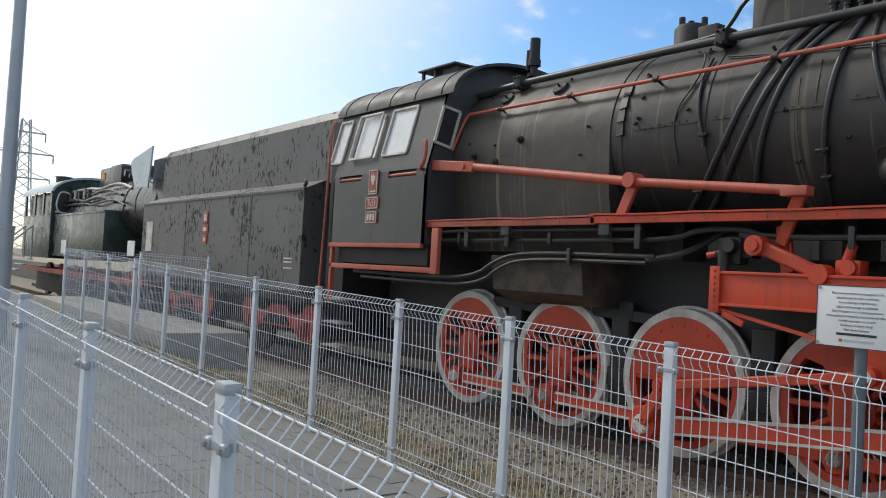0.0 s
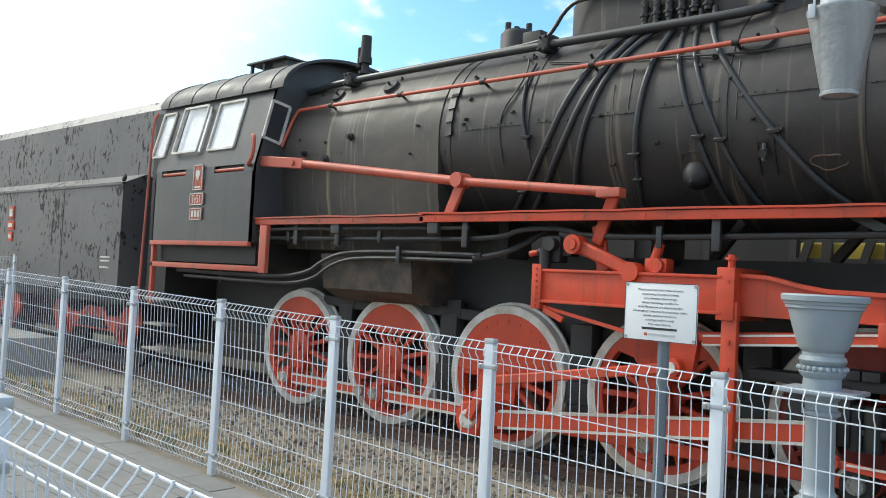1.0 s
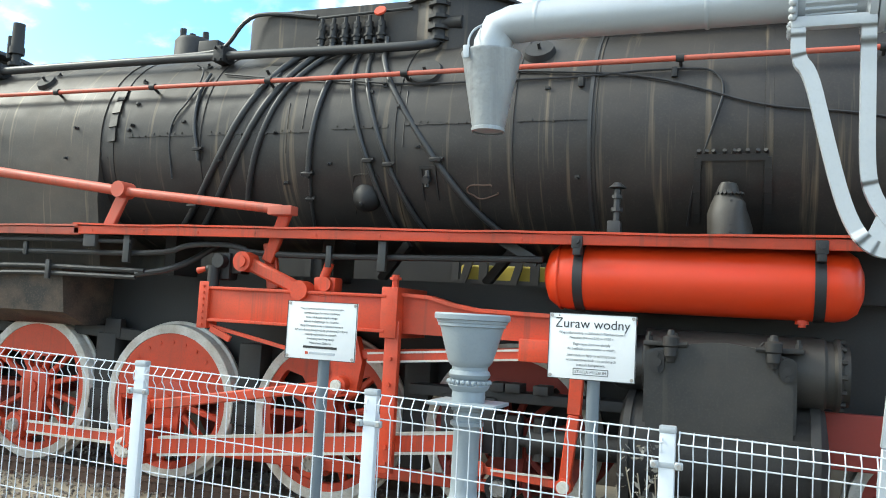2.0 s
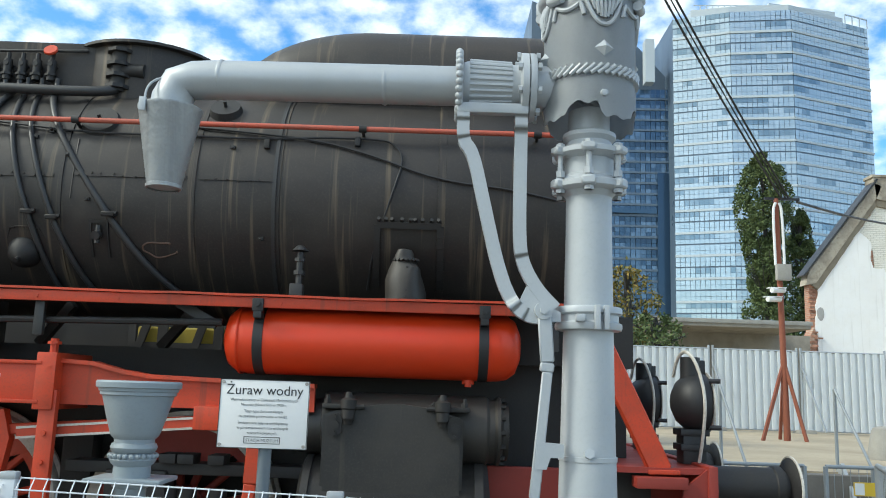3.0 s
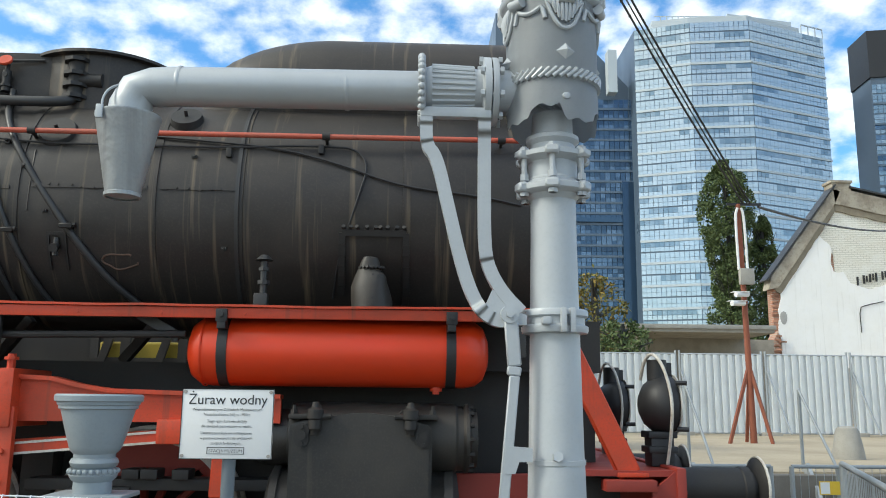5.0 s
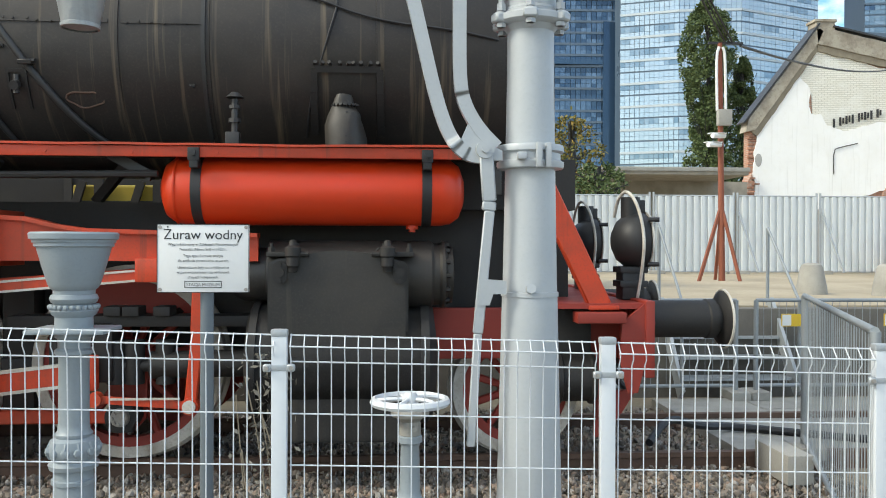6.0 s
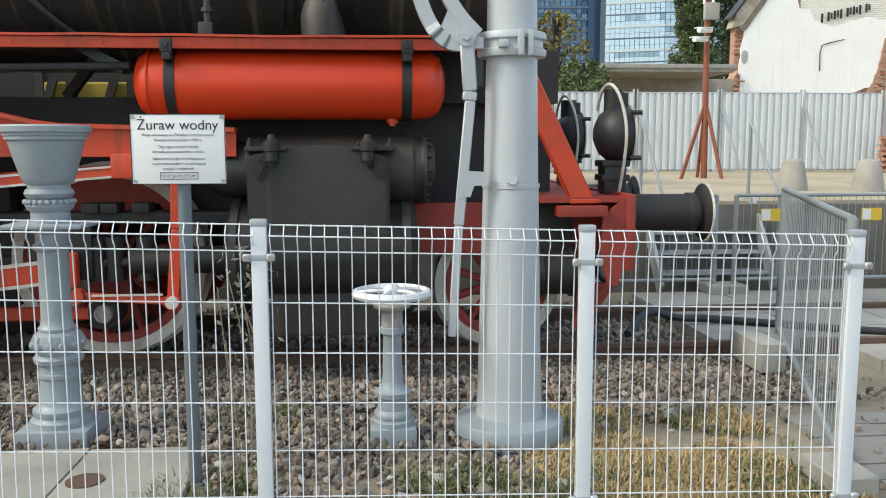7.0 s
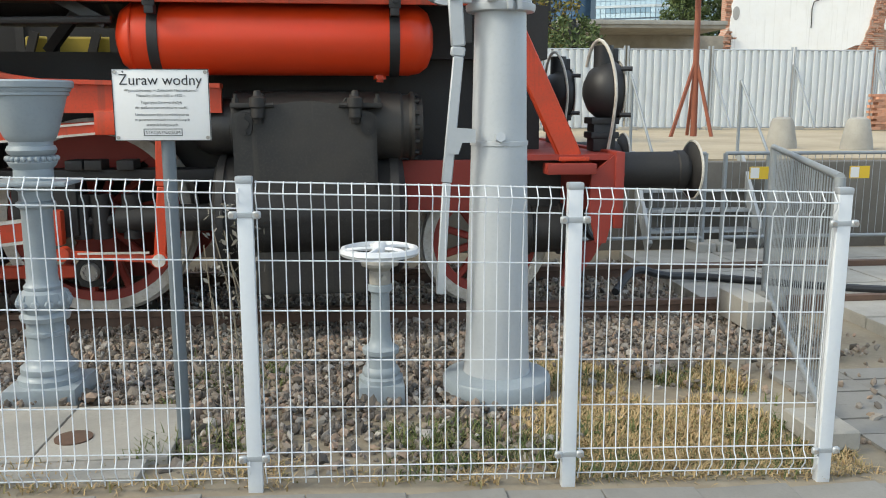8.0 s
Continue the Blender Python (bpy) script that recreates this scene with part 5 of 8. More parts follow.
slab(bm, [(-3.35, 1.05), (-3.1, 1.1), (-3.02, 0.5), (-3.3, 0.5)], "y", 3.06, 3.12)
bar(bm, (-2.8, 2.78, 1.3), (-1.15, 2.78, 1.42), 0.05, 0.08, bevel=0.01)
part("expansion_link", bm, RED, girder)
# slide bar, crosshead, combination lever, piston rods
p, q = Vector((-2.6, 2.72, 1.29)), Vector((-0.72, 2.72, 1.45))
bm = bar(B(), p, q, 0.06, 0.07)
box(bm, -1.35, -0.7, 2.66, 2.8, 1.35, 1.52, 0.015)
slide = part("radius_rod", bm, RED, loco, "red rod with white edges")
bm = B()
for s in (-0.035, 0.035):
    bar(bm, p + Vector((0, 0, s)), p.lerp(q, 0.72) + Vector((0, 0, s)), 0.072, 0.016)
part("rod_edge", bm, WHITE, slide, smooth=False)
bm = B()
box(bm, -2.3, -0.5, 2.86, 3.1, 1.02, 1.10, 0.01)
rod(bm, (-1.9, 2.92, 0.72), (-0.4, 2.92, 0.75), 0.045, seg=14)
rod(bm, (-1.3, 2.92, 0.735), (-0.42, 2.92, 0.75), 0.10, seg=18)
box(bm, -2.0, -1.55, 2.82, 3.04, 0.62, 1.05, 0.03)
rod(bm, (-1.78, 2.84, 0.72), (-1.78, 2.76, 0.72), 0.12, seg=20)
for x in (-1.55, -1.42, -1.2):
    rod(bm, (x, 2.92, 0.60), (x, 2.92, 0.92), 0.07, seg=10)
    box(bm, x - 0.06, x + 0.06, 2.8, 3.0, 1.1, 1.17, 0.01)
part("crosshead", bm, SOOT, loco, "oily black crosshead and slide bar")
bm = bar(B(), (-0.88, 2.62, 1.52), (-0.90, 2.62, 1.0), 0.05, 0.10, (1, 0, 0), 0.008)
bar(bm, (-0.90, 2.62, 1.0), (-0.95, 2.62, 0.50), 0.05, 0.085, (1, 0, 0), 0.008)
rod(bm, (-0.95, 2.66, 0.49), (-0.95, 2.58, 0.49), 0.06, seg=18)
lever = part("combination_lever", bm, RED, loco, "red combination lever")
part("pin_cap", rod(B(), (-0.95, 2.58, 0.49), (-0.95, 2.555, 0.49), 0.045, seg=18), WHITE, lever)
bm = bar(B(), (-1.6, 2.62, 0.54), (-0.95, 2.62, 0.49), 0.03, 0.05)
rod(bm, (-1.6, 2.66, 0.54), (-1.6, 2.58, 0.54), 0.05, seg=18)
union = part("union_link", bm, RED, lever)
bm = box(B(), -1.5, -1.02, 2.598, 2.606, 0.535, 0.55)
part("rod_edge", bm, WHITE, union, smooth=False)

# cylinder and valve chest
bm = slab(B(), [(-0.42, 0.22), (-0.42, 1.49), (-0.36, 1.515), (-0.2, 1.545), (0.0, 1.575), (0.12, 1.58), (0.3, 1.56), (0.45, 1.525), (0.54, 1.50), (0.57, 1.47), (0.57, 0.22)], "y", 2.60, 3.4)
bmesh.ops.bevel(bm, geom=[e for e in bm.edges if abs(e.verts[0].co.y - e.verts[1].co.y) < 0.01], offset=0.02, segments=2, affect="EDGES")
rod(bm, (-0.55, 2.98, 0.75), (0.72, 2.98, 0.75), 0.44, seg=40)
cylinder = part("cylinder_block", bm, CYL, loco, "dark grey cylinder casing plate")
bm = turn_shape(B(), [(0, -0.70), (0.16, -0.70), (0.2, -0.62), (0.2, -0.45), (0.25, -0.44), (0.25, 0.60), (0.25, 0.74), (0.23, 0.76), (0.23, 0.80), (0.25, 0.82), (0.25, 0.84), (0.21, 0.86), (0.21, 0.90), (0, 0.92)], along_x(2.92, 1.40), 32)
part("valve_chest", bm, CYL, cylinder)
bm = turn_shape(B(), [(0, -0.58), (0.40, -0.58), (0.46, -0.55), (0.46, -0.50), (0.44, -0.5), (0.44, 0.66), (0.46, 0.66), (0.46, 0.72), (0.40, 0.76), (0.1, 0.8), (0, 0.8)], along_x(2.98, 0.75), 40)
part("cylinder_cover", bm, SOOT, cylinder)
# relief valves on the casing's shoulders: a plate with two bolts, a valve body, an oval flange in front
for x, s in ((-0.43, 1), (0.61, -1)):
    bm = box(B(), min(x, x + s * 0.26), max(x, x + s * 0.26), 2.60, 2.76, 1.535, 1.57, 0.008)
    lug = part("valve_plate", bm, SOOT, cylinder)
    for f in (0.035, 0.215):
        bm = nut(B(), (x + s * f, 2.64, 1.57), (0, 0, 1), 0.026, 0.03)
        rod(bm, (x + s * f, 2.64, 1.59), (x + s * f, 2.64, 1.63), 0.013, seg=8)
        part("bolt", bm, SOOT, lug)
    bm = turn_shape(B(), [(0.0, 1.43), (0.03, 1.43), (0.035, 1.46), (0.045, 1.47), (0.045, 1.53), (0.055, 1.54), (0.055, 1.60), (0.03, 1.615), (0.022, 1.65), (0, 1.655)], Matrix.Translation((x + s * 0.19, 2.575, 0)), 12)
    rod(bm, (x + s * 0.19, 2.575, 1.55), (x + s * 0.30, 2.575, 1.555), 0.02, seg=8)
    part("relief_valve", bm, SOOT, lug)
    bm = B()
    oval = []
    for k in range(16):
        a = 2 * math.pi * k / 16
        oval.append((x + s * 0.10 + (0.048 + 0.018 * abs(math.sin(a))) * math.cos(a), 1.425 + 0.082 * math.sin(a)))
    slab(bm, oval, "y", 2.57, 2.602)
    rod(bm, (x + s * 0.10, 2.575, 1.425), (x + s * 0.10, 2.555, 1.425), 0.032, seg=14)
    flange = part("oval_flange", bm, SOOT, cylinder)
    for dz in (-0.058, 0.058):
        part("bolt", nut(B(), (x + s * 0.10, 2.57, 1.425 + dz), (0, -1, 0), 0.014, 0.018), SOOT, flange)
for k in range(14):
    a = 2 * math.pi * k / 14
    p = (0.83, 2.92 + 0.232 * math.cos(a), 1.40 + 0.232 * math.sin(a))
    part("cover_bolt", nut(B(), p, (1, 0, 0), 0.018, 0.045), SOOT, cylinder)
bm = hose(B(), [(-0.2, 2.64, 1.53), (0.05, 2.62, 1.55), (0.3, 2.62, 1.53), (0.36, 2.64, 1.6)], 0.008, 6)
part("thin_wire", bm, SOOT, cylinder)

# air reservoir under the running board
bm = turn_shape(B(), [(0, -1.20), (0.10, -1.195), (0.19, -1.16), (0.235, -1.10), (0.25, -1.02), (0.25, 0.80), (0.235, 0.88), (0.19, 0.94), (0.10, 0.975), (0, 0.98)], along_x(2.85, 2.01), 48)
tank = part("air_reservoir", bm, TANKRED, loco, "glossy bright red air reservoir")
for x in (-0.92, 0.70):
    bm = turn_shape(B(), [(0.25, x - 0.035), (0.257, x - 0.035), (0.257, x + 0.035), (0.25, x + 0.035)], along_x(2.85, 2.01), 48)
    box(bm, x - 0.04, x + 0.04, 2.545, 2.575, 2.20, 2.29, 0.006)
    box(bm, x - 0.03, x + 0.03, 2.55, 2.65, 2.15, 2.22, 0.006)
    nut(bm, (x, 2.545, 2.25), (0, -1, 0), 0.022, 0.02)
    part("strap", bm, CLIP, tank, "black steel strap")
bm = turn_shape(B(), [(0.2505, -1.085), (0.2535, -1.08), (0.2535, -1.07), (0.2505, -1.065)], along_x(2.85, 2.01), 48)
part("weld_seam", bm, TANKRED, tank)
bm = rod(B(), (0.60, 2.85, 1.77), (0.60, 2.85, 1.735), 0.045, seg=12)
rod(bm, (0.60, 2.85, 1.74), (0.60, 2.85, 1.715), 0.025, seg=8)
part("drain_cock", bm, TANKRED, tank)

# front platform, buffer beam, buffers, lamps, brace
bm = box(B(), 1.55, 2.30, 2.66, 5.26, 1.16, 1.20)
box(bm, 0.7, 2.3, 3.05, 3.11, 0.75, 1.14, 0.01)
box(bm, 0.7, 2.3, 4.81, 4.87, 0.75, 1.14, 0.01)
# platform and beam use the red that carries its shade in the colour
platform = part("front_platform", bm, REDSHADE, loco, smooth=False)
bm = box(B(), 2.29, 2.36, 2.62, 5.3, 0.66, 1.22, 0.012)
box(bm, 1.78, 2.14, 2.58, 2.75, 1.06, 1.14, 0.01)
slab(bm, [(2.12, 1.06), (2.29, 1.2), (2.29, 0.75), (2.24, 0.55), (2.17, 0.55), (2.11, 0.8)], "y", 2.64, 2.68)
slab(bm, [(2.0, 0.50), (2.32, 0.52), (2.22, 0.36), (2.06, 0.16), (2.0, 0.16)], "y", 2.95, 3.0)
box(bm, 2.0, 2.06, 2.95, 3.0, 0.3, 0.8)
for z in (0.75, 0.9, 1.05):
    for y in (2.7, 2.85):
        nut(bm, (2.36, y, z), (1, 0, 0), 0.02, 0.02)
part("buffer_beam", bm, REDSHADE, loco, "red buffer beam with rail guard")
bm = bar(B(), (1.52, 2.72, 2.12), (1.98, 2.72, 1.17), 0.10, 0.16, (1, 0, 0), 0.01)
bar(bm, (1.40, 2.7, 2.27), (1.54, 2.72, 2.08), 0.10, 0.14, (1, 0, 0), 0.01)
box(bm, 1.88, 2.1, 2.64, 2.8, 1.155, 1.185, 0.005)
part("brace", bm, RED, loco)
for y in (3.085, 4.835):
    bm = turn_shape(B(), [(0.0, 2.34), (0.19, 2.36), (0.19, 2.40), (0.145, 2.42), (0.145, 2.90), (0.155, 2.91), (0.155, 2.97), (0.12, 2.98), (0.12, 3.04), (0, 3.05)], along_x(y, 1.05), 28)
    buffer = part("buffer", bm, SOOT, loco, "black side buffer")
    bm = turn_shape(B(), [(0.0, 2.98), (0.19, 3.02), (0.225, 3.05)], along_x(y, 1.05), 36)
    turn_shape(bm, [(0.225, 3.05), (0.19, 3.075), (0.0, 3.09)], along_x(y, 1.05), 36)
    head = part("buffer_head", bm, SOOT, buffer)
    bm = turn_shape(B(), [(0.222, 3.042), (0.233, 3.044), (0.233, 3.058), (0.222, 3.06)], along_x(y, 1.05), 36)
    part("rim", bm, WHITE, head, "white-painted rim")
for y in (3.12, 4.6):
    bm = turn_shape(B(), [(0.0, -0.145), (0.08, -0.138), (0.155, -0.10), (0.20, -0.045), (0.222, 0.02), (0.222, 0.085), (0.205, 0.115), (0.0, 0.13)], along_x(y, 1.66) @ Matrix.Translation((0, 0, 2.32)), 32)
    box(bm, 2.23, 2.41, y - 0.10, y + 0.10, 1.20, 1.42, 0.02)
    box(bm, 2.21, 2.43, y - 0.115, y + 0.115, 1.30, 1.35, 0.01)
    box(bm, 2.21, 2.43, y - 0.115, y + 0.115, 1.41, 1.46, 0.01)
    rod(bm, (2.32, y, 1.84), (2.32, y, 2.0), 0.075, seg=16)
    box(bm, 2.37, 2.43, y - 0.03, y + 0.03, 1.86, 1.98, 0.01)
    for z in (1.48, 1.82):
        rod(bm, (2.40, y - 0.20, z), (2.48, y - 0.22, z), 0.018, seg=8)
    lamp = part("headlamp", bm, CLIP, loco, "matt black headlamp seen from its side")
    bm = turn_shape(B(), [(0.206, 0.112), (0.229, 0.112), (0.229, 0.124), (0.206, 0.128)], along_x(y, 1.66) @ Matrix.Translation((0, 0, 2.32)), 36)
    part("rim", bm, WHITE, lamp, "white-painted rim")
    hoop = [(2.34, y - 0.13, 1.22), (2.35, y - 0.22, 1.45), (2.36, y - 0.25, 1.70), (2.32, y - 0.18, 1.95), (2.28, y - 0.03, 2.06), (2.25, y + 0.1, 2.0), (2.24, y + 0.18, 1.85)]
    part("wire_hoop", hose(B(), hoop, 0.013, 8, 3), WHITE, lamp, "white hoop")
bm = turn_shape(B(), [(0.0, 1.78), (0.55, 1.74), (0.62, 1.68)], along_x(YC, ZC), 40)
part("smokebox_door", bm, BLACK, loco)
bm = box(B(), 0.9, 1.9, 3.2, 4.72, 1.9, 2.3)
box(bm, -0.4, 1.6, 3.35, 4.57, 1.0, 2.3)
part("smokebox_saddle", bm, SOOT, loco)
bm = rod(B(), (2.13, 3.3, 0.7), (2.2, 3.3, 0.25), 0.04)
hose(bm, [(2.14, 3.45, 0.9), (2.3, 3.45, 0.8), (2.3, 3.45, 0.5), (2.45, 3.45, 0.42)], 0.03)
part("brake_hose", bm, CLIP, loco)
bm = turn_shape(B(), [(0, 1.66), (0.17, 1.67), (0.20, 1.70), (0.20, 1.73), (0.18, 1.74), (0.18, 1.95), (0.20, 1.96), (0.20, 1.99), (0.12, 2.01), (0, 2.02)], along_x(3.0, 0.61), 24)
box(bm, 1.72, 1.98, 2.98, 3.08, 0.70, 1.16, 0.02)
part("brake_cylinder", bm, SOOT, loco, "black brake cylinder beside the leading wheel")
# deck and boiler stays seen through the gap
for x in (-2.9, -1.9, -1.2, 0.9):
    part("boiler_stay", bar(B(), (x, 3.5, 1.95), (x + 0.3, 3.4, 2.28), 0.05, 0.08), SOOT, loco)
for x in (-5.0, -3.3, -0.2):
    part("boiler_support", box(B(), x, x + 0.12, 3.1, 3.5, 1.9, 2.28), SOOT, loco)

# ---- the tender ----
tender = thing("tender", (-16.0, YC, RAIL), "long dark grey riveted tender with flaking paint coupled behind the cab", "tender")
TX0, TX1 = -20.35, -11.9
bm = B()
slab(bm, [(2.55, 1.2), (2.55, 2.88), (2.95, 3.06), (4.97, 3.06), (2 * YC - 2.55, 2.88), (2 * YC - 2.55, 1.2)], "x", TX0, TX1)
body = part("water_tank", bm, TENDERGREY, tender, "dark grey tank plates with flaked spots", smooth=False)
bm = B()
slab(bm, [(2.95, 3.0), (2.95, 4.05), (3.05, 4.20), (3.4, 4.34), (4.52, 4.34), (4.87, 4.20), (4.97, 4.05), (4.97, 3.0)], "x", TX0 + 0.1, TX1 + 0.6)
part("coal_bunker", bm, TENDERGREY, tender, smooth=False)
bm = B()
for x in (-17.4, -14.0):
    box(bm, x, x + 0.05, 2.543, 2.56, 1.22, 2.87)
box(bm, TX0, TX1, 2.53, 2.58, 2.85, 2.89)
part("lap_seams", bm, TENDERGREY, body, smooth=False)
for k in range(60):
    x = TX0 + 0.1 + k * 0.139
    part("rivet", nut(B(), (x, 2.55, 1.3), (0, -1, 0), 0.012, 0.008), DARK, body, smooth=False) if k % 3 == 0 else None
bm = box(B(), TX1 - 0.2, TX1 + 1.0, 2.8, 5.1, 1.1, 1.3)
box(bm, TX0, TX1, 2.7, 5.2, 1.02, 1.2)
box(bm, TX0, TX1, 3.4, 4.5, 0.4, 1.1)
part("tender_frame", bm, SOOT, tender, smooth=False)
bm = hose(B(), [(TX1 + 0.02, 2.53, 3.0), (TX1 + 0.15, 2.5, 2.96), (TX1 + 0.1, 2.5, 2.9)], 0.03)
part("loose_hook", bm, SOOT, tender)
for cx in (-18.3, -13.6):
    bm = B()
    out = [(-1.6, 0.72), (-1.5, 0.95), (-1.1, 0.95), (-0.9, 0.78), (-0.5, 0.76), (-0.3, 0.9), (0.3, 0.9), (0.5, 0.76), (0.9, 0.78), (1.1, 0.95), (1.5, 0.95), (1.6, 0.72), (1.3, 0.34), (0.95, 0.34), (0.7, 0.52), (-0.7, 0.52), (-0.95, 0.34), (-1.3, 0.34)]
    slab(bm, [(cx + a, b) for a, b in out], "y", 3.02, 3.07)
    bogie = part("bogie_frame", bm, RED, tender, "red cast bogie frame")
    for dx in (-1.1, 1.1):
        bm = box(B(), cx + dx - 0.14, cx + dx + 0.14, 2.93, 3.1, 0.40, 0.66, 0.03)
        rod(bm, (cx + dx, 2.95, 0.53), (cx + dx, 2.90, 0.53), 0.09, seg=14)
        part("axle_box", bm, REDSHADE, bogie)
        m = Matrix.Translation((cx + dx, 3.2, RAIL + 0.5)) @ Matrix.Rotation(radians(-90), 4, "X")
        bm = turn_shape(B(), [(0, 0.02), (0.15, 0.0), (0.4, 0.04), (0.5, 0.0), (0.5, 0.13), (0, 0.13)], m, 36)
        part("wheel", bm, SOOT, bogie)
    bm = B()
    for k in range(5):
        box(bm, cx - 0.55 + 0.05 * k, cx + 0.55 - 0.05 * k, 2.98, 3.06, 0.56 + 0.035 * k, 0.59 + 0.035 * k)
    part("leaf_spring", bm, SOOT, bogie, smooth=False)
for z0, z1, w in ((2.36, 2.60, 0.11), (2.16, 2.33, 0.15), (1.95, 2.12, 0.10)):
    bm = box(B(), -16.15 - w, -16.15 + w, 2.53, 2.55, z0, z1, 0.004)
    tp = part("cast_plate", bm, RED, tender, "red cast plate with pale marks")
    part("mark", box(B(), -16.15 - w * 0.6, -16.15 + w * 0.6, 2.522, 2.532, z0 + 0.05, z1 - 0.05), WHITE, tp, smooth=False)
part("notice", box(B(), -20.0, -19.55, 2.535, 2.55, 1.75, 2.45), WHITE, tender, "faded white notice", smooth=False)
bm = B()
for z in (1.72, 1.66, 1.56):
    box(bm, -12.5, -12.2, 2.541, 2.552, z, z + 0.025)
part("stencil_marks", bm, WHITE, tender, "pale stencilled marks", smooth=False)

# ---- water crane ----
CX, CY = 1.199, 1.22
crane = thing("water_crane", (CX, CY, -0.03), "tall grey cast-iron railway water crane with a swinging spout", "water crane")
up = Matrix.Translation((CX, CY, 0))
bm = turn_shape(B(), [(0.0, -0.12), (0.30, -0.12), (0.305, -0.11), (0.305, 0.04), (0.295, 0.055), (0.19, 0.075)], up, 48)
part("base_plate", bm, GREYBLUE, crane, "round bolted base plate")
bm = turn_shape(B(), [(0.205, 0.0), (0.195, 0.05), (0.183, 0.12), (0.177, 0.28), (0.176, 0.30), (0.152, 1.345), (0.1515, 1.36), (0.1515, 1.365), (0.157, 1.366), (0.157, 1.39), (0.149, 1.392), (0.149, 1.40), (0.1485, 1.415), (0.1375, 2.02), (0.128, 2.60), (0.1275, 2.82), (0.127, 2.86), (0.15, 2.93), (0.15, 2.95)], up, 40)
column = part("column", bm, GREY, crane)
bm = nut(B(), (CX - 0.02, CY - 0.145, 1.41), (0, -1, 0.2), 0.028, 0.03)
part("bolt", bm, GREY, column)
bm = turn_shape(B(), [(0.135, 2.03), (0.178, 2.035), (0.184, 2.05), (0.184, 2.07), (0.165, 2.08), (0.165, 2.115), (0.184, 2.125), (0.184, 2.15), (0.178, 2.16), (0.135, 2.165)], up, 40)
box(bm, CX + 0.0, CX + 0.03, CY - 0.215, CY - 0.14, 2.03, 2.16, 0.006)
box(bm, CX + 0.05, CX + 0.08, CY - 0.205, CY - 0.13, 2.03, 2.16, 0.006)
box(bm, CX - 0.10, CX - 0.05, CY - 0.21, CY - 0.15, 2.07, 2.11, 0.01)
part("collar", bm, GREY, crane, "split clamp collar")
# gland with bolts and lugs under the head
bm = turn_shape(B(), [(0.128, 2.84), (0.15, 2.88), (0.185, 2.89), (0.195, 2.90), (0.195, 2.925), (0.155, 2.94), (0.138, 2.96), (0.138, 3.02), (0.175, 3.03), (0.195, 3.035), (0.195, 3.06), (0.175, 3.07), (0.135, 3.10), (0.125, 3.14), (0.15, 3.17), (0.15, 3.20), (0.118, 3.22), (0.115, 3.36)], up, 40)
gland = part("gland", bm, GREY, crane, "bolted swivel gland")
for k in range(6):
    a = radians(60 * k + 20)
    d = Vector((math.cos(a), math.sin(a), 0))
    c = Vector((CX, CY, 0)) + d * 0.182
    bm = turned_box(B(), Matrix.Translation(c + Vector((0, 0, 2.91))) @ Matrix.Rotation(a, 4, "Z"), 0.09, 0.08, 0.045, 0.01)
    turned_box(bm, Matrix.Translation(c + Vector((0, 0, 3.05))) @ Matrix.Rotation(a, 4, "Z"), 0.09, 0.08, 0.045, 0.01)
    rod(bm, c + Vector((0, 0, 2.86)), c + Vector((0, 0, 3.11)), 0.016, seg=8)
    nut(bm, c + Vector((0, 0, 3.07)), (0, 0, 1), 0.028, 0.03)
    nut(bm, c + Vector((0, 0, 2.86)), (0, 0, 1), 0.028, 0.025)
    nut(bm, c + Vector((0, 0, 2.94)), (0, 0, 1), 0.026, 0.025)
    part("lug", bm, GREY, gland)
# head: an ornate drum with scalloped skirt
bm = B()
cols = 72
prof = [(0.262, None), (0.262, 3.36), (0.262, 3.46), (0.258, 3.50), (0.262, 3.56), (0.262, 3.80), (0.262, 3.99), (0.255, 4.02)]
rings = []
for r, z in prof:
    ring = []
    for k in range(cols):
        a = 2 * math.pi * k / cols
        zz = z
        if z is None:
            lobe = abs(math.sin(a * 2 + 0.6))
            zz = 3.255 + (0.085 if lobe < 0.55 else 0.085 * max(0, 1 - (lobe - 0.55) * 5.0)) + 0.012 * math.cos(a * 16)
        ring.append(bm.verts.new((CX + r * math.cos(a), CY + r * math.sin(a), zz)))
    rings.append(ring)
for lo, hi in zip(rings, rings[1:]):
    for k in range(cols):
        bm.faces.new((lo[k], lo[(k + 1) % cols], hi[(k + 1) % cols], hi[k]))
bmesh.ops.solidify(bm, geom=bm.faces[:], thickness=0.03)
head = part("head", bm, GREY, crane, "drum-shaped head with a scalloped skirt")
turn_part = turn_shape(B(), [(0.255, 4.00), (0.285, 4.01), (0.30, 4.03), (0.30, 4.05), (0.275, 4.06), (0.275, 4.075), (0.29, 4.085), (0.285, 4.10), (0.25, 4.115), (0.235, 4.15), (0.20, 4.19), (0.15, 4.225), (0.085, 4.25), (0.06, 4.26), (0.06, 4.28), (0.075, 4.285), (0.075, 4.31), (0.060, 4.318), (0.048, 4.345), (0.046, 4.358), (0.062, 4.366), (0.072, 4.388), (0.068, 4.414), (0.048, 4.435), (0.0, 4.443)], up, 48)
dome = part("cap", turn_part, GREY, crane, "domed cap with a knob finial")
for k in range(28):
    a = 2 * math.pi * k / 28
    pts = [(CX + r * math.cos(a), CY + r * math.sin(a), z) for r, z in ((0.243, 4.13), (0.205, 4.19), (0.155, 4.228), (0.09, 4.255))]
    part("fluting", hose(B(), pts, 0.009, 5, 1), GREY, dome)
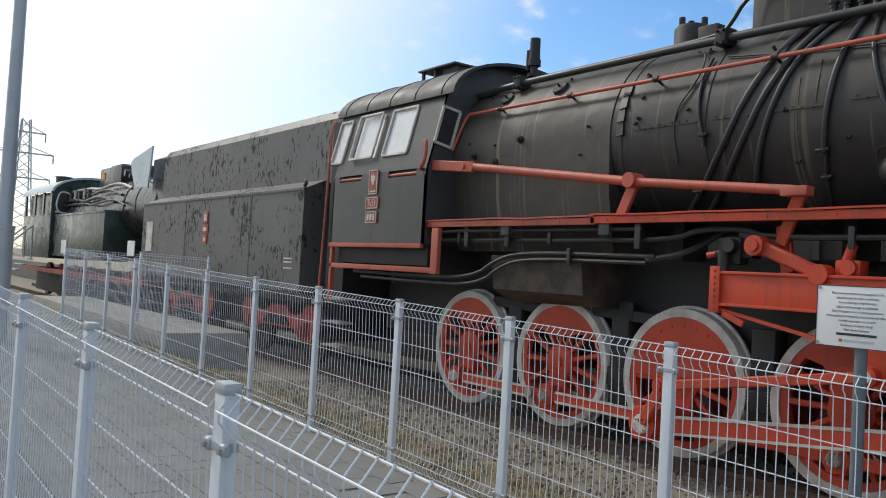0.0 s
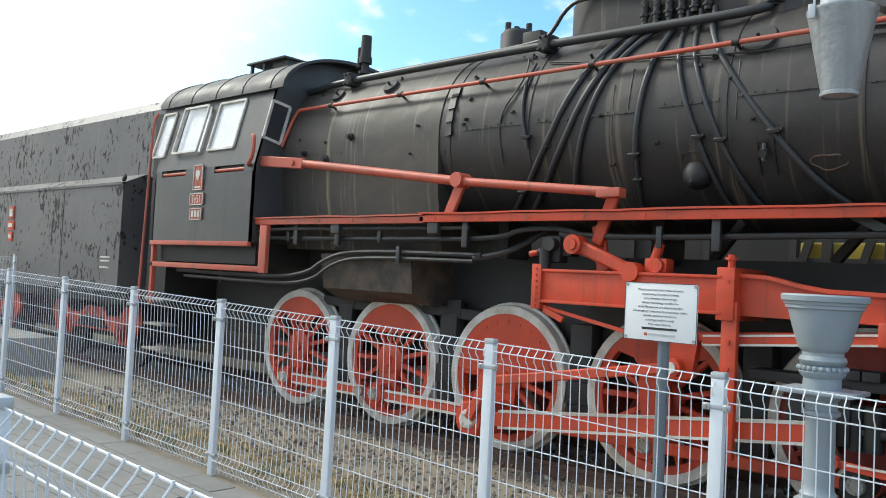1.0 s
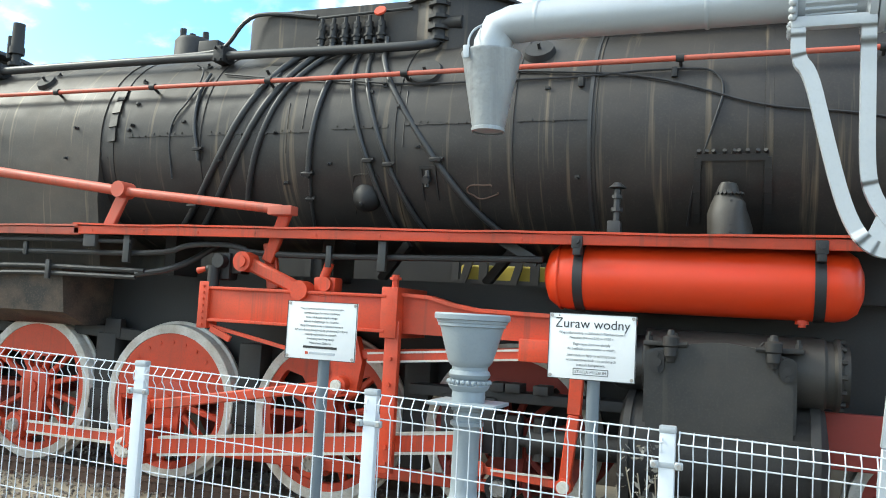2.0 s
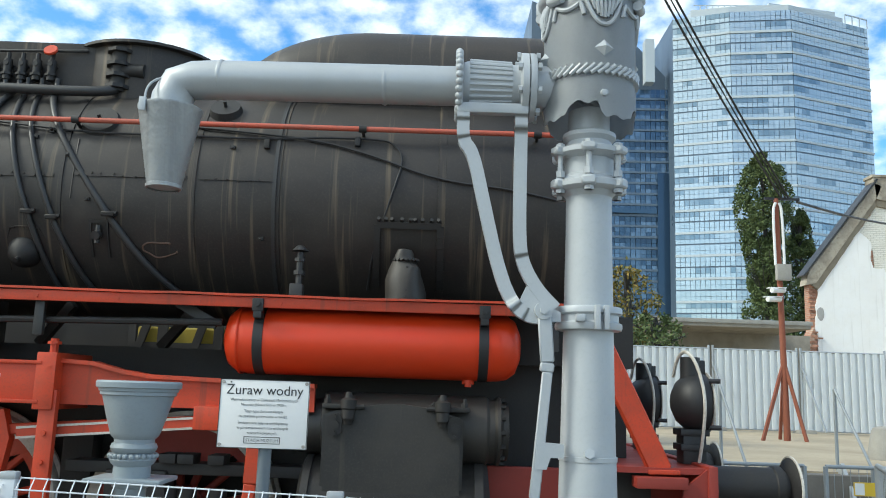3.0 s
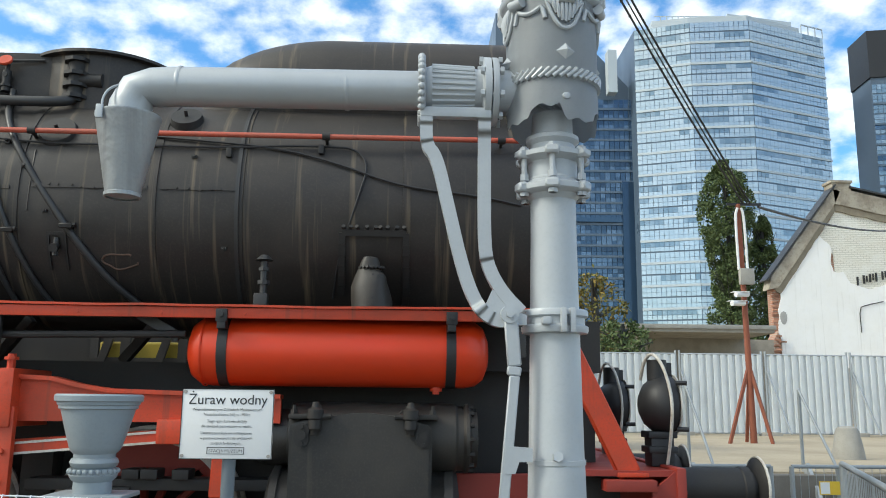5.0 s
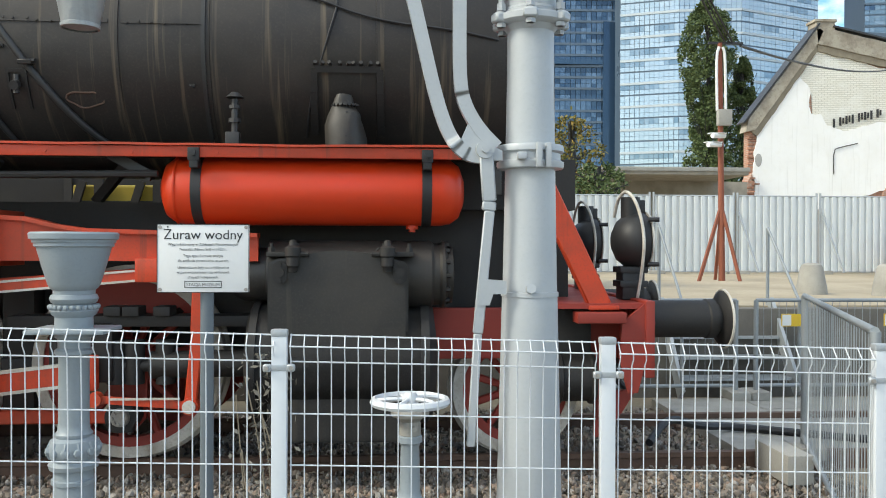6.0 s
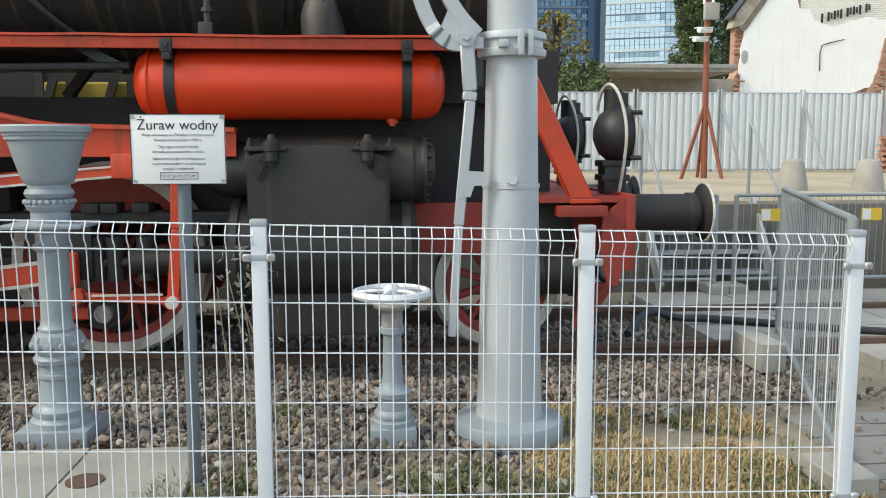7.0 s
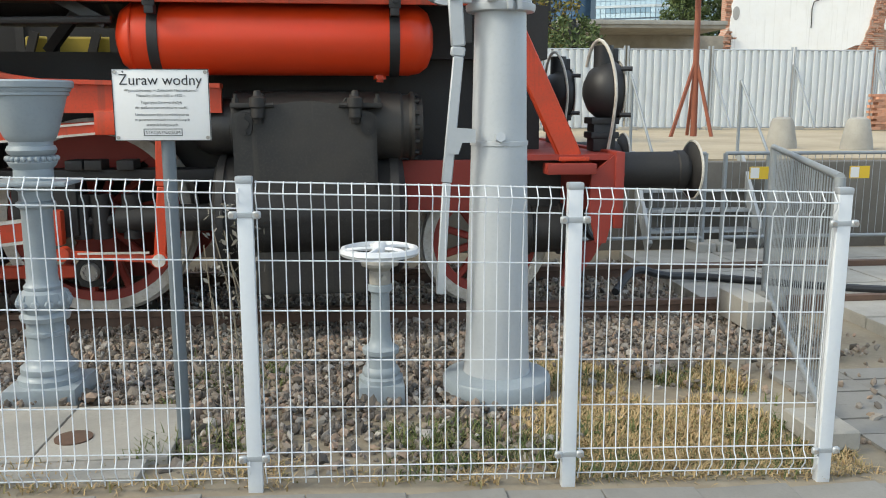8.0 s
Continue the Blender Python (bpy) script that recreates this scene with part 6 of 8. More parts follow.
for k in range(6):
    a = radians(60 * k + 38)
    d = Vector((math.cos(a), math.sin(a), 0))
    c = Vector((CX, CY, 0)) + d * 0.285
    bm = turned_box(B(), Matrix.Translation(c + Vector((0, 0, 4.045))) @ Matrix.Rotation(a, 4, "Z"), 0.07, 0.06, 0.09, 0.012)
    rod(bm, c + Vector((0, 0, 3.97)), c + Vector((0, 0, 4.11)), 0.018, seg=8)
    rod(bm, c + Vector((0, 0, 3.975)) - d.cross(Vector((0, 0, 1))) * 0.045, c + Vector((0, 0, 3.975)) + d.cross(Vector((0, 0, 1))) * 0.045, 0.03, seg=12)
    part("hinge_lug", bm, GREY, dome)
# rope moulding round the head
for k in range(44):
    a, b = 2 * math.pi * k / 44, 2 * math.pi * (k + 1.6) / 44
    p = (CX + 0.268 * math.cos(a), CY + 0.268 * math.sin(a), 3.515)
    q = (CX + 0.272 * math.cos(b), CY + 0.272 * math.sin(b), 3.565)
    part("rope_strand", rod(B(), p, q, 0.0125, seg=7), GREY, head)
# hanging drapery shells and swags on the drum
for k in range(4):
    a0 = radians(-82 + 90 * k)
    bm = B()
    for j in range(9):
        s = (j - 4) / 4
        a = a0 + s * 0.34
        foot = 3.84 + 0.09 * s * s
        hose(bm, [(CX + 0.266 * math.cos(a), CY + 0.266 * math.sin(a), 3.985), (CX + 0.285 * math.cos(a), CY + 0.285 * math.sin(a), (3.985 + foot) / 2), (CX + 0.268 * math.cos(a0 + s * 0.24), CY + 0.268 * math.sin(a0 + s * 0.24), foot)], 0.012, 6, 2)
    rim = [(CX + 0.27 * math.cos(a0 + s * 0.40), CY + 0.27 * math.sin(a0 + s * 0.40), 3.80 + 0.17 * abs(s) ** 2.2) for s in [j / 6 - 1 for j in range(13)]]
    hose(bm, rim, 0.012, 6, 1)
    part("drapery_ornament", bm, GREY, head)
    a1 = a0 + radians(45)
    swag = [(CX + 0.27 * math.cos(a1 + s * 0.36), CY + 0.27 * math.sin(a1 + s * 0.36), 3.90 + 0.06 * s * s - (0.10 if abs(s) > 0.9 else 0)) for s in [j / 5 - 1 for j in range(11)]]
    part("swag_ornament", hose(B(), swag, 0.013, 7, 2), GREY, head)
    am = a0
    c = Vector((CX + 0.262 * math.cos(am), CY + 0.262 * math.sin(am), 3.665))
    out = Vector((math.cos(am), math.sin(am), 0))
    bm = turn_shape(B(), [(0.055, -0.005), (0.0, 0.035)], Matrix.Translation(c) @ out.to_track_quat("Z", "Y").to_matrix().to_4x4(), 4)
    part("pyramid_stud", bm, GREY, head, smooth=False)
    bm = turn_shape(B(), [(0.024, -0.002), (0.02, 0.012), (0, 0.018)], Matrix.Translation(c - Vector((0, 0, 0.27))) @ out.to_track_quat("Z", "Y").to_matrix().to_4x4(), 12)
    part("round_stud", bm, GREY, head)
# horizontal spout
AX = Matrix.Translation((0, CY, 3.505)) @ Matrix.Rotation(radians(90), 4, "Y")
bm = turn_shape(B(), [(0.135, CX - 0.20), (0.135, 0.885), (0.20, 0.88), (0.205, 0.87), (0.205, 0.845), (0.19, 0.842)], AX, 40)
neck = part("neck", bm, GREY, crane)
bm = turn_shape(B(), [(0.19, 0.838), (0.205, 0.836), (0.205, 0.80), (0.19, 0.795), (0.135, 0.79), (0.135, 0.76), (0.14, 0.74), (0.15, 0.50), (0.14, 0.47), (0.19, 0.465), (0.20, 0.46), (0.20, 0.445), (0.19, 0.44)], AX, 40)
sleeve = part("sleeve", bm, GREY, crane)
for k in range(26):
    a = 2 * math.pi * k / 26
    p = Vector((0.745, CY + 0.142 * math.cos(a), 3.505 + 0.142 * math.sin(a)))
    q = Vector((0.505, CY + 0.152 * math.cos(a), 3.505 + 0.152 * math.sin(a)))
    part("flute", rod(B(), p, q, 0.011, seg=6), GREY, sleeve)
for k in range(30):
    a = 2 * math.pi * k / 30
    bm = B()
    bmesh.ops.create_uvsphere(bm, u_segments=8, v_segments=6, radius=0.022, matrix=Matrix.Translation((0.445, CY + 0.20 * math.cos(a), 3.505 + 0.20 * math.sin(a))))
    part("bead", bm, GREY, sleeve)
for k in range(8):
    a = 2 * math.pi * (k + 0.5) / 8
    bm = rod(B(), (0.90, CY + 0.185 * math.cos(a), 3.505 + 0.185 * math.sin(a)), (0.775, CY + 0.185 * math.cos(a), 3.505 + 0.185 * math.sin(a)), 0.014, seg=6)
    nut(bm, (0.885, CY + 0.185 * math.cos(a), 3.505 + 0.185 * math.sin(a)), (1, 0, 0), 0.025, 0.02)
    nut(bm, (0.775, CY + 0.185 * math.cos(a), 3.505 + 0.185 * math.sin(a)), (1, 0, 0), 0.025, 0.02)
    part("flange_bolt", bm, GREY, neck)
bm = hose(B(), [(0.44, CY, 3.505), (-0.9, CY, 3.495), (-1.06, CY, 3.49), (-1.18, CY, 3.46), (-1.20, CY, 3.35), (-1.205, CY, 3.23)], 0.118, 28, 2)
spout = part("spout_pipe", bm, ZINC, crane, "silver-grey spout pipe with a downturned end")
for x in (-0.92, 0.02):
    bm = turn_shape(B(), [(0.118, x - 0.012), (0.122, x), (0.118, x + 0.012)], Matrix.Translation((0, CY, 3.497)) @ Matrix.Rotation(radians(90), 4, "Y"), 28)
    part("weld_seam", bm, ZINC, spout)
# forked support bracket: two smooth arms that meet at the collar
def strip(pts, width, y0, y1):
    """A flat bent bar in the x-z plane along softened points."""
    p = [Vector((x, z)) for x, z in pts]
    for _ in range(3):
        out = [p[0]]
        for a, b in zip(p, p[1:]):
            out += [a.lerp(b, 0.25), a.lerp(b, 0.75)]
        p = out + [p[-1]]
    left, right = [], []
    for i, c in enumerate(p):
        t = (p[min(i + 1, len(p) - 1)] - p[max(i - 1, 0)]).normalized()
        n = Vector((-t.y, t.x)) * width / 2
        left.append(tuple(c + n))
        right.append(tuple(c - n))
    bm = B()
    for k in range(len(p) - 1):
        slab(bm, [left[k], left[k + 1], right[k + 1], right[k]], "y", y0, y1)
    bmesh.ops.remove_doubles(bm, verts=bm.verts, dist=0.0005)
    return bm


FR0, FR1 = CY - 0.125, CY - 0.07
for pts in ([(0.475, 3.25), (0.475, 3.06), (0.535, 3.0), (0.60, 2.72), (0.685, 2.36), (0.76, 2.17), (0.86, 2.085), (0.97, 2.10)],
            [(0.80, 3.25), (0.80, 2.9), (0.80, 2.52), (0.82, 2.38), (0.90, 2.24), (1.00, 2.14)]):
    part("bracket_arm", strip(pts, 0.07, FR0, FR1), GREY, crane)
bm = box(B(), 0.438, 0.838, FR0 - 0.004, FR1 + 0.004, 3.225, 3.285, 0.01)
for x in (0.455, 0.82):
    box(bm, x - 0.014, x + 0.014, FR0 + 0.003, FR1 - 0.003, 3.24, 3.33, 0.004)
part("bracket_top", bm, GREY, crane)
bm = slab(B(), [(0.80, 2.16), (0.845, 2.26), (0.9, 2.22), (0.99, 2.14), (1.03, 2.12), (1.03, 2.07), (0.9, 2.07)], "y", FR0 + 0.004, FR1 - 0.004)
rod(bm, (0.935, CY - 0.07, 2.125), (0.935, CY - 0.155, 2.125), 0.052, 0.048, 20)
rod(bm, (0.935, CY - 0.155, 2.125), (0.935, CY - 0.175, 2.125), 0.022, seg=6)
part("bracket_foot", bm, GREY, crane)
# hinged chain-bar hanging from the bracket
bm = B()
for a, b in (((0.94, 2.12), (0.96, 1.85)), ((0.96, 1.85), (0.955, 1.80))):
    bar(bm, (a[0], CY - 0.13, a[1]), (b[0], CY - 0.13, b[1]), 0.03, 0.075, (1, 0, 0), 0.008)
bar(bm, (0.96, CY - 0.13, 1.80), (0.90, CY - 0.13, 1.15), 0.03, 0.055, (1, 0, 0), 0.006)
bar(bm, (0.90, CY - 0.13, 1.15), (0.865, CY - 0.13, 0.55), 0.03, 0.045, (1, 0, 0), 0.006)
slab(bm, [(0.91, 1.44), (1.05, 1.43), (1.05, 1.36), (0.98, 1.36), (0.96, 1.30), (0.90, 1.30)], "y", CY - 0.15, CY - 0.12)
part("pull_bar", bm, GREY, crane, "jointed flat pull bar")

# the swivelling head sits low on its gland
OLD = (2.78, 2.86, 2.91, 3.05, 3.10, 3.26, 3.505, 3.54, 4.04, 4.475)
SET = (2.74, 2.79, 2.835, 3.04, 3.07, 3.19, 3.415, 3.45, 3.945, 4.455)
for ob in crane.children_recursive:
    if not ob.name.startswith(("bracket", "pull", "base", "collar")):
        for v in ob.data.vertices:
            v.co.z = float(np.interp(v.co.z, (-1.0, *OLD), (-1.0, *SET)))

# bucket on the spout
BX = -1.203
BZ = -0.03
bucket = thing("bucket", (BX, CY, 2.72), "dented galvanised bucket hung on the crane's spout", "bucket")
prof = [(0.0, 2.795), (0.088, 2.795), (0.093, 2.805), (0.175, 3.235), (0.181, 3.245), (0.181, 3.255), (0.170, 3.25), (0.086, 2.82), (0.0, 2.815)]
bm = turn_shape(B(), prof, Matrix.Translation((BX, CY, 0)), 36)
for v in bm.verts:
    if 2.8 < v.co.z < 3.2:
        v.co.x += 0.012 * noise.noise(v.co * 7)
pail = part("pail", bm, DENTED, bucket)
bmesh_ring = turn_shape(B(), [(0.088, 2.785), (0.098, 2.787), (0.10, 2.805), (0.092, 2.81)], Matrix.Translation((BX, CY, 0)), 36)
part("foot_ring", bmesh_ring, DENTED, pail)
bm = hose(B(), [(BX - 0.10, CY - 0.15, 3.22), (BX - 0.10, CY - 0.13, 3.36), (BX - 0.02, CY - 0.04, 3.44), (BX + 0.05, CY + 0.04, 3.44), (BX + 0.08, CY + 0.15, 3.22)], 0.007, 6, 3)
part("handle", bm, ZINC, bucket)
part("ear", box(B(), BX - 0.125, BX - 0.085, CY - 0.165, CY - 0.15, 3.19, 3.27, 0.006), ZINC, bucket)

for ob in bucket.children_recursive:
    for v in ob.data.vertices:
        v.co.z += BZ

# funnel pillar
FX, FY = -1.29, 1.38
pillar = thing("funnel_pillar", (FX, FY, -0.03), "blue-grey cast-iron drain pillar with a wide funnel top on a slab", "drain pillar")
m = Matrix.Translation((FX, FY, 0))
bm = turn_shape(B(), [(0.0, -0.06), (0.165, -0.06), (0.165, 0.075), (0.15, 0.085), (0.145, 0.10), (0.15, 0.11), (0.148, 0.135), (0.125, 0.15), (0.115, 0.17), (0.105, 0.25), (0.103, 0.31), (0.116, 0.315), (0.116, 0.335), (0.103, 0.34), (0.10, 0.39)], m, 32)
part("foot", bm, GREYBLUE, pillar)
part("base_plate", box(B(), FX - 0.19, FX + 0.19, FY - 0.19, FY + 0.19, -0.08, 0.045, 0.01), GREYBLUE, pillar)
bm = turn_shape(B(), [(0.10, 0.39), (0.125, 0.395), (0.132, 0.42), (0.118, 0.435), (0.112, 0.44), (0.127, 0.47), (0.132, 0.51), (0.12, 0.55), (0.095, 0.565), (0.098, 0.575), (0.098, 0.585), (0.084, 0.60), (0.08, 0.64), (0.079, 1.00), (0.085, 1.01), (0.10, 1.02), (0.10, 1.04), (0.084, 1.05), (0.084, 1.10), (0.098, 1.11), (0.098, 1.13)], m, 32)
shaft = part("shaft", bm, GREYBLUE, pillar)
for k in range(12):
    a = 2 * math.pi * k / 12
    d = Vector((math.cos(a), math.sin(a), 0))
    bm = turn_shape(B(), [(0.0, 0), (0.026, 0.004), (0.02, 0.018), (0, 0.024)], Matrix.Translation(Vector((FX, FY, 0.495)) + d * 0.124) @ d.to_track_quat("Z", "Y").to_matrix().to_4x4(), 8)
    hose(bm, [Vector((FX, FY, 0.545)) + d * 0.118, Vector((FX, FY, 0.50)) + d * 0.142, Vector((FX, FY, 0.455)) + d * 0.122], 0.008, 5, 1)
    part("leaf_ornament", bm, GREYBLUE, shaft)
bm = turn_shape(B(), [(0.098, 1.13), (0.10, 1.19), (0.098, 1.22), (0.115, 1.235), (0.125, 1.255), (0.115, 1.28), (0.102, 1.29), (0.118, 1.30), (0.126, 1.32), (0.118, 1.34), (0.108, 1.345), (0.108, 1.365), (0.125, 1.38), (0.135, 1.40), (0.165, 1.50), (0.192, 1.60), (0.205, 1.605), (0.205, 1.622), (0.212, 1.625), (0.216, 1.64), (0.228, 1.645), (0.231, 1.672), (0.222, 1.682), (0.208, 1.678), (0.15, 1.45), (0.0, 1.40)], m, 40)
funnel = part("funnel", bm, GREYBLUE, pillar, "wide moulded funnel")
for k in range(24):
    a = 2 * math.pi * k / 24
    bm = B()
    bmesh.ops.create_uvsphere(bm, u_segments=7, v_segments=5, radius=0.015, matrix=Matrix.Translation((FX + 0.122 * math.cos(a), FY + 0.122 * math.sin(a), 1.275)))
    part("bead", bm, GREYBLUE, funnel)
bm = box(B(), FX - 0.21, FX + 0.21, FY - 0.16, FY + 0.16, 1.135, 1.16, 0.01)
part("collar_plate", bm, GREYBLUE, pillar)

# valve stand with a spoked handwheel
VX, VY = 0.545, 1.18
stand = thing("valve_stand", (VX, VY, -0.03), "grey cast valve pedestal topped by a white handwheel among the stones", "valve")
m = Matrix.Translation((VX, VY, 0))
bm = box(B(), VX - 0.125, VX + 0.125, VY - 0.125, VY + 0.125, -0.09, 0.05, 0.01)
turn_shape(bm, [(0.118, 0.04), (0.118, 0.075), (0.10, 0.085), (0.105, 0.10), (0.10, 0.12), (0.085, 0.135), (0.08, 0.20), (0.10, 0.21), (0.102, 0.235), (0.085, 0.245), (0.066, 0.26), (0.056, 0.30), (0.05, 0.54), (0.058, 0.555), (0.066, 0.56), (0.066, 0.59), (0.05, 0.60)], m, 32)
part("pedestal", bm, GREYBLUE, stand)
bm = turn_shape(B(), [(0.05, 0.59), (0.058, 0.60), (0.058, 0.66), (0.054, 0.67), (0.07, 0.69), (0.10, 0.70), (0.105, 0.715), (0.098, 0.73), (0.04, 0.735), (0.03, 0.79)], m, 28)
rod(bm, (VX + 0.02, VY - 0.06, 0.64), (VX + 0.02, VY - 0.08, 0.64), 0.015, seg=10)
part("neck", bm, CONCRETE, stand, "cream weathered neck")
bm = turn_shape(B(), [(0.19, 0.755), (0.208, 0.758), (0.218, 0.775), (0.208, 0.795), (0.19, 0.80), (0.178, 0.778), (0.19, 0.755)], m, 40)
turn_shape(bm, [(0.0, 0.75), (0.045, 0.75), (0.045, 0.80), (0.03, 0.825), (0.0, 0.83)], m, 20)
for k in range(5):
    a = 2 * math.pi * k / 5 + 0.5
    hose(bm, [(VX + 0.03 * math.cos(a), VY + 0.03 * math.sin(a), 0.79), (VX + 0.11 * math.cos(a + 0.2), VY + 0.11 * math.sin(a + 0.2), 0.79), (VX + 0.19 * math.cos(a), VY + 0.19 * math.sin(a), 0.778)], 0.013, 6, 2)
part("handwheel", bm, FENCE, stand, "pale grey spoked handwheel")

# concrete slab with a rusty cover, beside the funnel pillar
slab_thing = thing("drain_slab", (-1.4, 0.6, -0.02), "pale concrete slabs with a rusty round cover behind the fence", "slab")
for x0, x1, y0, y1 in ((-2.75, -2.2, 0.30, 1.0), (-2.19, -1.62, 0.30, 1.0), (-1.61, -1.02, 0.30, 1.0), (-1.01, -0.42, 0.30, 0.98), (-2.75, -1.4, 0.10, 0.29), (-1.39, -0.5, 0.10, 0.29)):
    part("slab", box(B(), x0, x1, y0, y1, -0.12, 0.025, 0.008), CONCRETE, slab_thing)
part("cover", rod(B(), (-0.90, 0.55, 0.02), (-0.90, 0.55, 0.032), 0.085, seg=28), RUST, slab_thing, "rusty round cover")

# ---- information signs ----
def sign(x0, x1, z0, z1, y, label):
    ob = thing("information_sign", ((x0 + x1) / 2, y, 0), label, "sign", "information signs")
    cx = (x0 + x1) / 2
    part("post", rod(B(), (cx + 0.01, y + 0.035, -0.15), (cx + 0.01, y + 0.035, z1 - 0.08), 0.03, seg=18), POSTGREY, ob, "dark grey tubular post")
    plate = part("plate", box(B(), x0, x1, y - 0.004, y + 0.004, z0, z1, 0.002), SIGN, ob, "white printed plate with a thin rim")
    bm = B()
    for a, b, c, d in ((x0, x1, z0, z0 + 0.003), (x0, x1, z1 - 0.003, z1), (x0, x0 + 0.003, z0, z1), (x1 - 0.003, x1, z0, z1)):
        box(bm, a, b, y - 0.006, y - 0.0035, c, d)
    part("rim", bm, INK, plate, smooth=False)
    for sx in (x0 + 0.014, x1 - 0.014):
        for sz in (z0 + 0.014, z1 - 0.014):
            bm = rod(B(), (sx, y - 0.004, sz), (sx, y - 0.009, sz), 0.008, seg=12)
            part("screw", bm, STEEL, plate)
    return plate


sb = sign(-0.608, -0.200, 1.400, 1.708, 0.5, "white sign with black Polish text on a grey post")
cx, y = -0.404, 0.495
words("Żuraw wodny", 0.062, (cx, y, 1.640), sb)
for k, (text, z) in enumerate((("Wyprodukowany w Zakładach Mechanicznych", 1.611), ("Neusaltz (Nowa Sól) w 1920 r.", 1.589), ("Tego typu żurawie służyły", 1.560), ("do zasilania parowozów w wodę.", 1.538), ("Umieszczane były na międzytorzu", 1.508), ("w parowozowniach i na większych", 1.486), ("stacjach kolejowych.", 1.464))):
    words(text, 0.0178, (cx, y, z), sb, width=0.93)
words("STACJA MUZEUM", 0.019, (cx, y, 1.430), sb)
bm = B()
for a, b, c, d in ((cx - 0.082, cx + 0.082, 1.422, 1.4245), (cx - 0.082, cx + 0.082, 1.450, 1.4525), (cx - 0.082, cx - 0.0795, 1.422, 1.4525), (cx + 0.0795, cx + 0.082, 1.422, 1.4525)):
    box(bm, a, b, y - 0.001, y + 0.002, c, d)
part("printed_frame", bm, INK, sb, smooth=False)
sa = sign(-2.036, -1.622, 1.393, 1.698, 0.5, "white sign with small black Polish text on a grey post")
cx = -1.829
for k, text in enumerate(("Prace konserwatorsko-restauratorskie", "zabytkowego żurawia wodnego", "oraz relokacja zabytkowego", "taboru kolejowego ze zbiorów", "Stacji Muzeum wraz z dostosowaniem", "infrastruktury kolejowej do prezentacji taboru", "zostały wykonane w ramach", "inwestycji budowy stacji", "Warszawa Główna")):
    words(text, 0.0175, (cx, y, 1.655 - 0.0225 * k), sa, width=0.95)
bm = box(B(), cx - 0.10, cx + 0.10, y - 0.001, y + 0.002, 1.452, 1.464)
part("printed_line", bm, INK, sa, smooth=False)
bm = box(B(), cx - 0.085, cx - 0.068, y - 0.001, y + 0.002, 1.420, 1.434)
part("printed_mark", bm, RED, sa, smooth=False)
bm = box(B(), cx - 0.06, cx + 0.09, y - 0.001, y + 0.002, 1.421, 1.433)
part("printed_line", bm, GREY, sa, smooth=False)
words("Ty51", 0.15, (-9.70, 2.476, 2.51), TY_PLATE, WHITE, width=0.75)

TAG = paint("yellow_tag", (0.70, 0.46, 0.03), (0.6, 0.4, 0.05), 0.5)


# ---- behind the track: barriers, steps, bollards, hoarding ----
def barrier(a, b, z, top, label, tag=()):
    """A steel tube barrier with close upright bars, from a to b on the ground at z."""
    a, b = Vector((*a, z)), Vector((*b, z))
    ob = thing("steel_barrier", a, label, "barrier", "steel barriers by the crossing")
    u = Vector((0, 0, 1))
    n = int((b - a).length / 0.085)
    for h in (0.15, top):
        part("rail", rod(B(), a + u * h, b + u * h, 0.021, seg=10), ZINC_DULL, ob)
    for p in (a, b):
        part("end_post", rod(B(), p + u * 0.0, p + u * top, 0.026, seg=10), ZINC_DULL, ob)
        part("foot", turned_box(B(), Matrix.Translation(p + u * 0.05), 0.22, 0.34, 0.1, 0.01), CONCRETE, ob, "concrete foot block")
    d = (b - a) / n
    for k in range(1, n):
        p = a + d * k
        part("bar", rod(B(), p + u * 0.15, p + u * top, 0.0035, seg=5), ZINC_DULL, ob)
    for at in tag:
        c = a.lerp(b, at) + u * (top - 0.22)
        t = part("tag", turned_box(B(), Matrix.Translation(c + Vector((0, -0.03, 0))), 0.24, 0.008, 0.14), TAG, ob, "yellow and white tag", smooth=False)
        part("tag_mark", turned_box(B(), Matrix.Translation(c + Vector((-0.06, -0.036, 0))), 0.10, 0.004, 0.12), SIGN, t, smooth=False)
    return ob


barrier((2.70, 0.45), (3.80, 3.25), -0.08, 1.30, "tall galvanised steel site fence panel standing beside the end post")
for k, x in enumerate((2.1, 4.53, 6.96, 9.39)):
    barrier((x, 5.75), (x + 2.2, 5.75), -0.08, 1.10, "galvanised crowd barrier across the end of the track", tag=((), (0.18, 0.72), (0.4,), ())[k])

stair = thing("steel_stair", (4.4, 5.9, -0.1), "short galvanised steel stair up to the terrace", "stairs")
for k in range(4):
    z = 0.12 + 0.22 * k
    bm = B()
    for j in range(9):
        box(bm, 3.75, 5.05, 5.95 + 0.16 * k + 0.03 * j, 5.965 + 0.16 * k + 0.03 * j, z - 0.03, z)
    part("tread", bm, ZINC, stair, smooth=False)
for x in (3.72, 5.08):
    bm = bar(B(), (x, 5.85, -0.05), (x, 6.6, 0.95), 0.04, 0.18)
    part("stringer", bm, ZINC, stair)
    bm = rod(B(), (x, 5.85, 0.0), (x, 5.85, 1.0), 0.02)
    rod(bm, (x, 6.65, 0.8), (x, 6.65, 1.85), 0.02)
    rod(bm, (x, 5.85, 1.0), (x, 6.65, 1.85), 0.016)
    part("hand_rail", bm, ZINC_DULL, stair)

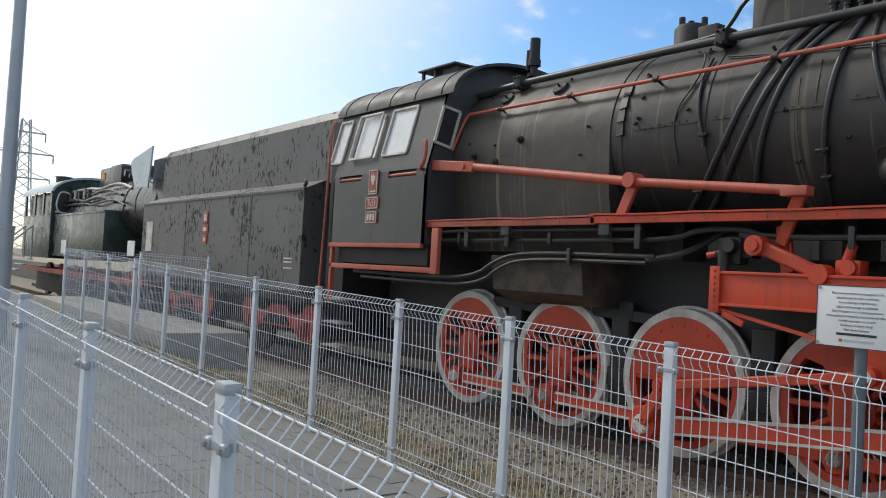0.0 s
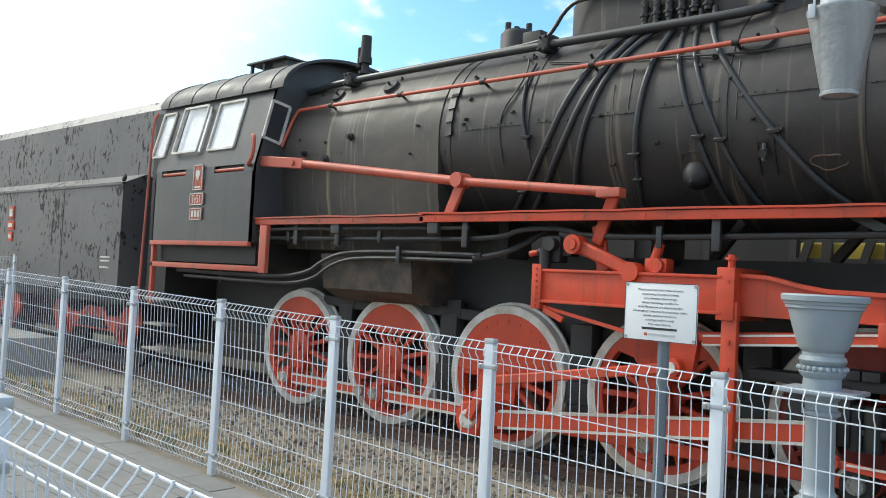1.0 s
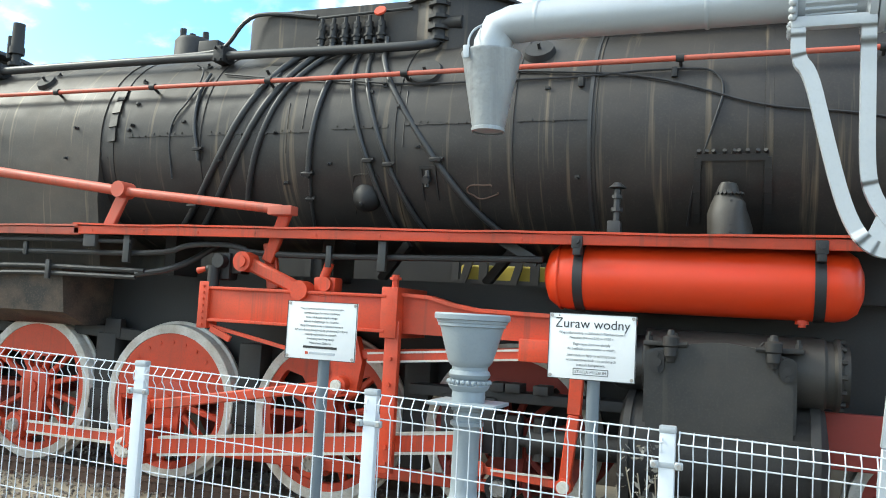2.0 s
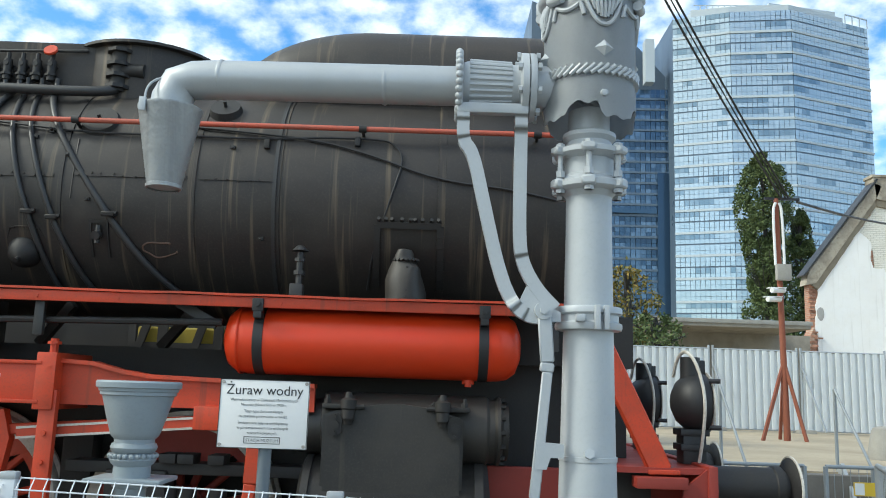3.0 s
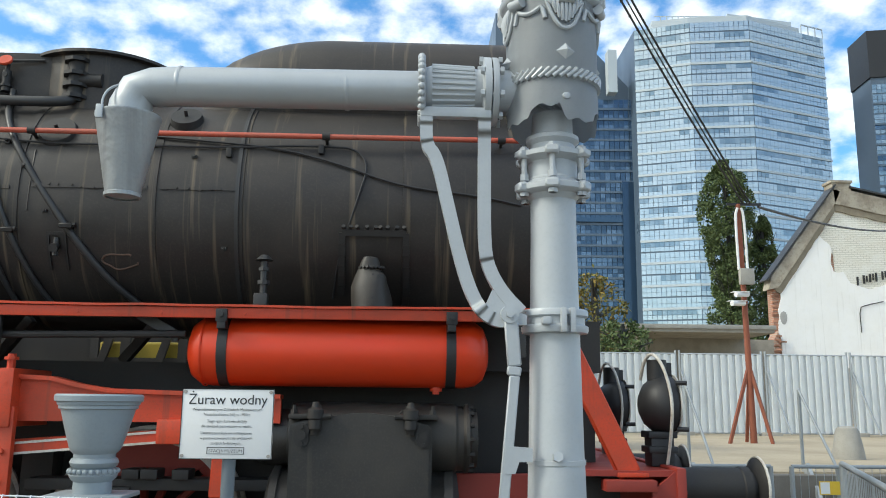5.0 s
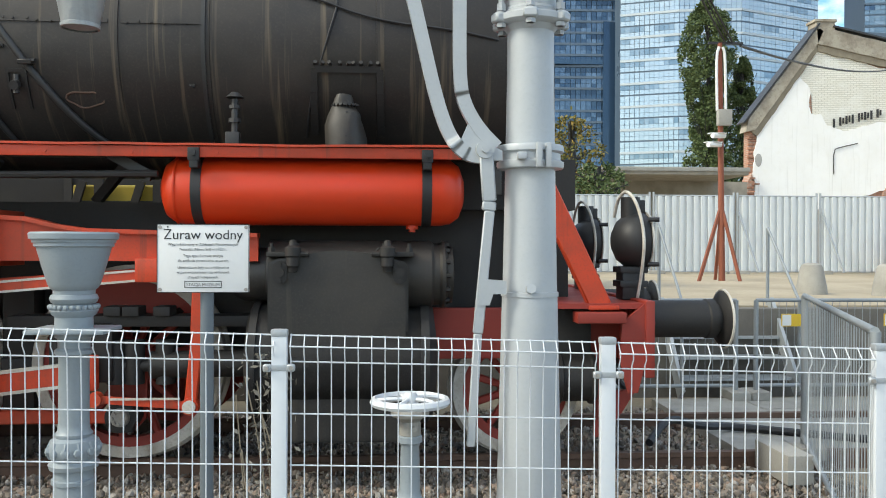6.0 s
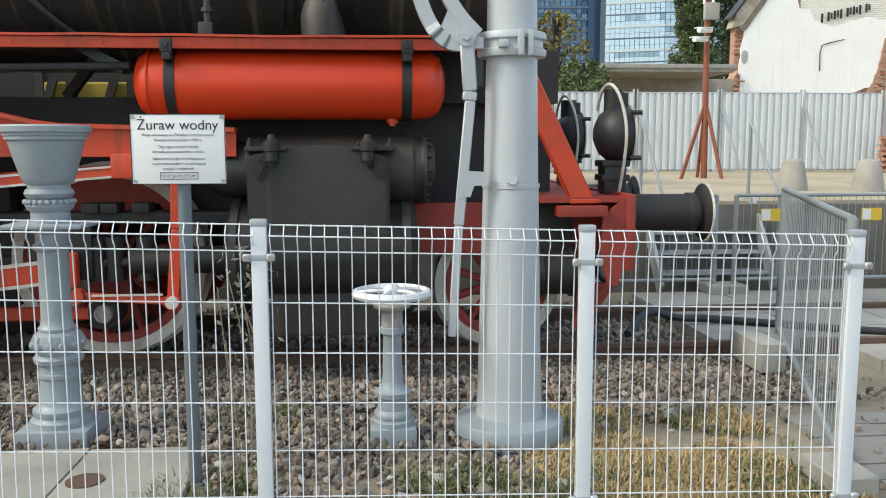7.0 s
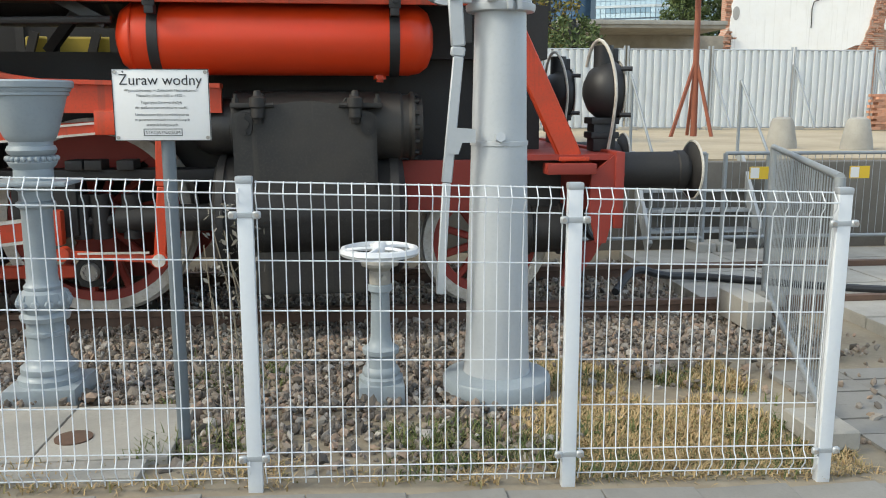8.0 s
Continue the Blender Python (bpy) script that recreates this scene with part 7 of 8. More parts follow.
for x, y in ((6.87, 9.0), (7.78, 8.5), (10.3, 8.9)):
    bm = turn_shape(B(), [(0.0, 0.84), (0.23, 0.84), (0.22, 1.0), (0.165, 1.30), (0.14, 1.35), (0.08, 1.375), (0, 1.38)], Matrix.Translation((x, y, 0)), 24)
    solid("bollard", bm, CONCRETE, "squat pale concrete bollard with a rounded top", "bollard", "concrete bollards")

HOARD = paint("hoarding_sheet", (0.64, 0.675, 0.69), (0.54, 0.57, 0.585), 0.5, metal=0.0, patch=0.4)
HY = 18.0
for k in range(9):
    x0 = 0.6 + 2.24 * k
    zb = 0.92
    ob = thing("hoarding", (x0, HY, zb), "pale corrugated metal hoarding panel on the terrace", "hoarding", "hoarding panels")
    bm = B()
    prev = None
    n = 11
    for j in range(n):
        a = x0 + 0.05 + 2.1 * j / n
        w = 2.1 / n
        pts = [(a, 0.0), (a + w * 0.30, 0.0), (a + w * 0.38, -0.06), (a + w * 0.84, -0.06), (a + w * 0.92, 0.0), (a + w, 0.0)]
        for (xa, ya), (xb, yb) in zip(pts, pts[1:]):
            v = [bm.verts.new(p) for p in ((xa, HY + ya, zb + 0.06), (xb, HY + yb, zb + 0.06), (xb, HY + yb, zb + 2.02), (xa, HY + ya, zb + 2.02))]
            bm.faces.new(v)
    bmesh.ops.remove_doubles(bm, verts=bm.verts, dist=0.001)
    bmesh.ops.solidify(bm, geom=bm.faces[:], thickness=0.004)
    part("corrugated_sheet", bm, HOARD, ob, smooth=False)
    bm = rod(B(), (x0, HY - 0.02, zb - 0.05), (x0, HY - 0.02, zb + 2.12), 0.028)
    rod(bm, (x0 + 2.14, HY - 0.02, zb - 0.05), (x0 + 2.14, HY - 0.02, zb + 2.12), 0.028)
    rod(bm, (x0, HY - 0.02, zb + 2.03), (x0 + 2.14, HY - 0.02, zb + 2.03), 0.022)
    rod(bm, (x0, HY - 0.02, zb + 0.05), (x0 + 2.14, HY - 0.02, zb + 0.05), 0.022)
    part("tube_frame", bm, ZINC, ob)
    bm = bar(B(), (x0 + 0.02, HY - 0.05, zb + 1.6), (x0 + 0.25, HY - 0.75, zb + 0.05), 0.04, 0.04)
    part("prop", bm, ZINC, ob)
    part("foot_block", box(B(), x0 - 0.2, x0 + 0.25, HY - 0.25, HY + 0.15, zb - 0.08, zb + 0.08, 0.02), CONCRETE, ob)

# rust-red mast with cameras and a cable
mast = thing("camera_mast", (7.52, 14.0, 0.88), "rust-red steel mast with white cameras and braced legs", "mast")
RUSTRED = paint("rust_red_primer", (0.25, 0.075, 0.04), (0.15, 0.06, 0.04), 0.7)
part("tube", rod(B(), (7.52, 14.0, 0.85), (7.45, 14.0, 5.95), 0.07, 0.05, 14), RUSTRED, mast)
for dx_, dy_ in ((-0.55, -0.1), (0.28, -0.3), (0.05, 0.5)):
    part("brace", bar(B(), (7.52 + dx_, 14 + dy_, 0.85), (7.5, 14.0, 2.5), 0.06, 0.06), RUSTRED, mast)
for dx_ in (-0.10, 0.09):
    part("conduit", hose(B(), [(7.47 + dx_, 13.93, 4.5), (7.45 + dx_, 13.93, 5.7), (7.45 + dx_ * 0.4, 13.93, 5.85)], 0.03, 8, 2), SIGN, mast, "white conduit")
part("switch_box", box(B(), 7.36, 7.66, 13.82, 13.95, 4.18, 4.52, 0.015), CONCRETE, mast, "cream switch box")
for x, z in ((7.34, 3.95), (7.25, 3.76)):
    bm = rod(B(), (x + 0.18, 13.9, z + 0.02), (x - 0.14, 13.75, z), 0.055, seg=14)
    box(bm, x - 0.18, x + 0.18, 13.76, 13.92, z + 0.05, z + 0.065)
    part("camera_housing", bm, SIGN, mast, "white camera housing")
part("cross_arm", bar(B(), (7.2, 14, 5.95), (7.95, 14, 5.95), 0.05, 0.05), CLIP, mast)
for k, off in enumerate((0.0, 0.07, 0.16)):
    a, b = Vector((7.7 - off, 13.95, 5.97)), Vector((CABLE_END[0] + off * 0.9, CABLE_END[1], CABLE_END[2]))
    pts = [a.lerp(b, f) - Vector((0, 0, (0.5 + 0.15 * k) * 4 * f * (1 - f))) for f in [j / 14 for j in range(15)]]
    bm = hose(B(), pts, 0.022 if k != 1 else 0.014, 6, 1)
    for f in range(1, 60):
        if k == 2:
            g = f / 60 * 14
            j = int(g)
            p = pts[j].lerp(pts[j + 1], g - j)
            rod(bm, p - Vector((0.02, 0, 0.02)), p + Vector((0.02, 0, 0.02)), 0.012, seg=5)
    solid("overhead_cable", bm, CLIP, "sagging black overhead cable tied to the mast", "cable", "overhead cables")
pts = [Vector((7.9, 14, 5.9)).lerp(Vector((23.5, 32.9, 9.75)), f) - Vector((0, 0, 0.35 * 4 * f * (1 - f))) for f in [j / 12 for j in range(13)]]
solid("overhead_cable", hose(B(), pts, 0.03, 6, 1), CLIP, "black cable from the mast to the white house", "cable", "overhead cables")

# low flat-roofed shelter behind the hoarding
SHELL = paint("shelter_concrete", (0.33, 0.30, 0.25), (0.22, 0.20, 0.17), 0.9, patch=0.7)
shelter = thing("flat_roof_shelter", (11, 28, 0.9), "low old shelter with a thin weathered flat concrete roof", "shelter")
part("roof", box(B(), 7.5, 13.65, 26.5, 32, 4.25, 4.50, 0.03), SHELL, shelter)
part("roof_edge", box(B(), 7.45, 13.68, 26.44, 26.5, 4.38, 4.53, 0.01), CONCRETE, shelter)
part("back_wall", box(B(), 8.0, 14.9, 29.5, 29.8, 0.9, 4.25), SHELL, shelter, smooth=False)
bm = slab(B(), [(26.8, 4.25), (27.6, 3.3), (27.6, 0.9), (28.2, 0.9), (28.2, 4.25)], "x", 8.7, 9.1)
part("bracket_pier", bm, SHELL, shelter, smooth=False)

# white gabled house: brick wall, plaster that has fallen off in part, coping
def course_material(name, face, other, mortar, bump, stain):
    """Brick courses 0.085 m high on an upright wall that looks towards -y."""
    m, n, l, b = nodes(name)
    tc = n.new("ShaderNodeTexCoord")
    sp = n.new("ShaderNodeSeparateXYZ")
    l.new(tc.outputs["Object"], sp.inputs[0])
    cb = n.new("ShaderNodeCombineXYZ")
    l.new(sp.outputs["X"], cb.inputs[0])
    l.new(sp.outputs["Z"], cb.inputs[1])
    t = n.new("ShaderNodeTexBrick")
    t.inputs["Scale"].default_value = 1.0
    t.inputs["Brick Width"].default_value, t.inputs["Row Height"].default_value, t.inputs["Mortar Size"].default_value = 0.27, 0.085, 0.010
    for key, c in (("Color1", face), ("Color2", other), ("Mortar", mortar)):
        t.inputs[key].default_value = (*c, 1)
    l.new(cb.outputs[0], t.inputs["Vector"])
    big = noise_at(n, l, 1.1, 5.0, 0.65)
    c = blend(n, l, spread(n, l, big, 0.48, 0.68, 0.0, 0.6), t.outputs["Color"], stain)
    l.new(c, b.inputs["Base Color"])
    b.inputs["Roughness"].default_value = 0.9
    inv = n.new("ShaderNodeMath")
    inv.operation = "SUBTRACT"
    inv.inputs[0].default_value = 1.0
    l.new(t.outputs["Fac"], inv.inputs[1])
    bumped(n, l, b, inv.outputs[0], bump, 0.02)
    return m


def ragged(points, amount, seed):
    """An outline with broken, uneven edges between its corners."""
    out = []
    for (x0, z0), (x1, z1) in zip(points, points[1:] + points[:1]):
        n = max(1, int(math.hypot(x1 - x0, z1 - z0) / 0.16))
        for k in range(n):
            f = k / n
            x, z = x0 + (x1 - x0) * f, z0 + (z1 - z0) * f
            a, b = noise.noise(Vector((x * 2.3, z * 2.3, seed))), noise.noise(Vector((x * 2.3, z * 2.3, seed + 5)))
            out.append((x + amount * a, z + amount * b))
    return out


PLASTER = paint("white_plaster", (0.90, 0.89, 0.87), (0.82, 0.80, 0.76), 0.85, patch=0.5, coarse=0.7, fine=5.0, streak=(0.55, 0.53, 0.49), streak_amount=0.35, bump=0.2)
BRICK = course_material("old_brick", (0.34, 0.155, 0.10), (0.42, 0.22, 0.15), (0.40, 0.36, 0.30), 0.6, (0.40, 0.34, 0.28))
WHITEWASH = course_material("whitewashed_brick", (0.82, 0.80, 0.72), (0.77, 0.74, 0.65), (0.55, 0.52, 0.45), 0.6, (0.83, 0.82, 0.77))
CORNICE = paint("dirty_cornice", (0.40, 0.36, 0.29), (0.20, 0.165, 0.13), 0.9, patch=0.9, coarse=1.5, fine=8.0, bump=0.4)
RENDER = paint("grey_render", (0.42, 0.41, 0.39), (0.30, 0.29, 0.27), 0.9, patch=0.7, coarse=2.0, bump=0.4)
house = thing("gabled_house", (20, 33, 0.9), "white plastered gable house with bare brick at its edges", "house")
G = [(16.5, 0.9), (16.5, 7.0), (19.65, 11.1), (30.0, 8.9), (30.0, 0.9)]
part("gable_wall", slab(B(), G, "y", 33.0, 33.5), BRICK, house, "old brick gable wall", smooth=False)
brow = [(18.75, 9.2), (19.62, 10.42), (22.0, 9.9), (29.8, 8.3), (29.8, 6.0), (22.6, 7.0), (20.9, 6.7), (20.1, 6.95), (19.85, 7.45), (19.4, 7.5), (19.3, 8.6), (18.9, 8.9)]
part("whitewashed_brick", slab(B(), ragged(brow, 0.10, 2.0), "y", 32.96, 33.0), WHITEWASH, house, "cream whitewashed brick where plaster is gone", smooth=False)
coat = [(16.85, 3.0), (16.72, 4.8), (16.82, 6.7), (17.1, 7.35), (18.05, 8.55), (18.8, 9.3), (19.25, 8.75), (19.35, 7.62), (19.78, 7.56), (20.08, 7.1), (20.9, 6.85), (22.6, 7.25), (29.6, 6.2), (29.6, 4.6), (23.6, 4.9), (23.2, 4.3), (22.3, 4.05), (20.8, 3.7), (19.4, 3.15), (17.9, 2.6)]
part("plaster", slab(B(), ragged(coat, 0.13, 4.0), "y", 32.92, 32.99), PLASTER, house, "white plaster broken off at the edges", smooth=False)
foot = [(16.6, 0.9), (16.95, 3.1), (18.0, 2.9), (19.4, 3.4), (20.8, 3.9), (21.4, 4.1), (22.0, 4.1), (22.2, 2.6), (22.4, 0.9)]
part("plinth_render", slab(B(), ragged(foot, 0.10, 6.0), "y", 32.945, 33.0), RENDER, house, "grey patched render at the foot", smooth=False)
part("round_patch", slab(B(), ragged([(16.93 + 0.17 * math.cos(a), 5.5 + 0.30 * math.sin(a)) for a in [j * math.pi / 6 for j in range(12)]], 0.05, 8.0), "y", 32.905, 32.95), RENDER, house, smooth=False)
# a sloping brick buttress at the corner
bm = slab(B(), [(15.75, 0.9), (15.85, 3.6), (16.55, 4.9), (16.6, 0.9)], "y", 32.7, 33.4)
part("buttress", bm, BRICK, house, "sloping bare brick buttress", smooth=False)
bm = slab(B(), ragged([(16.3, 6.75), (16.45, 7.35), (19.6, 11.45), (19.85, 11.3), (19.6, 10.75), (16.75, 6.85)], 0.02, 3.0), "y", 32.82, 33.5)
part("coping", bm, CORNICE, house, "weathered gable coping", smooth=False)
bm = slab(B(), ragged([(16.6, 6.75), (19.58, 10.72), (19.6, 10.42), (16.85, 6.55)], 0.05, 9.0), "y", 32.88, 33.0)
part("cornice_course", bm, SOIL, house, "dirty brick course below the coping", smooth=False)
bm = slab(B(), ragged([(19.55, 11.4), (20.4, 11.35), (30.2, 9.3), (30.2, 8.5), (19.6, 10.72)], 0.03, 4.0), "y", 32.82, 33.5)
part("coping", bm, CORNICE, house, "weathered gable coping", smooth=False)
bm = slab(B(), ragged([(19.6, 10.75), (30.0, 8.52), (30.0, 8.25), (19.6, 10.4)], 0.06, 7.0), "y", 32.88, 33.0)
part("cornice_course", bm, SOIL, house, "dirty brick course below the coping", smooth=False)
bm = bar(B(), (16.2, 33.15, 7.15), (19.65, 33.15, 11.62), 0.8, 0.07)
bar(bm, (20.3, 33.15, 11.52), (30.4, 33.15, 9.36), 0.8, 0.08)
part("roof_edge", bm, PIPE, house, "dark roof edge", smooth=False)
bm = box(B(), 19.52, 20.4, 32.85, 33.6, 11.2, 11.75, 0.02)
box(bm, 19.45, 20.47, 32.8, 33.65, 11.72, 11.84, 0.015)
part("chimney", bm, CORNICE, house, smooth=False)
for k in range(8):
    bm = B()
    x = 20.36 + k * 0.29
    z = 7.0 + 0.065 * k
    box(bm, x, x + 0.09, 32.895, 32.925, z + 0.02 * (k % 3), z + 0.40)
    if k % 3:
        box(bm, x + 0.15, x + 0.22, 32.895, 32.925, z + 0.12, z + 0.42 - 0.05 * (k % 2))
    part("faded_mark", bm, CYL, house, "worn dark painted bars", smooth=False)
bm = hose(B(), [(20.4, 32.9, 4.9), (20.38, 32.9, 6.0), (20.7, 32.9, 6.12), (21.5, 32.9, 6.3)], 0.022, 5, 1)
part("old_wire", bm, CYL, house)
# brick pier at the broken corner of the wall
bm = slab(B(), ragged([(22.6, 0.9), (22.5, 3.6), (22.9, 4.4), (23.2, 5.4), (23.35, 6.4), (23.8, 6.4), (23.9, 0.9)], 0.08, 1.0), "y", 32.85, 33.0)
part("bare_pier", bm, BRICK, house, "bare red brick pier", smooth=False)
single = paint("single_brick", (0.42, 0.20, 0.125), (0.52, 0.33, 0.24), 0.9, patch=0.6, coarse=8.0, random_tint=0.35)
ob = lay("brick", box(B(), -0.12, 0.12, -0.03, 0.03, -0.034, 0.034, 0.006), single)
brick_mesh = ob.data
bpy.data.objects.remove(ob)
for k in range(170):
    if k < 70:
        z = 0.95 + 6.0 * random.random()
        x = 16.52 + 0.2 * random.random()
        y = 32.985
    elif k < 110:
        z = 1.0 + 3.7 * random.random()
        x = 15.95 + 0.5 * random.random() + max(0.0, z - 3.4) * 0.4
        y = 32.685
    else:
        z = 3.0 + 3.3 * random.random()
        x = 22.75 + 0.22 * (z - 3.0) + 0.55 * random.random()
        y = 32.84
    z = round(z / 0.085) * 0.085
    ob = new("brick", brick_mesh)
    ob.location = (x, y, z)
    ob.parent, ob.matrix_parent_inverse = house, Matrix.Translation(-rest(house))

# stack of old bricks in front of the hoarding
stack = thing("brick_stack", (14.1, 17.1, 0.92), "loose stack of old reddish bricks beside the hoarding", "bricks")
for row in range(13):
    for j in range(7):
        for deep in range(2):
            if row > 10 and random.random() < 0.4:
                continue
            ob = new("brick", brick_mesh)
            ob.matrix_basis = pose(13.5 + 0.25 * j + (0.12 if row % 2 else 0) + random.uniform(-0.02, 0.02), 16.95 + 0.15 * deep + random.uniform(-0.015, 0.015), 0.93 + 0.034 + 0.069 * row, 0, 0, random.uniform(-5, 5)) @ Matrix.Diagonal((1, 2, 1, 1))
            ob.parent, ob.matrix_parent_inverse = stack, Matrix.Translation(-rest(stack))


# ---- towers ----
def pane_material(name, dark, light, gloss):
    m, n, l, b = nodes(name)
    g = n.new("ShaderNodeNewGeometry")
    c = blend(n, l, spread(n, l, g.outputs["Random Per Island"], 0.25, 1.0), dark, light)
    l.new(c, b.inputs["Base Color"])
    b.inputs["Roughness"].default_value, b.inputs["Metallic"].default_value = gloss, 0.55
    return m


def curtain(ob, corners, z0, z1, storey, pitch, glass, dim, band, share=0.3, line=2):
    """Each storey of each run: a pale sill strip, and above it panes of which runs stand dark; every second floor a proud band."""
    light, dark, bands = ([], []), ([], []), B()
    for a, b in zip(corners, corners[1:]):
        a, b = Vector((*a, 0)), Vector((*b, 0))
        d = b - a
        n = max(1, round(d.length / pitch))
        out = Vector((d.y, -d.x, 0)).normalized() * 0.12
        z, k = z0, 0
        while z + storey <= z1:
            left, state = 0, False
            level = share * random.uniform(0.3, 1.7)
            for j in range(n):
                if left <= 0:
                    state = random.random() < level
                    left = random.randint(2, 7)
                left -= 1
                p, q = a + d * ((j + 0.05) / n) + out, a + d * ((j + 0.95) / n) + out
                for lo, hi, (verts, faces) in ((z + storey * 0.10, z + storey * 0.47, light), (z + storey * 0.50, z + storey * 0.97, dark if state else light)):
                    n0 = len(verts)
                    verts += [(p.x, p.y, lo), (q.x, q.y, lo), (q.x, q.y, hi), (p.x, p.y, hi)]
                    faces.append((n0, n0 + 1, n0 + 2, n0 + 3))
            if k % line == 0:
                up_ = Vector((0, 0, z + storey * 0.03))
                bar(bands, a + out * 2 + up_, b + out * 2 + up_, 0.4, storey * 0.20)
            z += storey
            k += 1
    for name, (verts, faces), material in (("window_panes", light, glass), ("dark_panes", dark, dim)):
        mesh = bpy.data.meshes.new(name)
        mesh.from_pydata(verts, [], faces)
        mesh.materials.append(material)
        w = new(name, mesh)
        w["kind"] = "stuff"
        w.parent, w.matrix_parent_inverse = ob, Matrix.Translation(-rest(ob))
    part("floor_band", bands, band, ob, smooth=False)["kind"] = "stuff"


CORE = paint("tower_core", (0.10, 0.14, 0.19), (0.08, 0.11, 0.15), 0.35, patch=0.3, coarse=0.05)
BAND = paint("pale_band", (0.50, 0.56, 0.60), (0.42, 0.47, 0.52), 0.5, coarse=0.05)
PALE = pane_material("pale_glass", (0.42, 0.52, 0.585), (0.48, 0.57, 0.63), 0.16)
MID = pane_material("shaded_glass", (0.20, 0.29, 0.36), (0.30, 0.39, 0.46), 0.14)
NAVY = pane_material("dark_blue_glass", (0.035, 0.07, 0.12), (0.06, 0.11, 0.17), 0.15)
DEEP = pane_material("deep_blue_glass", (0.05, 0.10, 0.17), (0.14, 0.22, 0.32), 0.15)
plan = [(73.5, 256), (90, 249), (108.5, 246), (139, 258)]
t1 = thing("office_tower", (105, 265, 0), "tall pale-blue glass office tower with rows of windows", "tower")
part("core", slab(B(), plan + [(139, 295), (74, 295)], "z", 0, 125), CORE, t1, smooth=False)
curtain(t1, plan, 2, 125.4, 3.62, 1.55, PALE, MID, BAND)
bm = slab(B(), [(79, 254), (90, 250.5), (108.5, 247.5), (130, 256), (130, 290), (79, 290)], "z", 125, 127.6)
part("roof_parapet", bm, BAND, t1, smooth=False)
bm = slab(B(), [(104, 252), (128, 257), (128, 285), (104, 285)], "z", 127.6, 130.2)
for x in range(82, 104, 2):
    bar(bm, (x, 253.5, 127.6), (x, 253.5, 129.4), 0.3, 0.3, (0, 1, 0))
bar(bm, (80, 254, 129.4), (104, 252.5, 129.4), 0.3, 0.3)
part("roof_plant", bm, BAND, t1, smooth=False)
bm = B()
for a, b in (((130, 254.5), (139, 258)),):
    for f in (0.0, 0.33, 0.66, 1.0):
        x, y = a[0] + (b[0] - a[0]) * f, a[1] + (b[1] - a[1]) * f
        bar(bm, (x, y, 125), (x, y, 128.2), 0.3, 0.3, (0, 1, 0))
    bar(bm, (*a, 128.2), (*b, 128.2), 0.3, 0.4)
part("roof_screen", bm, BAND, t1, smooth=False)
plan = [(28, 285), (50, 262), (74.5, 262)]
t2 = thing("office_tower", (55, 275, 0), "dark-blue glass tower with a slanted top", "tower")
part("core", slab(B(), [(28, 0), (28, 135), (62, 122), (74.5, 108), (74.5, 0)], "y", 266, 300), CORE, t2, smooth=False)
curtain(t2, [(44, 264.5), (74.5, 263)], 2, 106, 3.62, 1.7, DEEP, NAVY, CORE, share=0.3, line=1)
part("dark_recess", slab(B(), [(69.5, 2), (69.8, 74.5), (74.3, 74.2), (74.2, 2)], "y", 262.3, 262.9), NAVY, t2, smooth=False)
part("plant_floor", box(B(), 50, 69.6, 262.6, 263.4, 60.6, 62.2), NAVY, t2, smooth=False)
part("fin", box(B(), 65, 68, 258, 262, 104, 119), BAND, t2, smooth=False)
plan = [(157, 262), (208, 250)]
t3 = thing("office_tower", (175, 270, 0), "dark glass tower with a black top storey", "tower")
part("core", slab(B(), plan + [(208, 264), (158, 276)], "z", 0, 113), CORE, t3, smooth=False)
curtain(t3, plan, 2, 112, 3.62, 1.6, MID, DEEP, CORE)
part("top_storey", slab(B(), [(156.5, 261.5), (208.5, 249.5), (209, 264), (157.5, 276)], "z", 113, 130), CLIP, t3, smooth=False)
part("sign_mark", bar(B(), (163, 259.2, 124), (175, 256.4, 124), 0.3, 3.0), SIGN, t3, smooth=False)
low = thing("office_block", (140, 200, 0), "low dark modern office block", "building")
part("block", box(B(), 120, 160, 200, 220, 0, 56), CORE, low, smooth=False)
curtain(low, [(119.8, 199.5), (160, 199.5)], 30, 55, 3.6, 1.6, DEEP, NAVY, CORE)


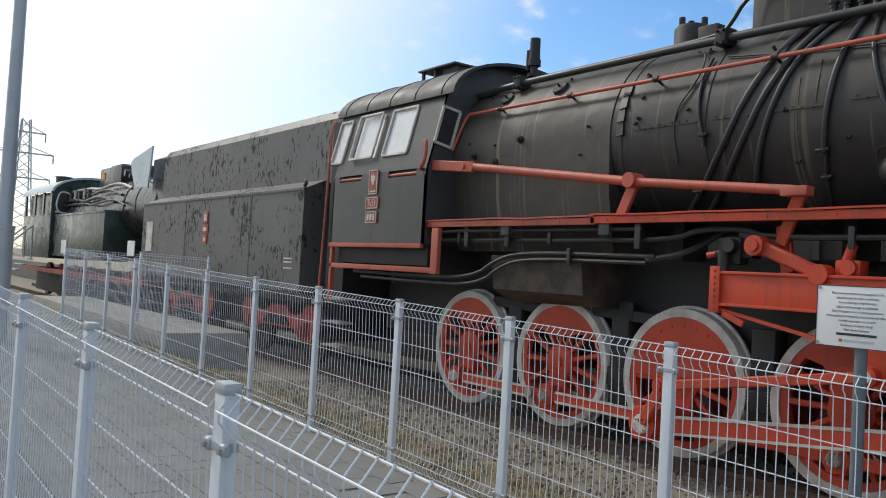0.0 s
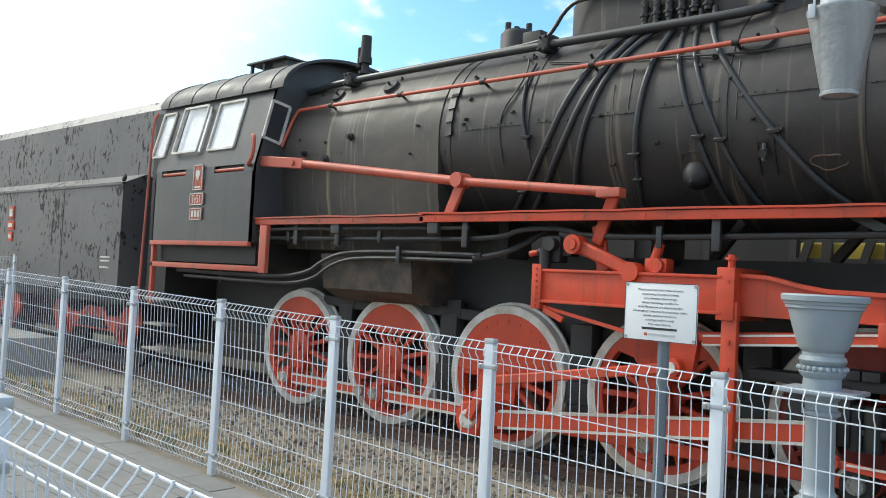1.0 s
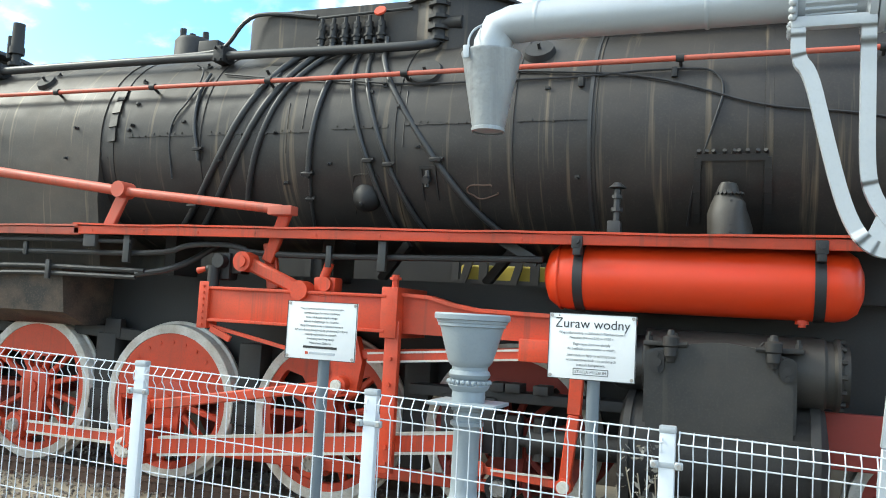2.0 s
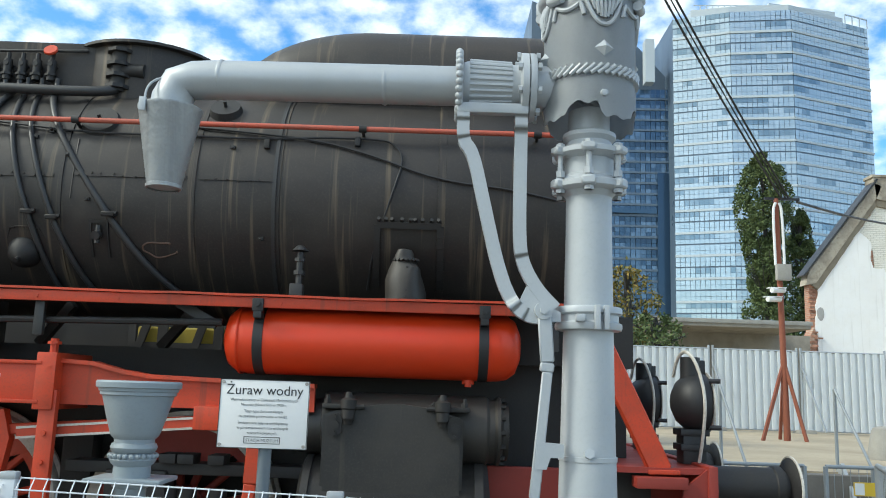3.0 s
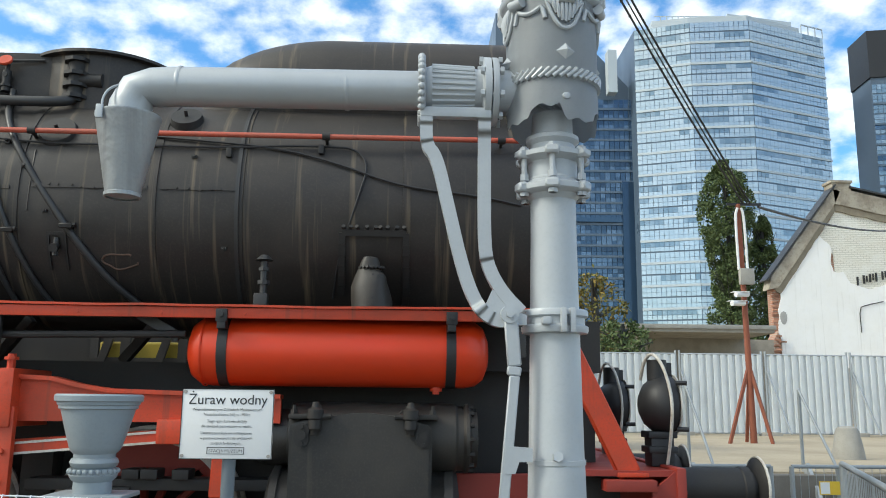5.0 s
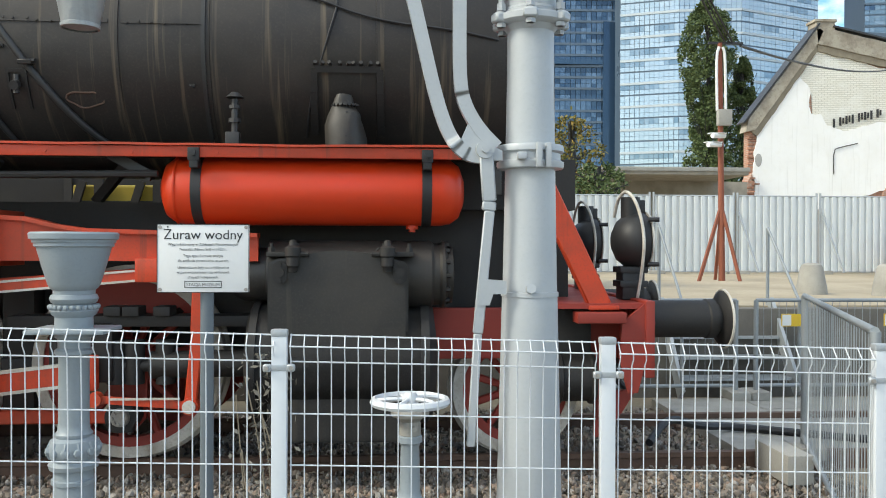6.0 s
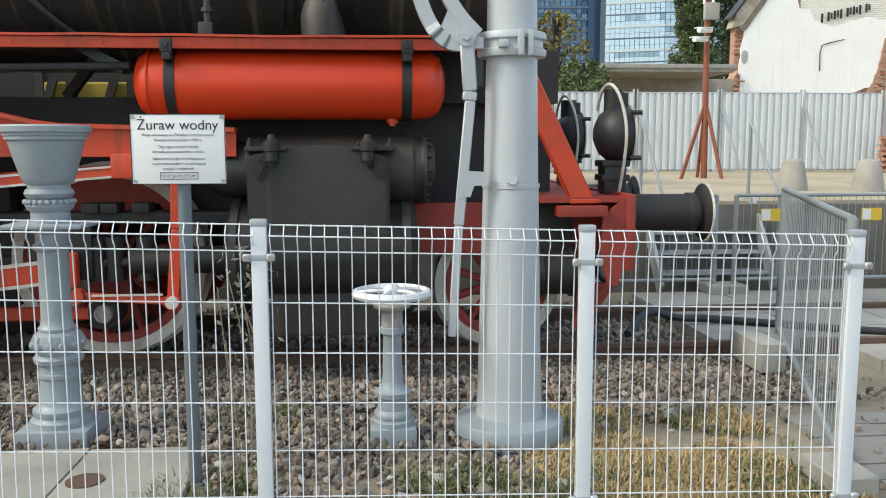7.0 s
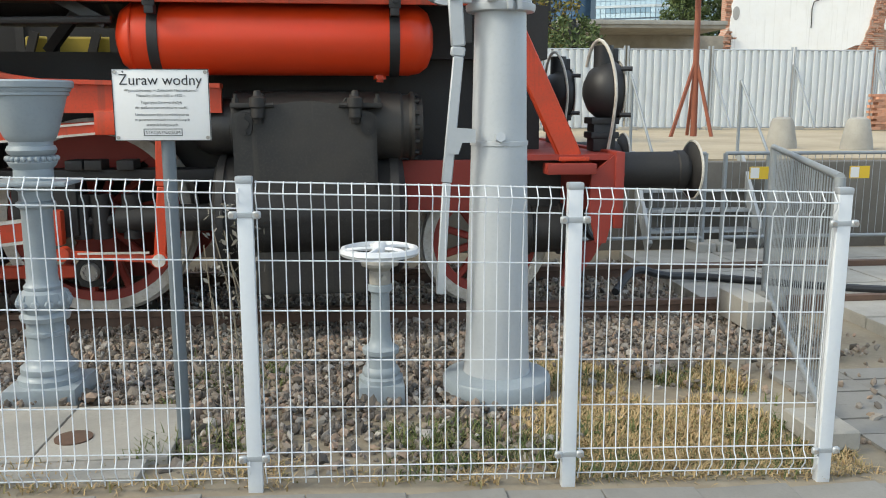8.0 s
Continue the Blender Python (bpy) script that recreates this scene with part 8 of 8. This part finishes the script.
# ---- trees ----
def tree(at, height_, wide, leaf, count, label, slim=True, bare=0.0, leaf_size=0.22):
    x, y, z = at
    ob = thing("tree", at, label, "tree")
    bm = B()
    hose(bm, [(x, y, z - 0.2), (x + 0.1, y, z + height_ * 0.5), (x, y + 0.1, z + height_ * 0.95)], 0.16 if slim else 0.12, 8, 2)
    limbs = []
    for k in range(26):
        f = random.uniform(0.15, 0.9)
        a = random.uniform(0, 6.28)
        r = wide * (0.9 if slim else 1.0) * math.sin(min(1.0, 0.25 + f) * math.pi * 0.8) * random.uniform(0.6, 1.0)
        p = Vector((x, y, z + height_ * f))
        q = p + Vector((math.cos(a) * r, math.sin(a) * r, height_ * (0.16 if slim else 0.1)))
        rod(bm, p, q, 0.05, 0.015, 6)
        limbs.append((p, q))
    part("trunk", bm, SOOT, ob, "grey-brown trunk and limbs")
    verts, faces = [], []
    for k in range(count):
        f = random.uniform(0.08, 1.0) if slim else random.uniform(0.3, 1.0)
        girth = wide * (0.75 + 0.25 * math.sin(f * 9 + x)) * math.sin(math.pi * min(1.0, 0.12 + 0.88 * f) ** 1.3) ** (0.42 if slim else 0.6)
        rr, aa = girth * math.sqrt(random.random()), random.uniform(0, 6.28)
        c = Vector((x + rr * math.cos(aa), y + rr * math.sin(aa), z + height_ * f + random.gauss(0, 0.1)))
        if noise.noise(c * (1.1 if slim else 2.2)) < -0.02 + bare:
            continue
        a = Vector((random.gauss(0, 1), random.gauss(0, 1), random.gauss(0, 1))).normalized() * leaf_size * random.uniform(0.6, 1.2)
        b = Vector((random.gauss(0, 1), random.gauss(0, 1), random.gauss(0, 1))).cross(a).normalized() * leaf_size * 0.5
        n0 = len(verts)
        verts += [tuple(c - a), tuple(c + b), tuple(c + a), tuple(c - b)]
        faces.append((n0, n0 + 1, n0 + 2, n0 + 3))
    mesh = bpy.data.meshes.new("crown")
    mesh.from_pydata(verts, [], faces)
    mesh.materials.append(leaf)
    c = new("crown", mesh)
    c.parent, c.matrix_parent_inverse = ob, Matrix.Translation(-rest(ob))
    return ob


tree((25.2, 60, 0.9), 19.9, 2.9, LEAF, 60000, "tall slender poplar with dense dark green leaves", leaf_size=0.135)
tree((28.4, 61, 0.9), 15.6, 2.4, LEAF, 36000, "slender poplar with dark green leaves", leaf_size=0.135)
tree((6.6, 24.5, 0.9), 5.2, 1.5, AUTUMN, 3600, "small tree with yellowing leaves beside the shelter", slim=False, leaf_size=0.09)
tree((7.0, 22.5, 0.9), 3.4, 1.4, LEAF, 4200, "dark green shrub beside the shelter", slim=False, leaf_size=0.08)
tree((2.0, 21.0, 0.9), 4.5, 1.6, AUTUMN, 3600, "small tree with yellow-green leaves behind the locomotive", slim=False, leaf_size=0.09)

# yellow rail crane beyond the locomotive, seen between its frames
# yellow lowered in colour for the shade the vehicle stands in
YELLOW = paint("shaded_yellow_paint", (0.36, 0.27, 0.03), (0.22, 0.17, 0.04), 0.6)
machine = thing("yellow_rail_wagon", (-2.5, 8.2, 0.9), "yellow rail vehicle beyond the locomotive, shade put into its colour", "rail vehicle")
part("body", box(B(), -3.7, 1.9, 7.9, 9.6, 1.3, 2.40, 0.03), YELLOW, machine, smooth=False)
bm = B()
for k in range(8):
    x = -3.9 + 0.75 * k
    bar(bm, (x, 7.85, 1.3), (x + 0.35, 7.85, 2.45), 0.06, 0.10)
    box(bm, x + 0.5, x + 0.62, 7.82, 7.9, 1.2, 2.5)
for z in (1.45, 1.75, 2.1):
    box(bm, -3.8, 2.0, 7.84, 7.9, z, z + 0.09)
part("lattice_frame", bm, SOOT, machine, smooth=False)
part("underframe", box(B(), -3.6, 1.8, 8.0, 9.4, 0.9, 1.3), SOOT, machine, smooth=False)

# dark wagon shape added behind it, blocks bright sky in the gaps
wagon = thing("dark_wagon", (-8.0, 11.0, 0.9), "dark wagon-shaped block added to shut out the sky beyond the locomotive", "wagon")
part("body", box(B(), -24, 2.6, 10.2, 12.6, 1.5, 4.0, 0.05), SOOT, wagon)
part("underframe", box(B(), -23.8, 2.4, 10.4, 12.4, 0.9, 1.5), SOOT, wagon, smooth=False)
for k in range(18):
    part("plank_rib", box(B(), -23.5 + 1.45 * k, -23.38 + 1.45 * k, 10.12, 10.2, 1.5, 4.0), SOOT, wagon, smooth=False)

# ---- second locomotive beyond the tender ----
GREEN = paint("dark_green_paint", (0.020, 0.042, 0.034), (0.035, 0.06, 0.05), 0.26, patch=0.4, dent=0.2)
GLOSS = paint("glossy_black_paint", (0.018, 0.019, 0.021), (0.035, 0.036, 0.038), 0.24, patch=0.4, dent=0.2)
# pale blue stands in for sky mirrored on glossy roof and deflector
SKYGREY = paint("sky_sheen_grey", (0.42, 0.50, 0.54), (0.34, 0.41, 0.45), 0.3, patch=0.4)
ORANGE = paint("orange_plate", (0.62, 0.27, 0.03), (0.5, 0.22, 0.04), 0.5)
second = thing("green_tank_locomotive", (-28.0, YC, RAIL), "dark green tank locomotive standing behind the tender", "locomotive")
side = part("side_tank", box(B(), -31.0, -24.5, 2.7, 5.22, 1.45, 2.88, 0.03), GREEN, second, "dark green side tank")
bm = box(B(), -31.0, -24.5, 2.685, 2.70, 2.80, 2.86, 0.004)
box(bm, -31.0, -24.5, 2.685, 2.70, 1.47, 1.53, 0.004)
part("tank_beading", bm, GREEN, side)
bm = turn_shape(B(), [(0, -31), (0.90, -31), (0.90, -24.2), (0.92, -24.2), (0.92, -24.0), (0.90, -24.0), (0.90, -21.2), (0.8, -21.1), (0, -21.0)], along_x(YC, 3.0), 40)
part("boiler", bm, GLOSS, second, "glossy black boiler")
bm = box(B(), -36.0, -31.1, 2.6, 5.32, 1.36, 2.9, 0.02)
for x in (-36.0, -34.2, -32.7, -31.4):
    box(bm, x, x + 0.28, 2.6, 2.65, 2.85, 3.7)
    box(bm, x, x + 0.28, 5.27, 5.32, 2.85, 3.7)
# filler block added inside, keeps sky from showing through the windows
box(bm, -35.6, -31.6, 2.75, 5.17, 1.4, 3.7)
front_edge = [(2.6, 1.36), (2.6, 3.6)] + [(YC - 1.3 * math.cos(radians(a)), 3.7 + 0.52 * math.sin(radians(a))) for a in range(12, 169, 12)] + [(5.32, 3.6), (5.32, 1.36)]
slab(bm, front_edge, "x", -31.16, -31.1)
gcab = part("cab", bm, GREEN, second, "dark green cab")
roof = [(YC - 1.42 * math.cos(radians(a)), 3.62 + 0.66 * math.sin(radians(a))) for a in range(4, 177, 8)]
roof += [(YC - 1.36 * math.cos(radians(a)), 3.60 + 0.60 * math.sin(radians(a))) for a in range(176, 3, -8)]
part("cab_roof", slab(B(), roof, "x", -36.4, -30.9), SKYGREY, gcab, "curved cab roof with a pale sky reflection in its colour")
bm = turn_shape(B(), [(0.0, 4.2), (0.3, 4.2), (0.3, 4.42), (0.36, 4.44), (0, 4.5)], Matrix.Translation((-34.0, YC - 0.4, 0)), 20)
part("roof_vent", bm, GLOSS, gcab)
corners = [(2.72, 2.98), (3.22, 2.94), (3.25, 3.62), (3.0, 3.70), (2.80, 3.66)]
bm = hose(B(), [(-31.08, y, z) for y, z in corners + corners[:2]], 0.03, 6, 2)
gframe = part("window_frame", bm, SIGN, gcab, "white rounded window frame")
part("pane", slab(B(), corners, "x", -31.1, -31.085), CYL, gframe, "dark glass pane", smooth=False)
bm = slab(B(), [(-22.75, 4.10), (-22.5, 4.2), (-20.98, 4.40), (-21.05, 3.9), (-21.18, 3.36), (-22.28, 3.44), (-22.6, 3.8)], "y", 2.84, 2.88)
rod(bm, (-21.9, 2.88, 3.7), (-21.9, 3.3, 3.5), 0.02, seg=6)
part("smoke_deflector", bm, SKYGREY, second, "smoke deflector plate with a pale sky reflection in its colour")
bm = box(B(), -28.3, -25.9, 3.45, 4.5, 3.75, 4.36, 0.05)
sandbox = part("sandbox", bm, GLOSS, second, "square glossy sandbox")
part("lid", box(B(), -27.6, -26.4, 3.6, 4.4, 4.36, 4.44, 0.03), GLOSS, sandbox)
part("plate", box(B(), -28.2, -27.7, 3.435, 3.45, 4.0, 4.2), ORANGE, sandbox, "small orange plate")
bm = turn_shape(B(), [(0, 3.7), (0.36, 3.7), (0.34, 4.1), (0.25, 4.26), (0, 4.3)], Matrix.Translation((-24.6, YC, 0)), 24)
rod(bm, (-24.6, 3.5, 4.0), (-24.6, 3.2, 4.0), 0.09)
rod(bm, (-24.3, 3.5, 3.9), (-24.3, 3.25, 3.9), 0.06)
part("dome", bm, GLOSS, second)
bm = slab(B(), [(2.95, 1.4), (2.95, 2.6), (3.1, 3.1), (3.1, 4.12), (3.4, 4.26), (4.5, 4.26), (4.8, 4.12), (4.8, 3.1), (4.97, 2.6), (4.97, 1.4)], "x", -21.6, -20.55)
part("front_plate", bm, GLOSS, second, "black smokebox front")
for k, (z, y, r) in enumerate(((3.35, 3.02, 0.05), (3.55, 3.10, 0.04), (3.72, 3.25, 0.05), (3.20, 2.96, 0.035))):
    pts = [(-31.0, y, z), (-29.0 + 0.4 * k, y, z), (-28.2 + 0.4 * k, y - 0.05, z - 0.12), (-26.5 + 0.6 * k, y, z + 0.04), (-24.6 + 0.4 * k, y - 0.03, z - 0.22)]
    part("boiler_pipe", hose(B(), pts, r, 8, 2), STEEL if k == 2 else GLOSS, second)
for k in range(5):
    x = -30.3 + 0.62 * k
    bm = rod(B(), (x, 3.05, 3.35), (x, 3.05, 3.62 + 0.08 * (k % 2)), 0.06, seg=10)
    rod(bm, (x - 0.12, 3.05, 3.5), (x + 0.12, 3.05, 3.5), 0.04, seg=8)
    part("boiler_valve", bm, STEEL if k % 2 else GLOSS, second)
for x in (-24.0, -22.9):
    bm = turn_shape(B(), [(0.90, x - 0.04), (0.915, x - 0.035), (0.915, x + 0.035), (0.90, x + 0.04)], along_x(YC, 3.0), 40)
    part("boiler_band", bm, GLOSS, second)
part("footplate", box(B(), -36, -20.6, 2.7, 5.2, 0.85, 1.0), REDSHADE, second, smooth=False)
part("frame", box(B(), -36, -20.5, 3.2, 4.7, 0.1, 0.9), SOOT, second, smooth=False)
for x in (-34, -32, -30, -28, -26, -23.5):
    m = Matrix.Translation((x, YF, RAIL + 0.6)) @ Matrix.Rotation(radians(-90), 4, "X")
    part("wheel", turn_shape(B(), [(0, 0), (0.45, 0.03), (0.5, 0), (0.6, 0), (0.6, 0.13), (0, 0.13)], m, 28), REDSHADE, second)
part("notice", box(B(), -29.6, -28.9, 2.68, 2.70, 1.55, 2.0), SIGN, second, smooth=False)
part("notice", box(B(), -22.0, -21.4, 2.68, 2.70, 1.6, 2.0), SIGN, second, smooth=False)
steps = thing("access_steps", (-33.6, 2.1, 0.7), "grey metal access steps with rails beside the cab", "steps")
for k in range(5):
    part("tread", box(B(), -34.4, -33.0, 1.5 + 0.2 * k, 1.7 + 0.2 * k, 0.45 + 0.2 * k, 0.49 + 0.2 * k), ZINC, steps, smooth=False)
for x in (-34.4, -33.0):
    bm = rod(B(), (x, 1.5, 0.4), (x, 1.5, 1.6), 0.03)
    rod(bm, (x, 1.5, 1.6), (x, 2.4, 2.5), 0.03)
    rod(bm, (x, 2.4, 1.3), (x, 2.4, 2.5), 0.03)
    part("hand_rail", bm, ZINC, steps)

# cross fence between the footpath fence and the tender
for k in range(2):
    copy_thing(far_panel, pose(CORNER[0], CORNER[1] + SPAN * k, fall(CORNER[0]), 0, 0, 90))
    copy_thing(far_post, pose(CORNER[0], CORNER[1] + SPAN * (k + 1), fall(CORNER[0])))
bm = box(B(), -24, -13.2, 0.9, 2.3, -0.2, 0.42, 0.02)
solid("low_platform", bm, CONCRETE, "low weathered concrete platform edge by the track", "platform", kind="structure")

# street lamp and a far lattice pylon
lamp_post = thing("street_lamp", LAMP, "tall grey steel lamp column on the footpath", "street lamp")
lx, ly, lz = LAMP
bm = turn_shape(B(), [(0.0, -0.3), (0.13, -0.3), (0.13, 1.6), (0.10, 1.63), (0.09, 3.0), (0.06, 9.0), (0, 9.0)], Matrix.Translation(LAMP), 20)
part("column", bm, ZINC, lamp_post)
part("arm", hose(B(), [(lx, ly, lz + 8.9), (lx, ly, lz + 9.3), (lx + 0.8, ly, lz + 9.5)], 0.04, 8, 2), ZINC, lamp_post)
bm = turn_shape(B(), [(0.105, 1.55), (0.14, 1.56), (0.14, 1.62), (0.105, 1.63)], Matrix.Translation(LAMP), 20)
part("band", bm, ZINC, lamp_post)
pylon = thing("lattice_pylon", PYLON, "distant grey steel lattice power pylon with haze in its colour", "pylon")
px, py, pz = PYLON
bm = B()
H = 34.0
for sx, sy in ((-1, -1), (-1, 1), (1, -1), (1, 1)):
    bar(bm, (px + sx * 2.6, py + sy * 2.6, pz), (px + sx * 0.9, py + sy * 0.9, pz + H), 0.25, 0.25, (1, 0, 0))
for k in range(14):
    f, g = k / 14, (k + 1) / 14
    wa, wb = 2.6 - 1.7 * f, 2.6 - 1.7 * g
    for s in (-1, 1):
        bar(bm, (px + wa, py - s * wa, pz + H * f), (px + wb, py + s * wb, pz + H * g), 0.15, 0.15, (1, 0, 0))
        bar(bm, (px - s * wa, py - wa, pz + H * f), (px + s * wb, py - wb, pz + H * g), 0.15, 0.15, (0, 1, 0))
# grey made paler and bluer to carry the haze of distance
PYLONGREY = paint("hazed_pylon_steel", (0.30, 0.36, 0.40), (0.24, 0.29, 0.33), 0.5)
part("tower_frame", bm, PYLONGREY, pylon, smooth=False)
for h, w in ((31, 4.5), (26, 6.5), (20, 6.0)):
    bm = bar(B(), (px, py - w, pz + h), (px, py + w, pz + h), 0.3, 0.3)
    bar(bm, (px, py - w, pz + h), (px, py, pz + h + 2), 0.15, 0.15)
    bar(bm, (px, py + w, pz + h), (px, py, pz + h + 2), 0.15, 0.15)
    for s in (-1, 1):
        rod(bm, (px, py + s * w, pz + h), (px, py + s * w, pz + h - 2.0), 0.15, seg=6)
    part("cross_arm", bm, PYLONGREY, pylon, smooth=False)

# a black hose and a concrete kerb block lying by the end of the rails
bm = hose(B(), [(2.6, 3.5, -0.02), (2.9, 3.9, 0.12), (3.2, 4.0, 0.0), (3.6, 4.2, -0.04), (4.6, 3.6, -0.05), (6.0, 3.2, -0.05)], 0.035, 8, 3)
solid("black_hose", bm, CLIP, "black rubber hose lying across the slabs", "hose")
bm = box(B(), 3.32, 3.52, 2.55, 3.1, -0.12, 0.1, 0.015)
solid("kerb_block", bm, CONCRETE, "short pale concrete kerb block by the barrier", "kerb")

# ---- crossing slabs and paving, piece by piece ----
crossing = tagged(placed("pavement_crossing", (5, 3, -0.1)), "worn pale concrete slabs where the track ends", "pavement", kind="structure")
for i in range(9):
    for j in range(7):
        x0, y0 = 3.35 + 1.0 * i, 1.45 + 0.62 * j
        if x0 < 3.6 + 0.16 * j and j < 3 and i == 0:
            continue
        bm = box(B(), x0 + random.uniform(0, 0.008), x0 + 0.99, y0, y0 + 0.605, -0.20, -0.075 + random.uniform(-0.006, 0.006), 0.008)
        part("slab", bm, CONCRETE, crossing, smooth=False)
for y in (YC - 0.75, YC + 0.75):
    bm = box(B(), 3.3, 12, y - 0.03, y + 0.03, -0.2, -0.05, 0.006)
    solid("flush_rail", bm, RUST, "rusty rail flush with the crossing slabs", "rail", "rails", smooth=False)

paving = tagged(placed("pavement", (-3, -2, 0)), "grey rectangular paving slabs on the footpath", "pavement", kind="structure")
PW, PH = 0.41, 0.21
meshes = []
for k in range(3):
    bm = box(B(), -PW / 2 + 0.002, PW / 2 - 0.002, -PH / 2 + 0.002, PH / 2 - 0.002, -0.06, 0.0, 0.004)
    ob = lay("paver", bm, PAVER)
    meshes.append(ob.data)
    bpy.data.objects.remove(ob)
verts, faces = [], []
count = 0
for j in range(38):
    y = -0.06 - PH / 2 - PH * j
    for i in range(-60, 28):
        x = i * PW + (PW / 2 if j % 2 else 0)
        z = fall(x) + random.uniform(-0.0015, 0.0015)
        if (x > -4.6 and x < 3.4 and y > -1.75) and count < 300:
            ob = new("paver", meshes[random.randrange(3)])
            ob.matrix_basis = pose(x, y, z, random.uniform(-0.3, 0.3), 1.57 + random.uniform(-0.3, 0.3), random.choice((0, 180)))
            ob.parent, ob.matrix_parent_inverse = paving, Matrix.Translation(-rest(paving))
            count += 1
        elif x > -24:
            n0 = len(verts)
            a, b = PW / 2 - 0.003, PH / 2 - 0.003
            for low_ in (0.0, 0.05):
                verts += [(x + p, y + q, z - 0.0275 * p - low_) for p, q in ((-a, -b), (a, -b), (a, b), (-a, b))]
            faces += [(n0, n0 + 1, n0 + 2, n0 + 3), (n0, n0 + 4, n0 + 5, n0 + 1), (n0 + 1, n0 + 5, n0 + 6, n0 + 2), (n0 + 2, n0 + 6, n0 + 7, n0 + 3), (n0 + 3, n0 + 7, n0 + 4, n0)]
for i in range(6):
    for j in range(7):
        x, y = 2.95 + 0.45 * i, 0.1 + 0.2 * j
        n0 = len(verts)
        z = -0.085 + random.uniform(-0.004, 0.004)
        for zz in (z, z - 0.05):
            verts += [(x, y, zz), (x + 0.44, y, zz), (x + 0.44, y + 0.19, zz), (x, y + 0.19, zz)]
        faces += [(n0, n0 + 1, n0 + 2, n0 + 3), (n0, n0 + 4, n0 + 5, n0 + 1), (n0 + 1, n0 + 5, n0 + 6, n0 + 2), (n0 + 2, n0 + 6, n0 + 7, n0 + 3), (n0 + 3, n0 + 7, n0 + 4, n0)]
mesh = bpy.data.meshes.new("more_pavers")
mesh.from_pydata(verts, [], faces)
mesh.materials.append(paint("grey_paving_field", (0.225, 0.22, 0.205), (0.175, 0.17, 0.155), 0.85, patch=0.6, bump=0.3))
ob = tagged(new("more_pavers", mesh), kind="stuff")
ob.parent, ob.matrix_parent_inverse = paving, Matrix.Translation(-rest(paving))
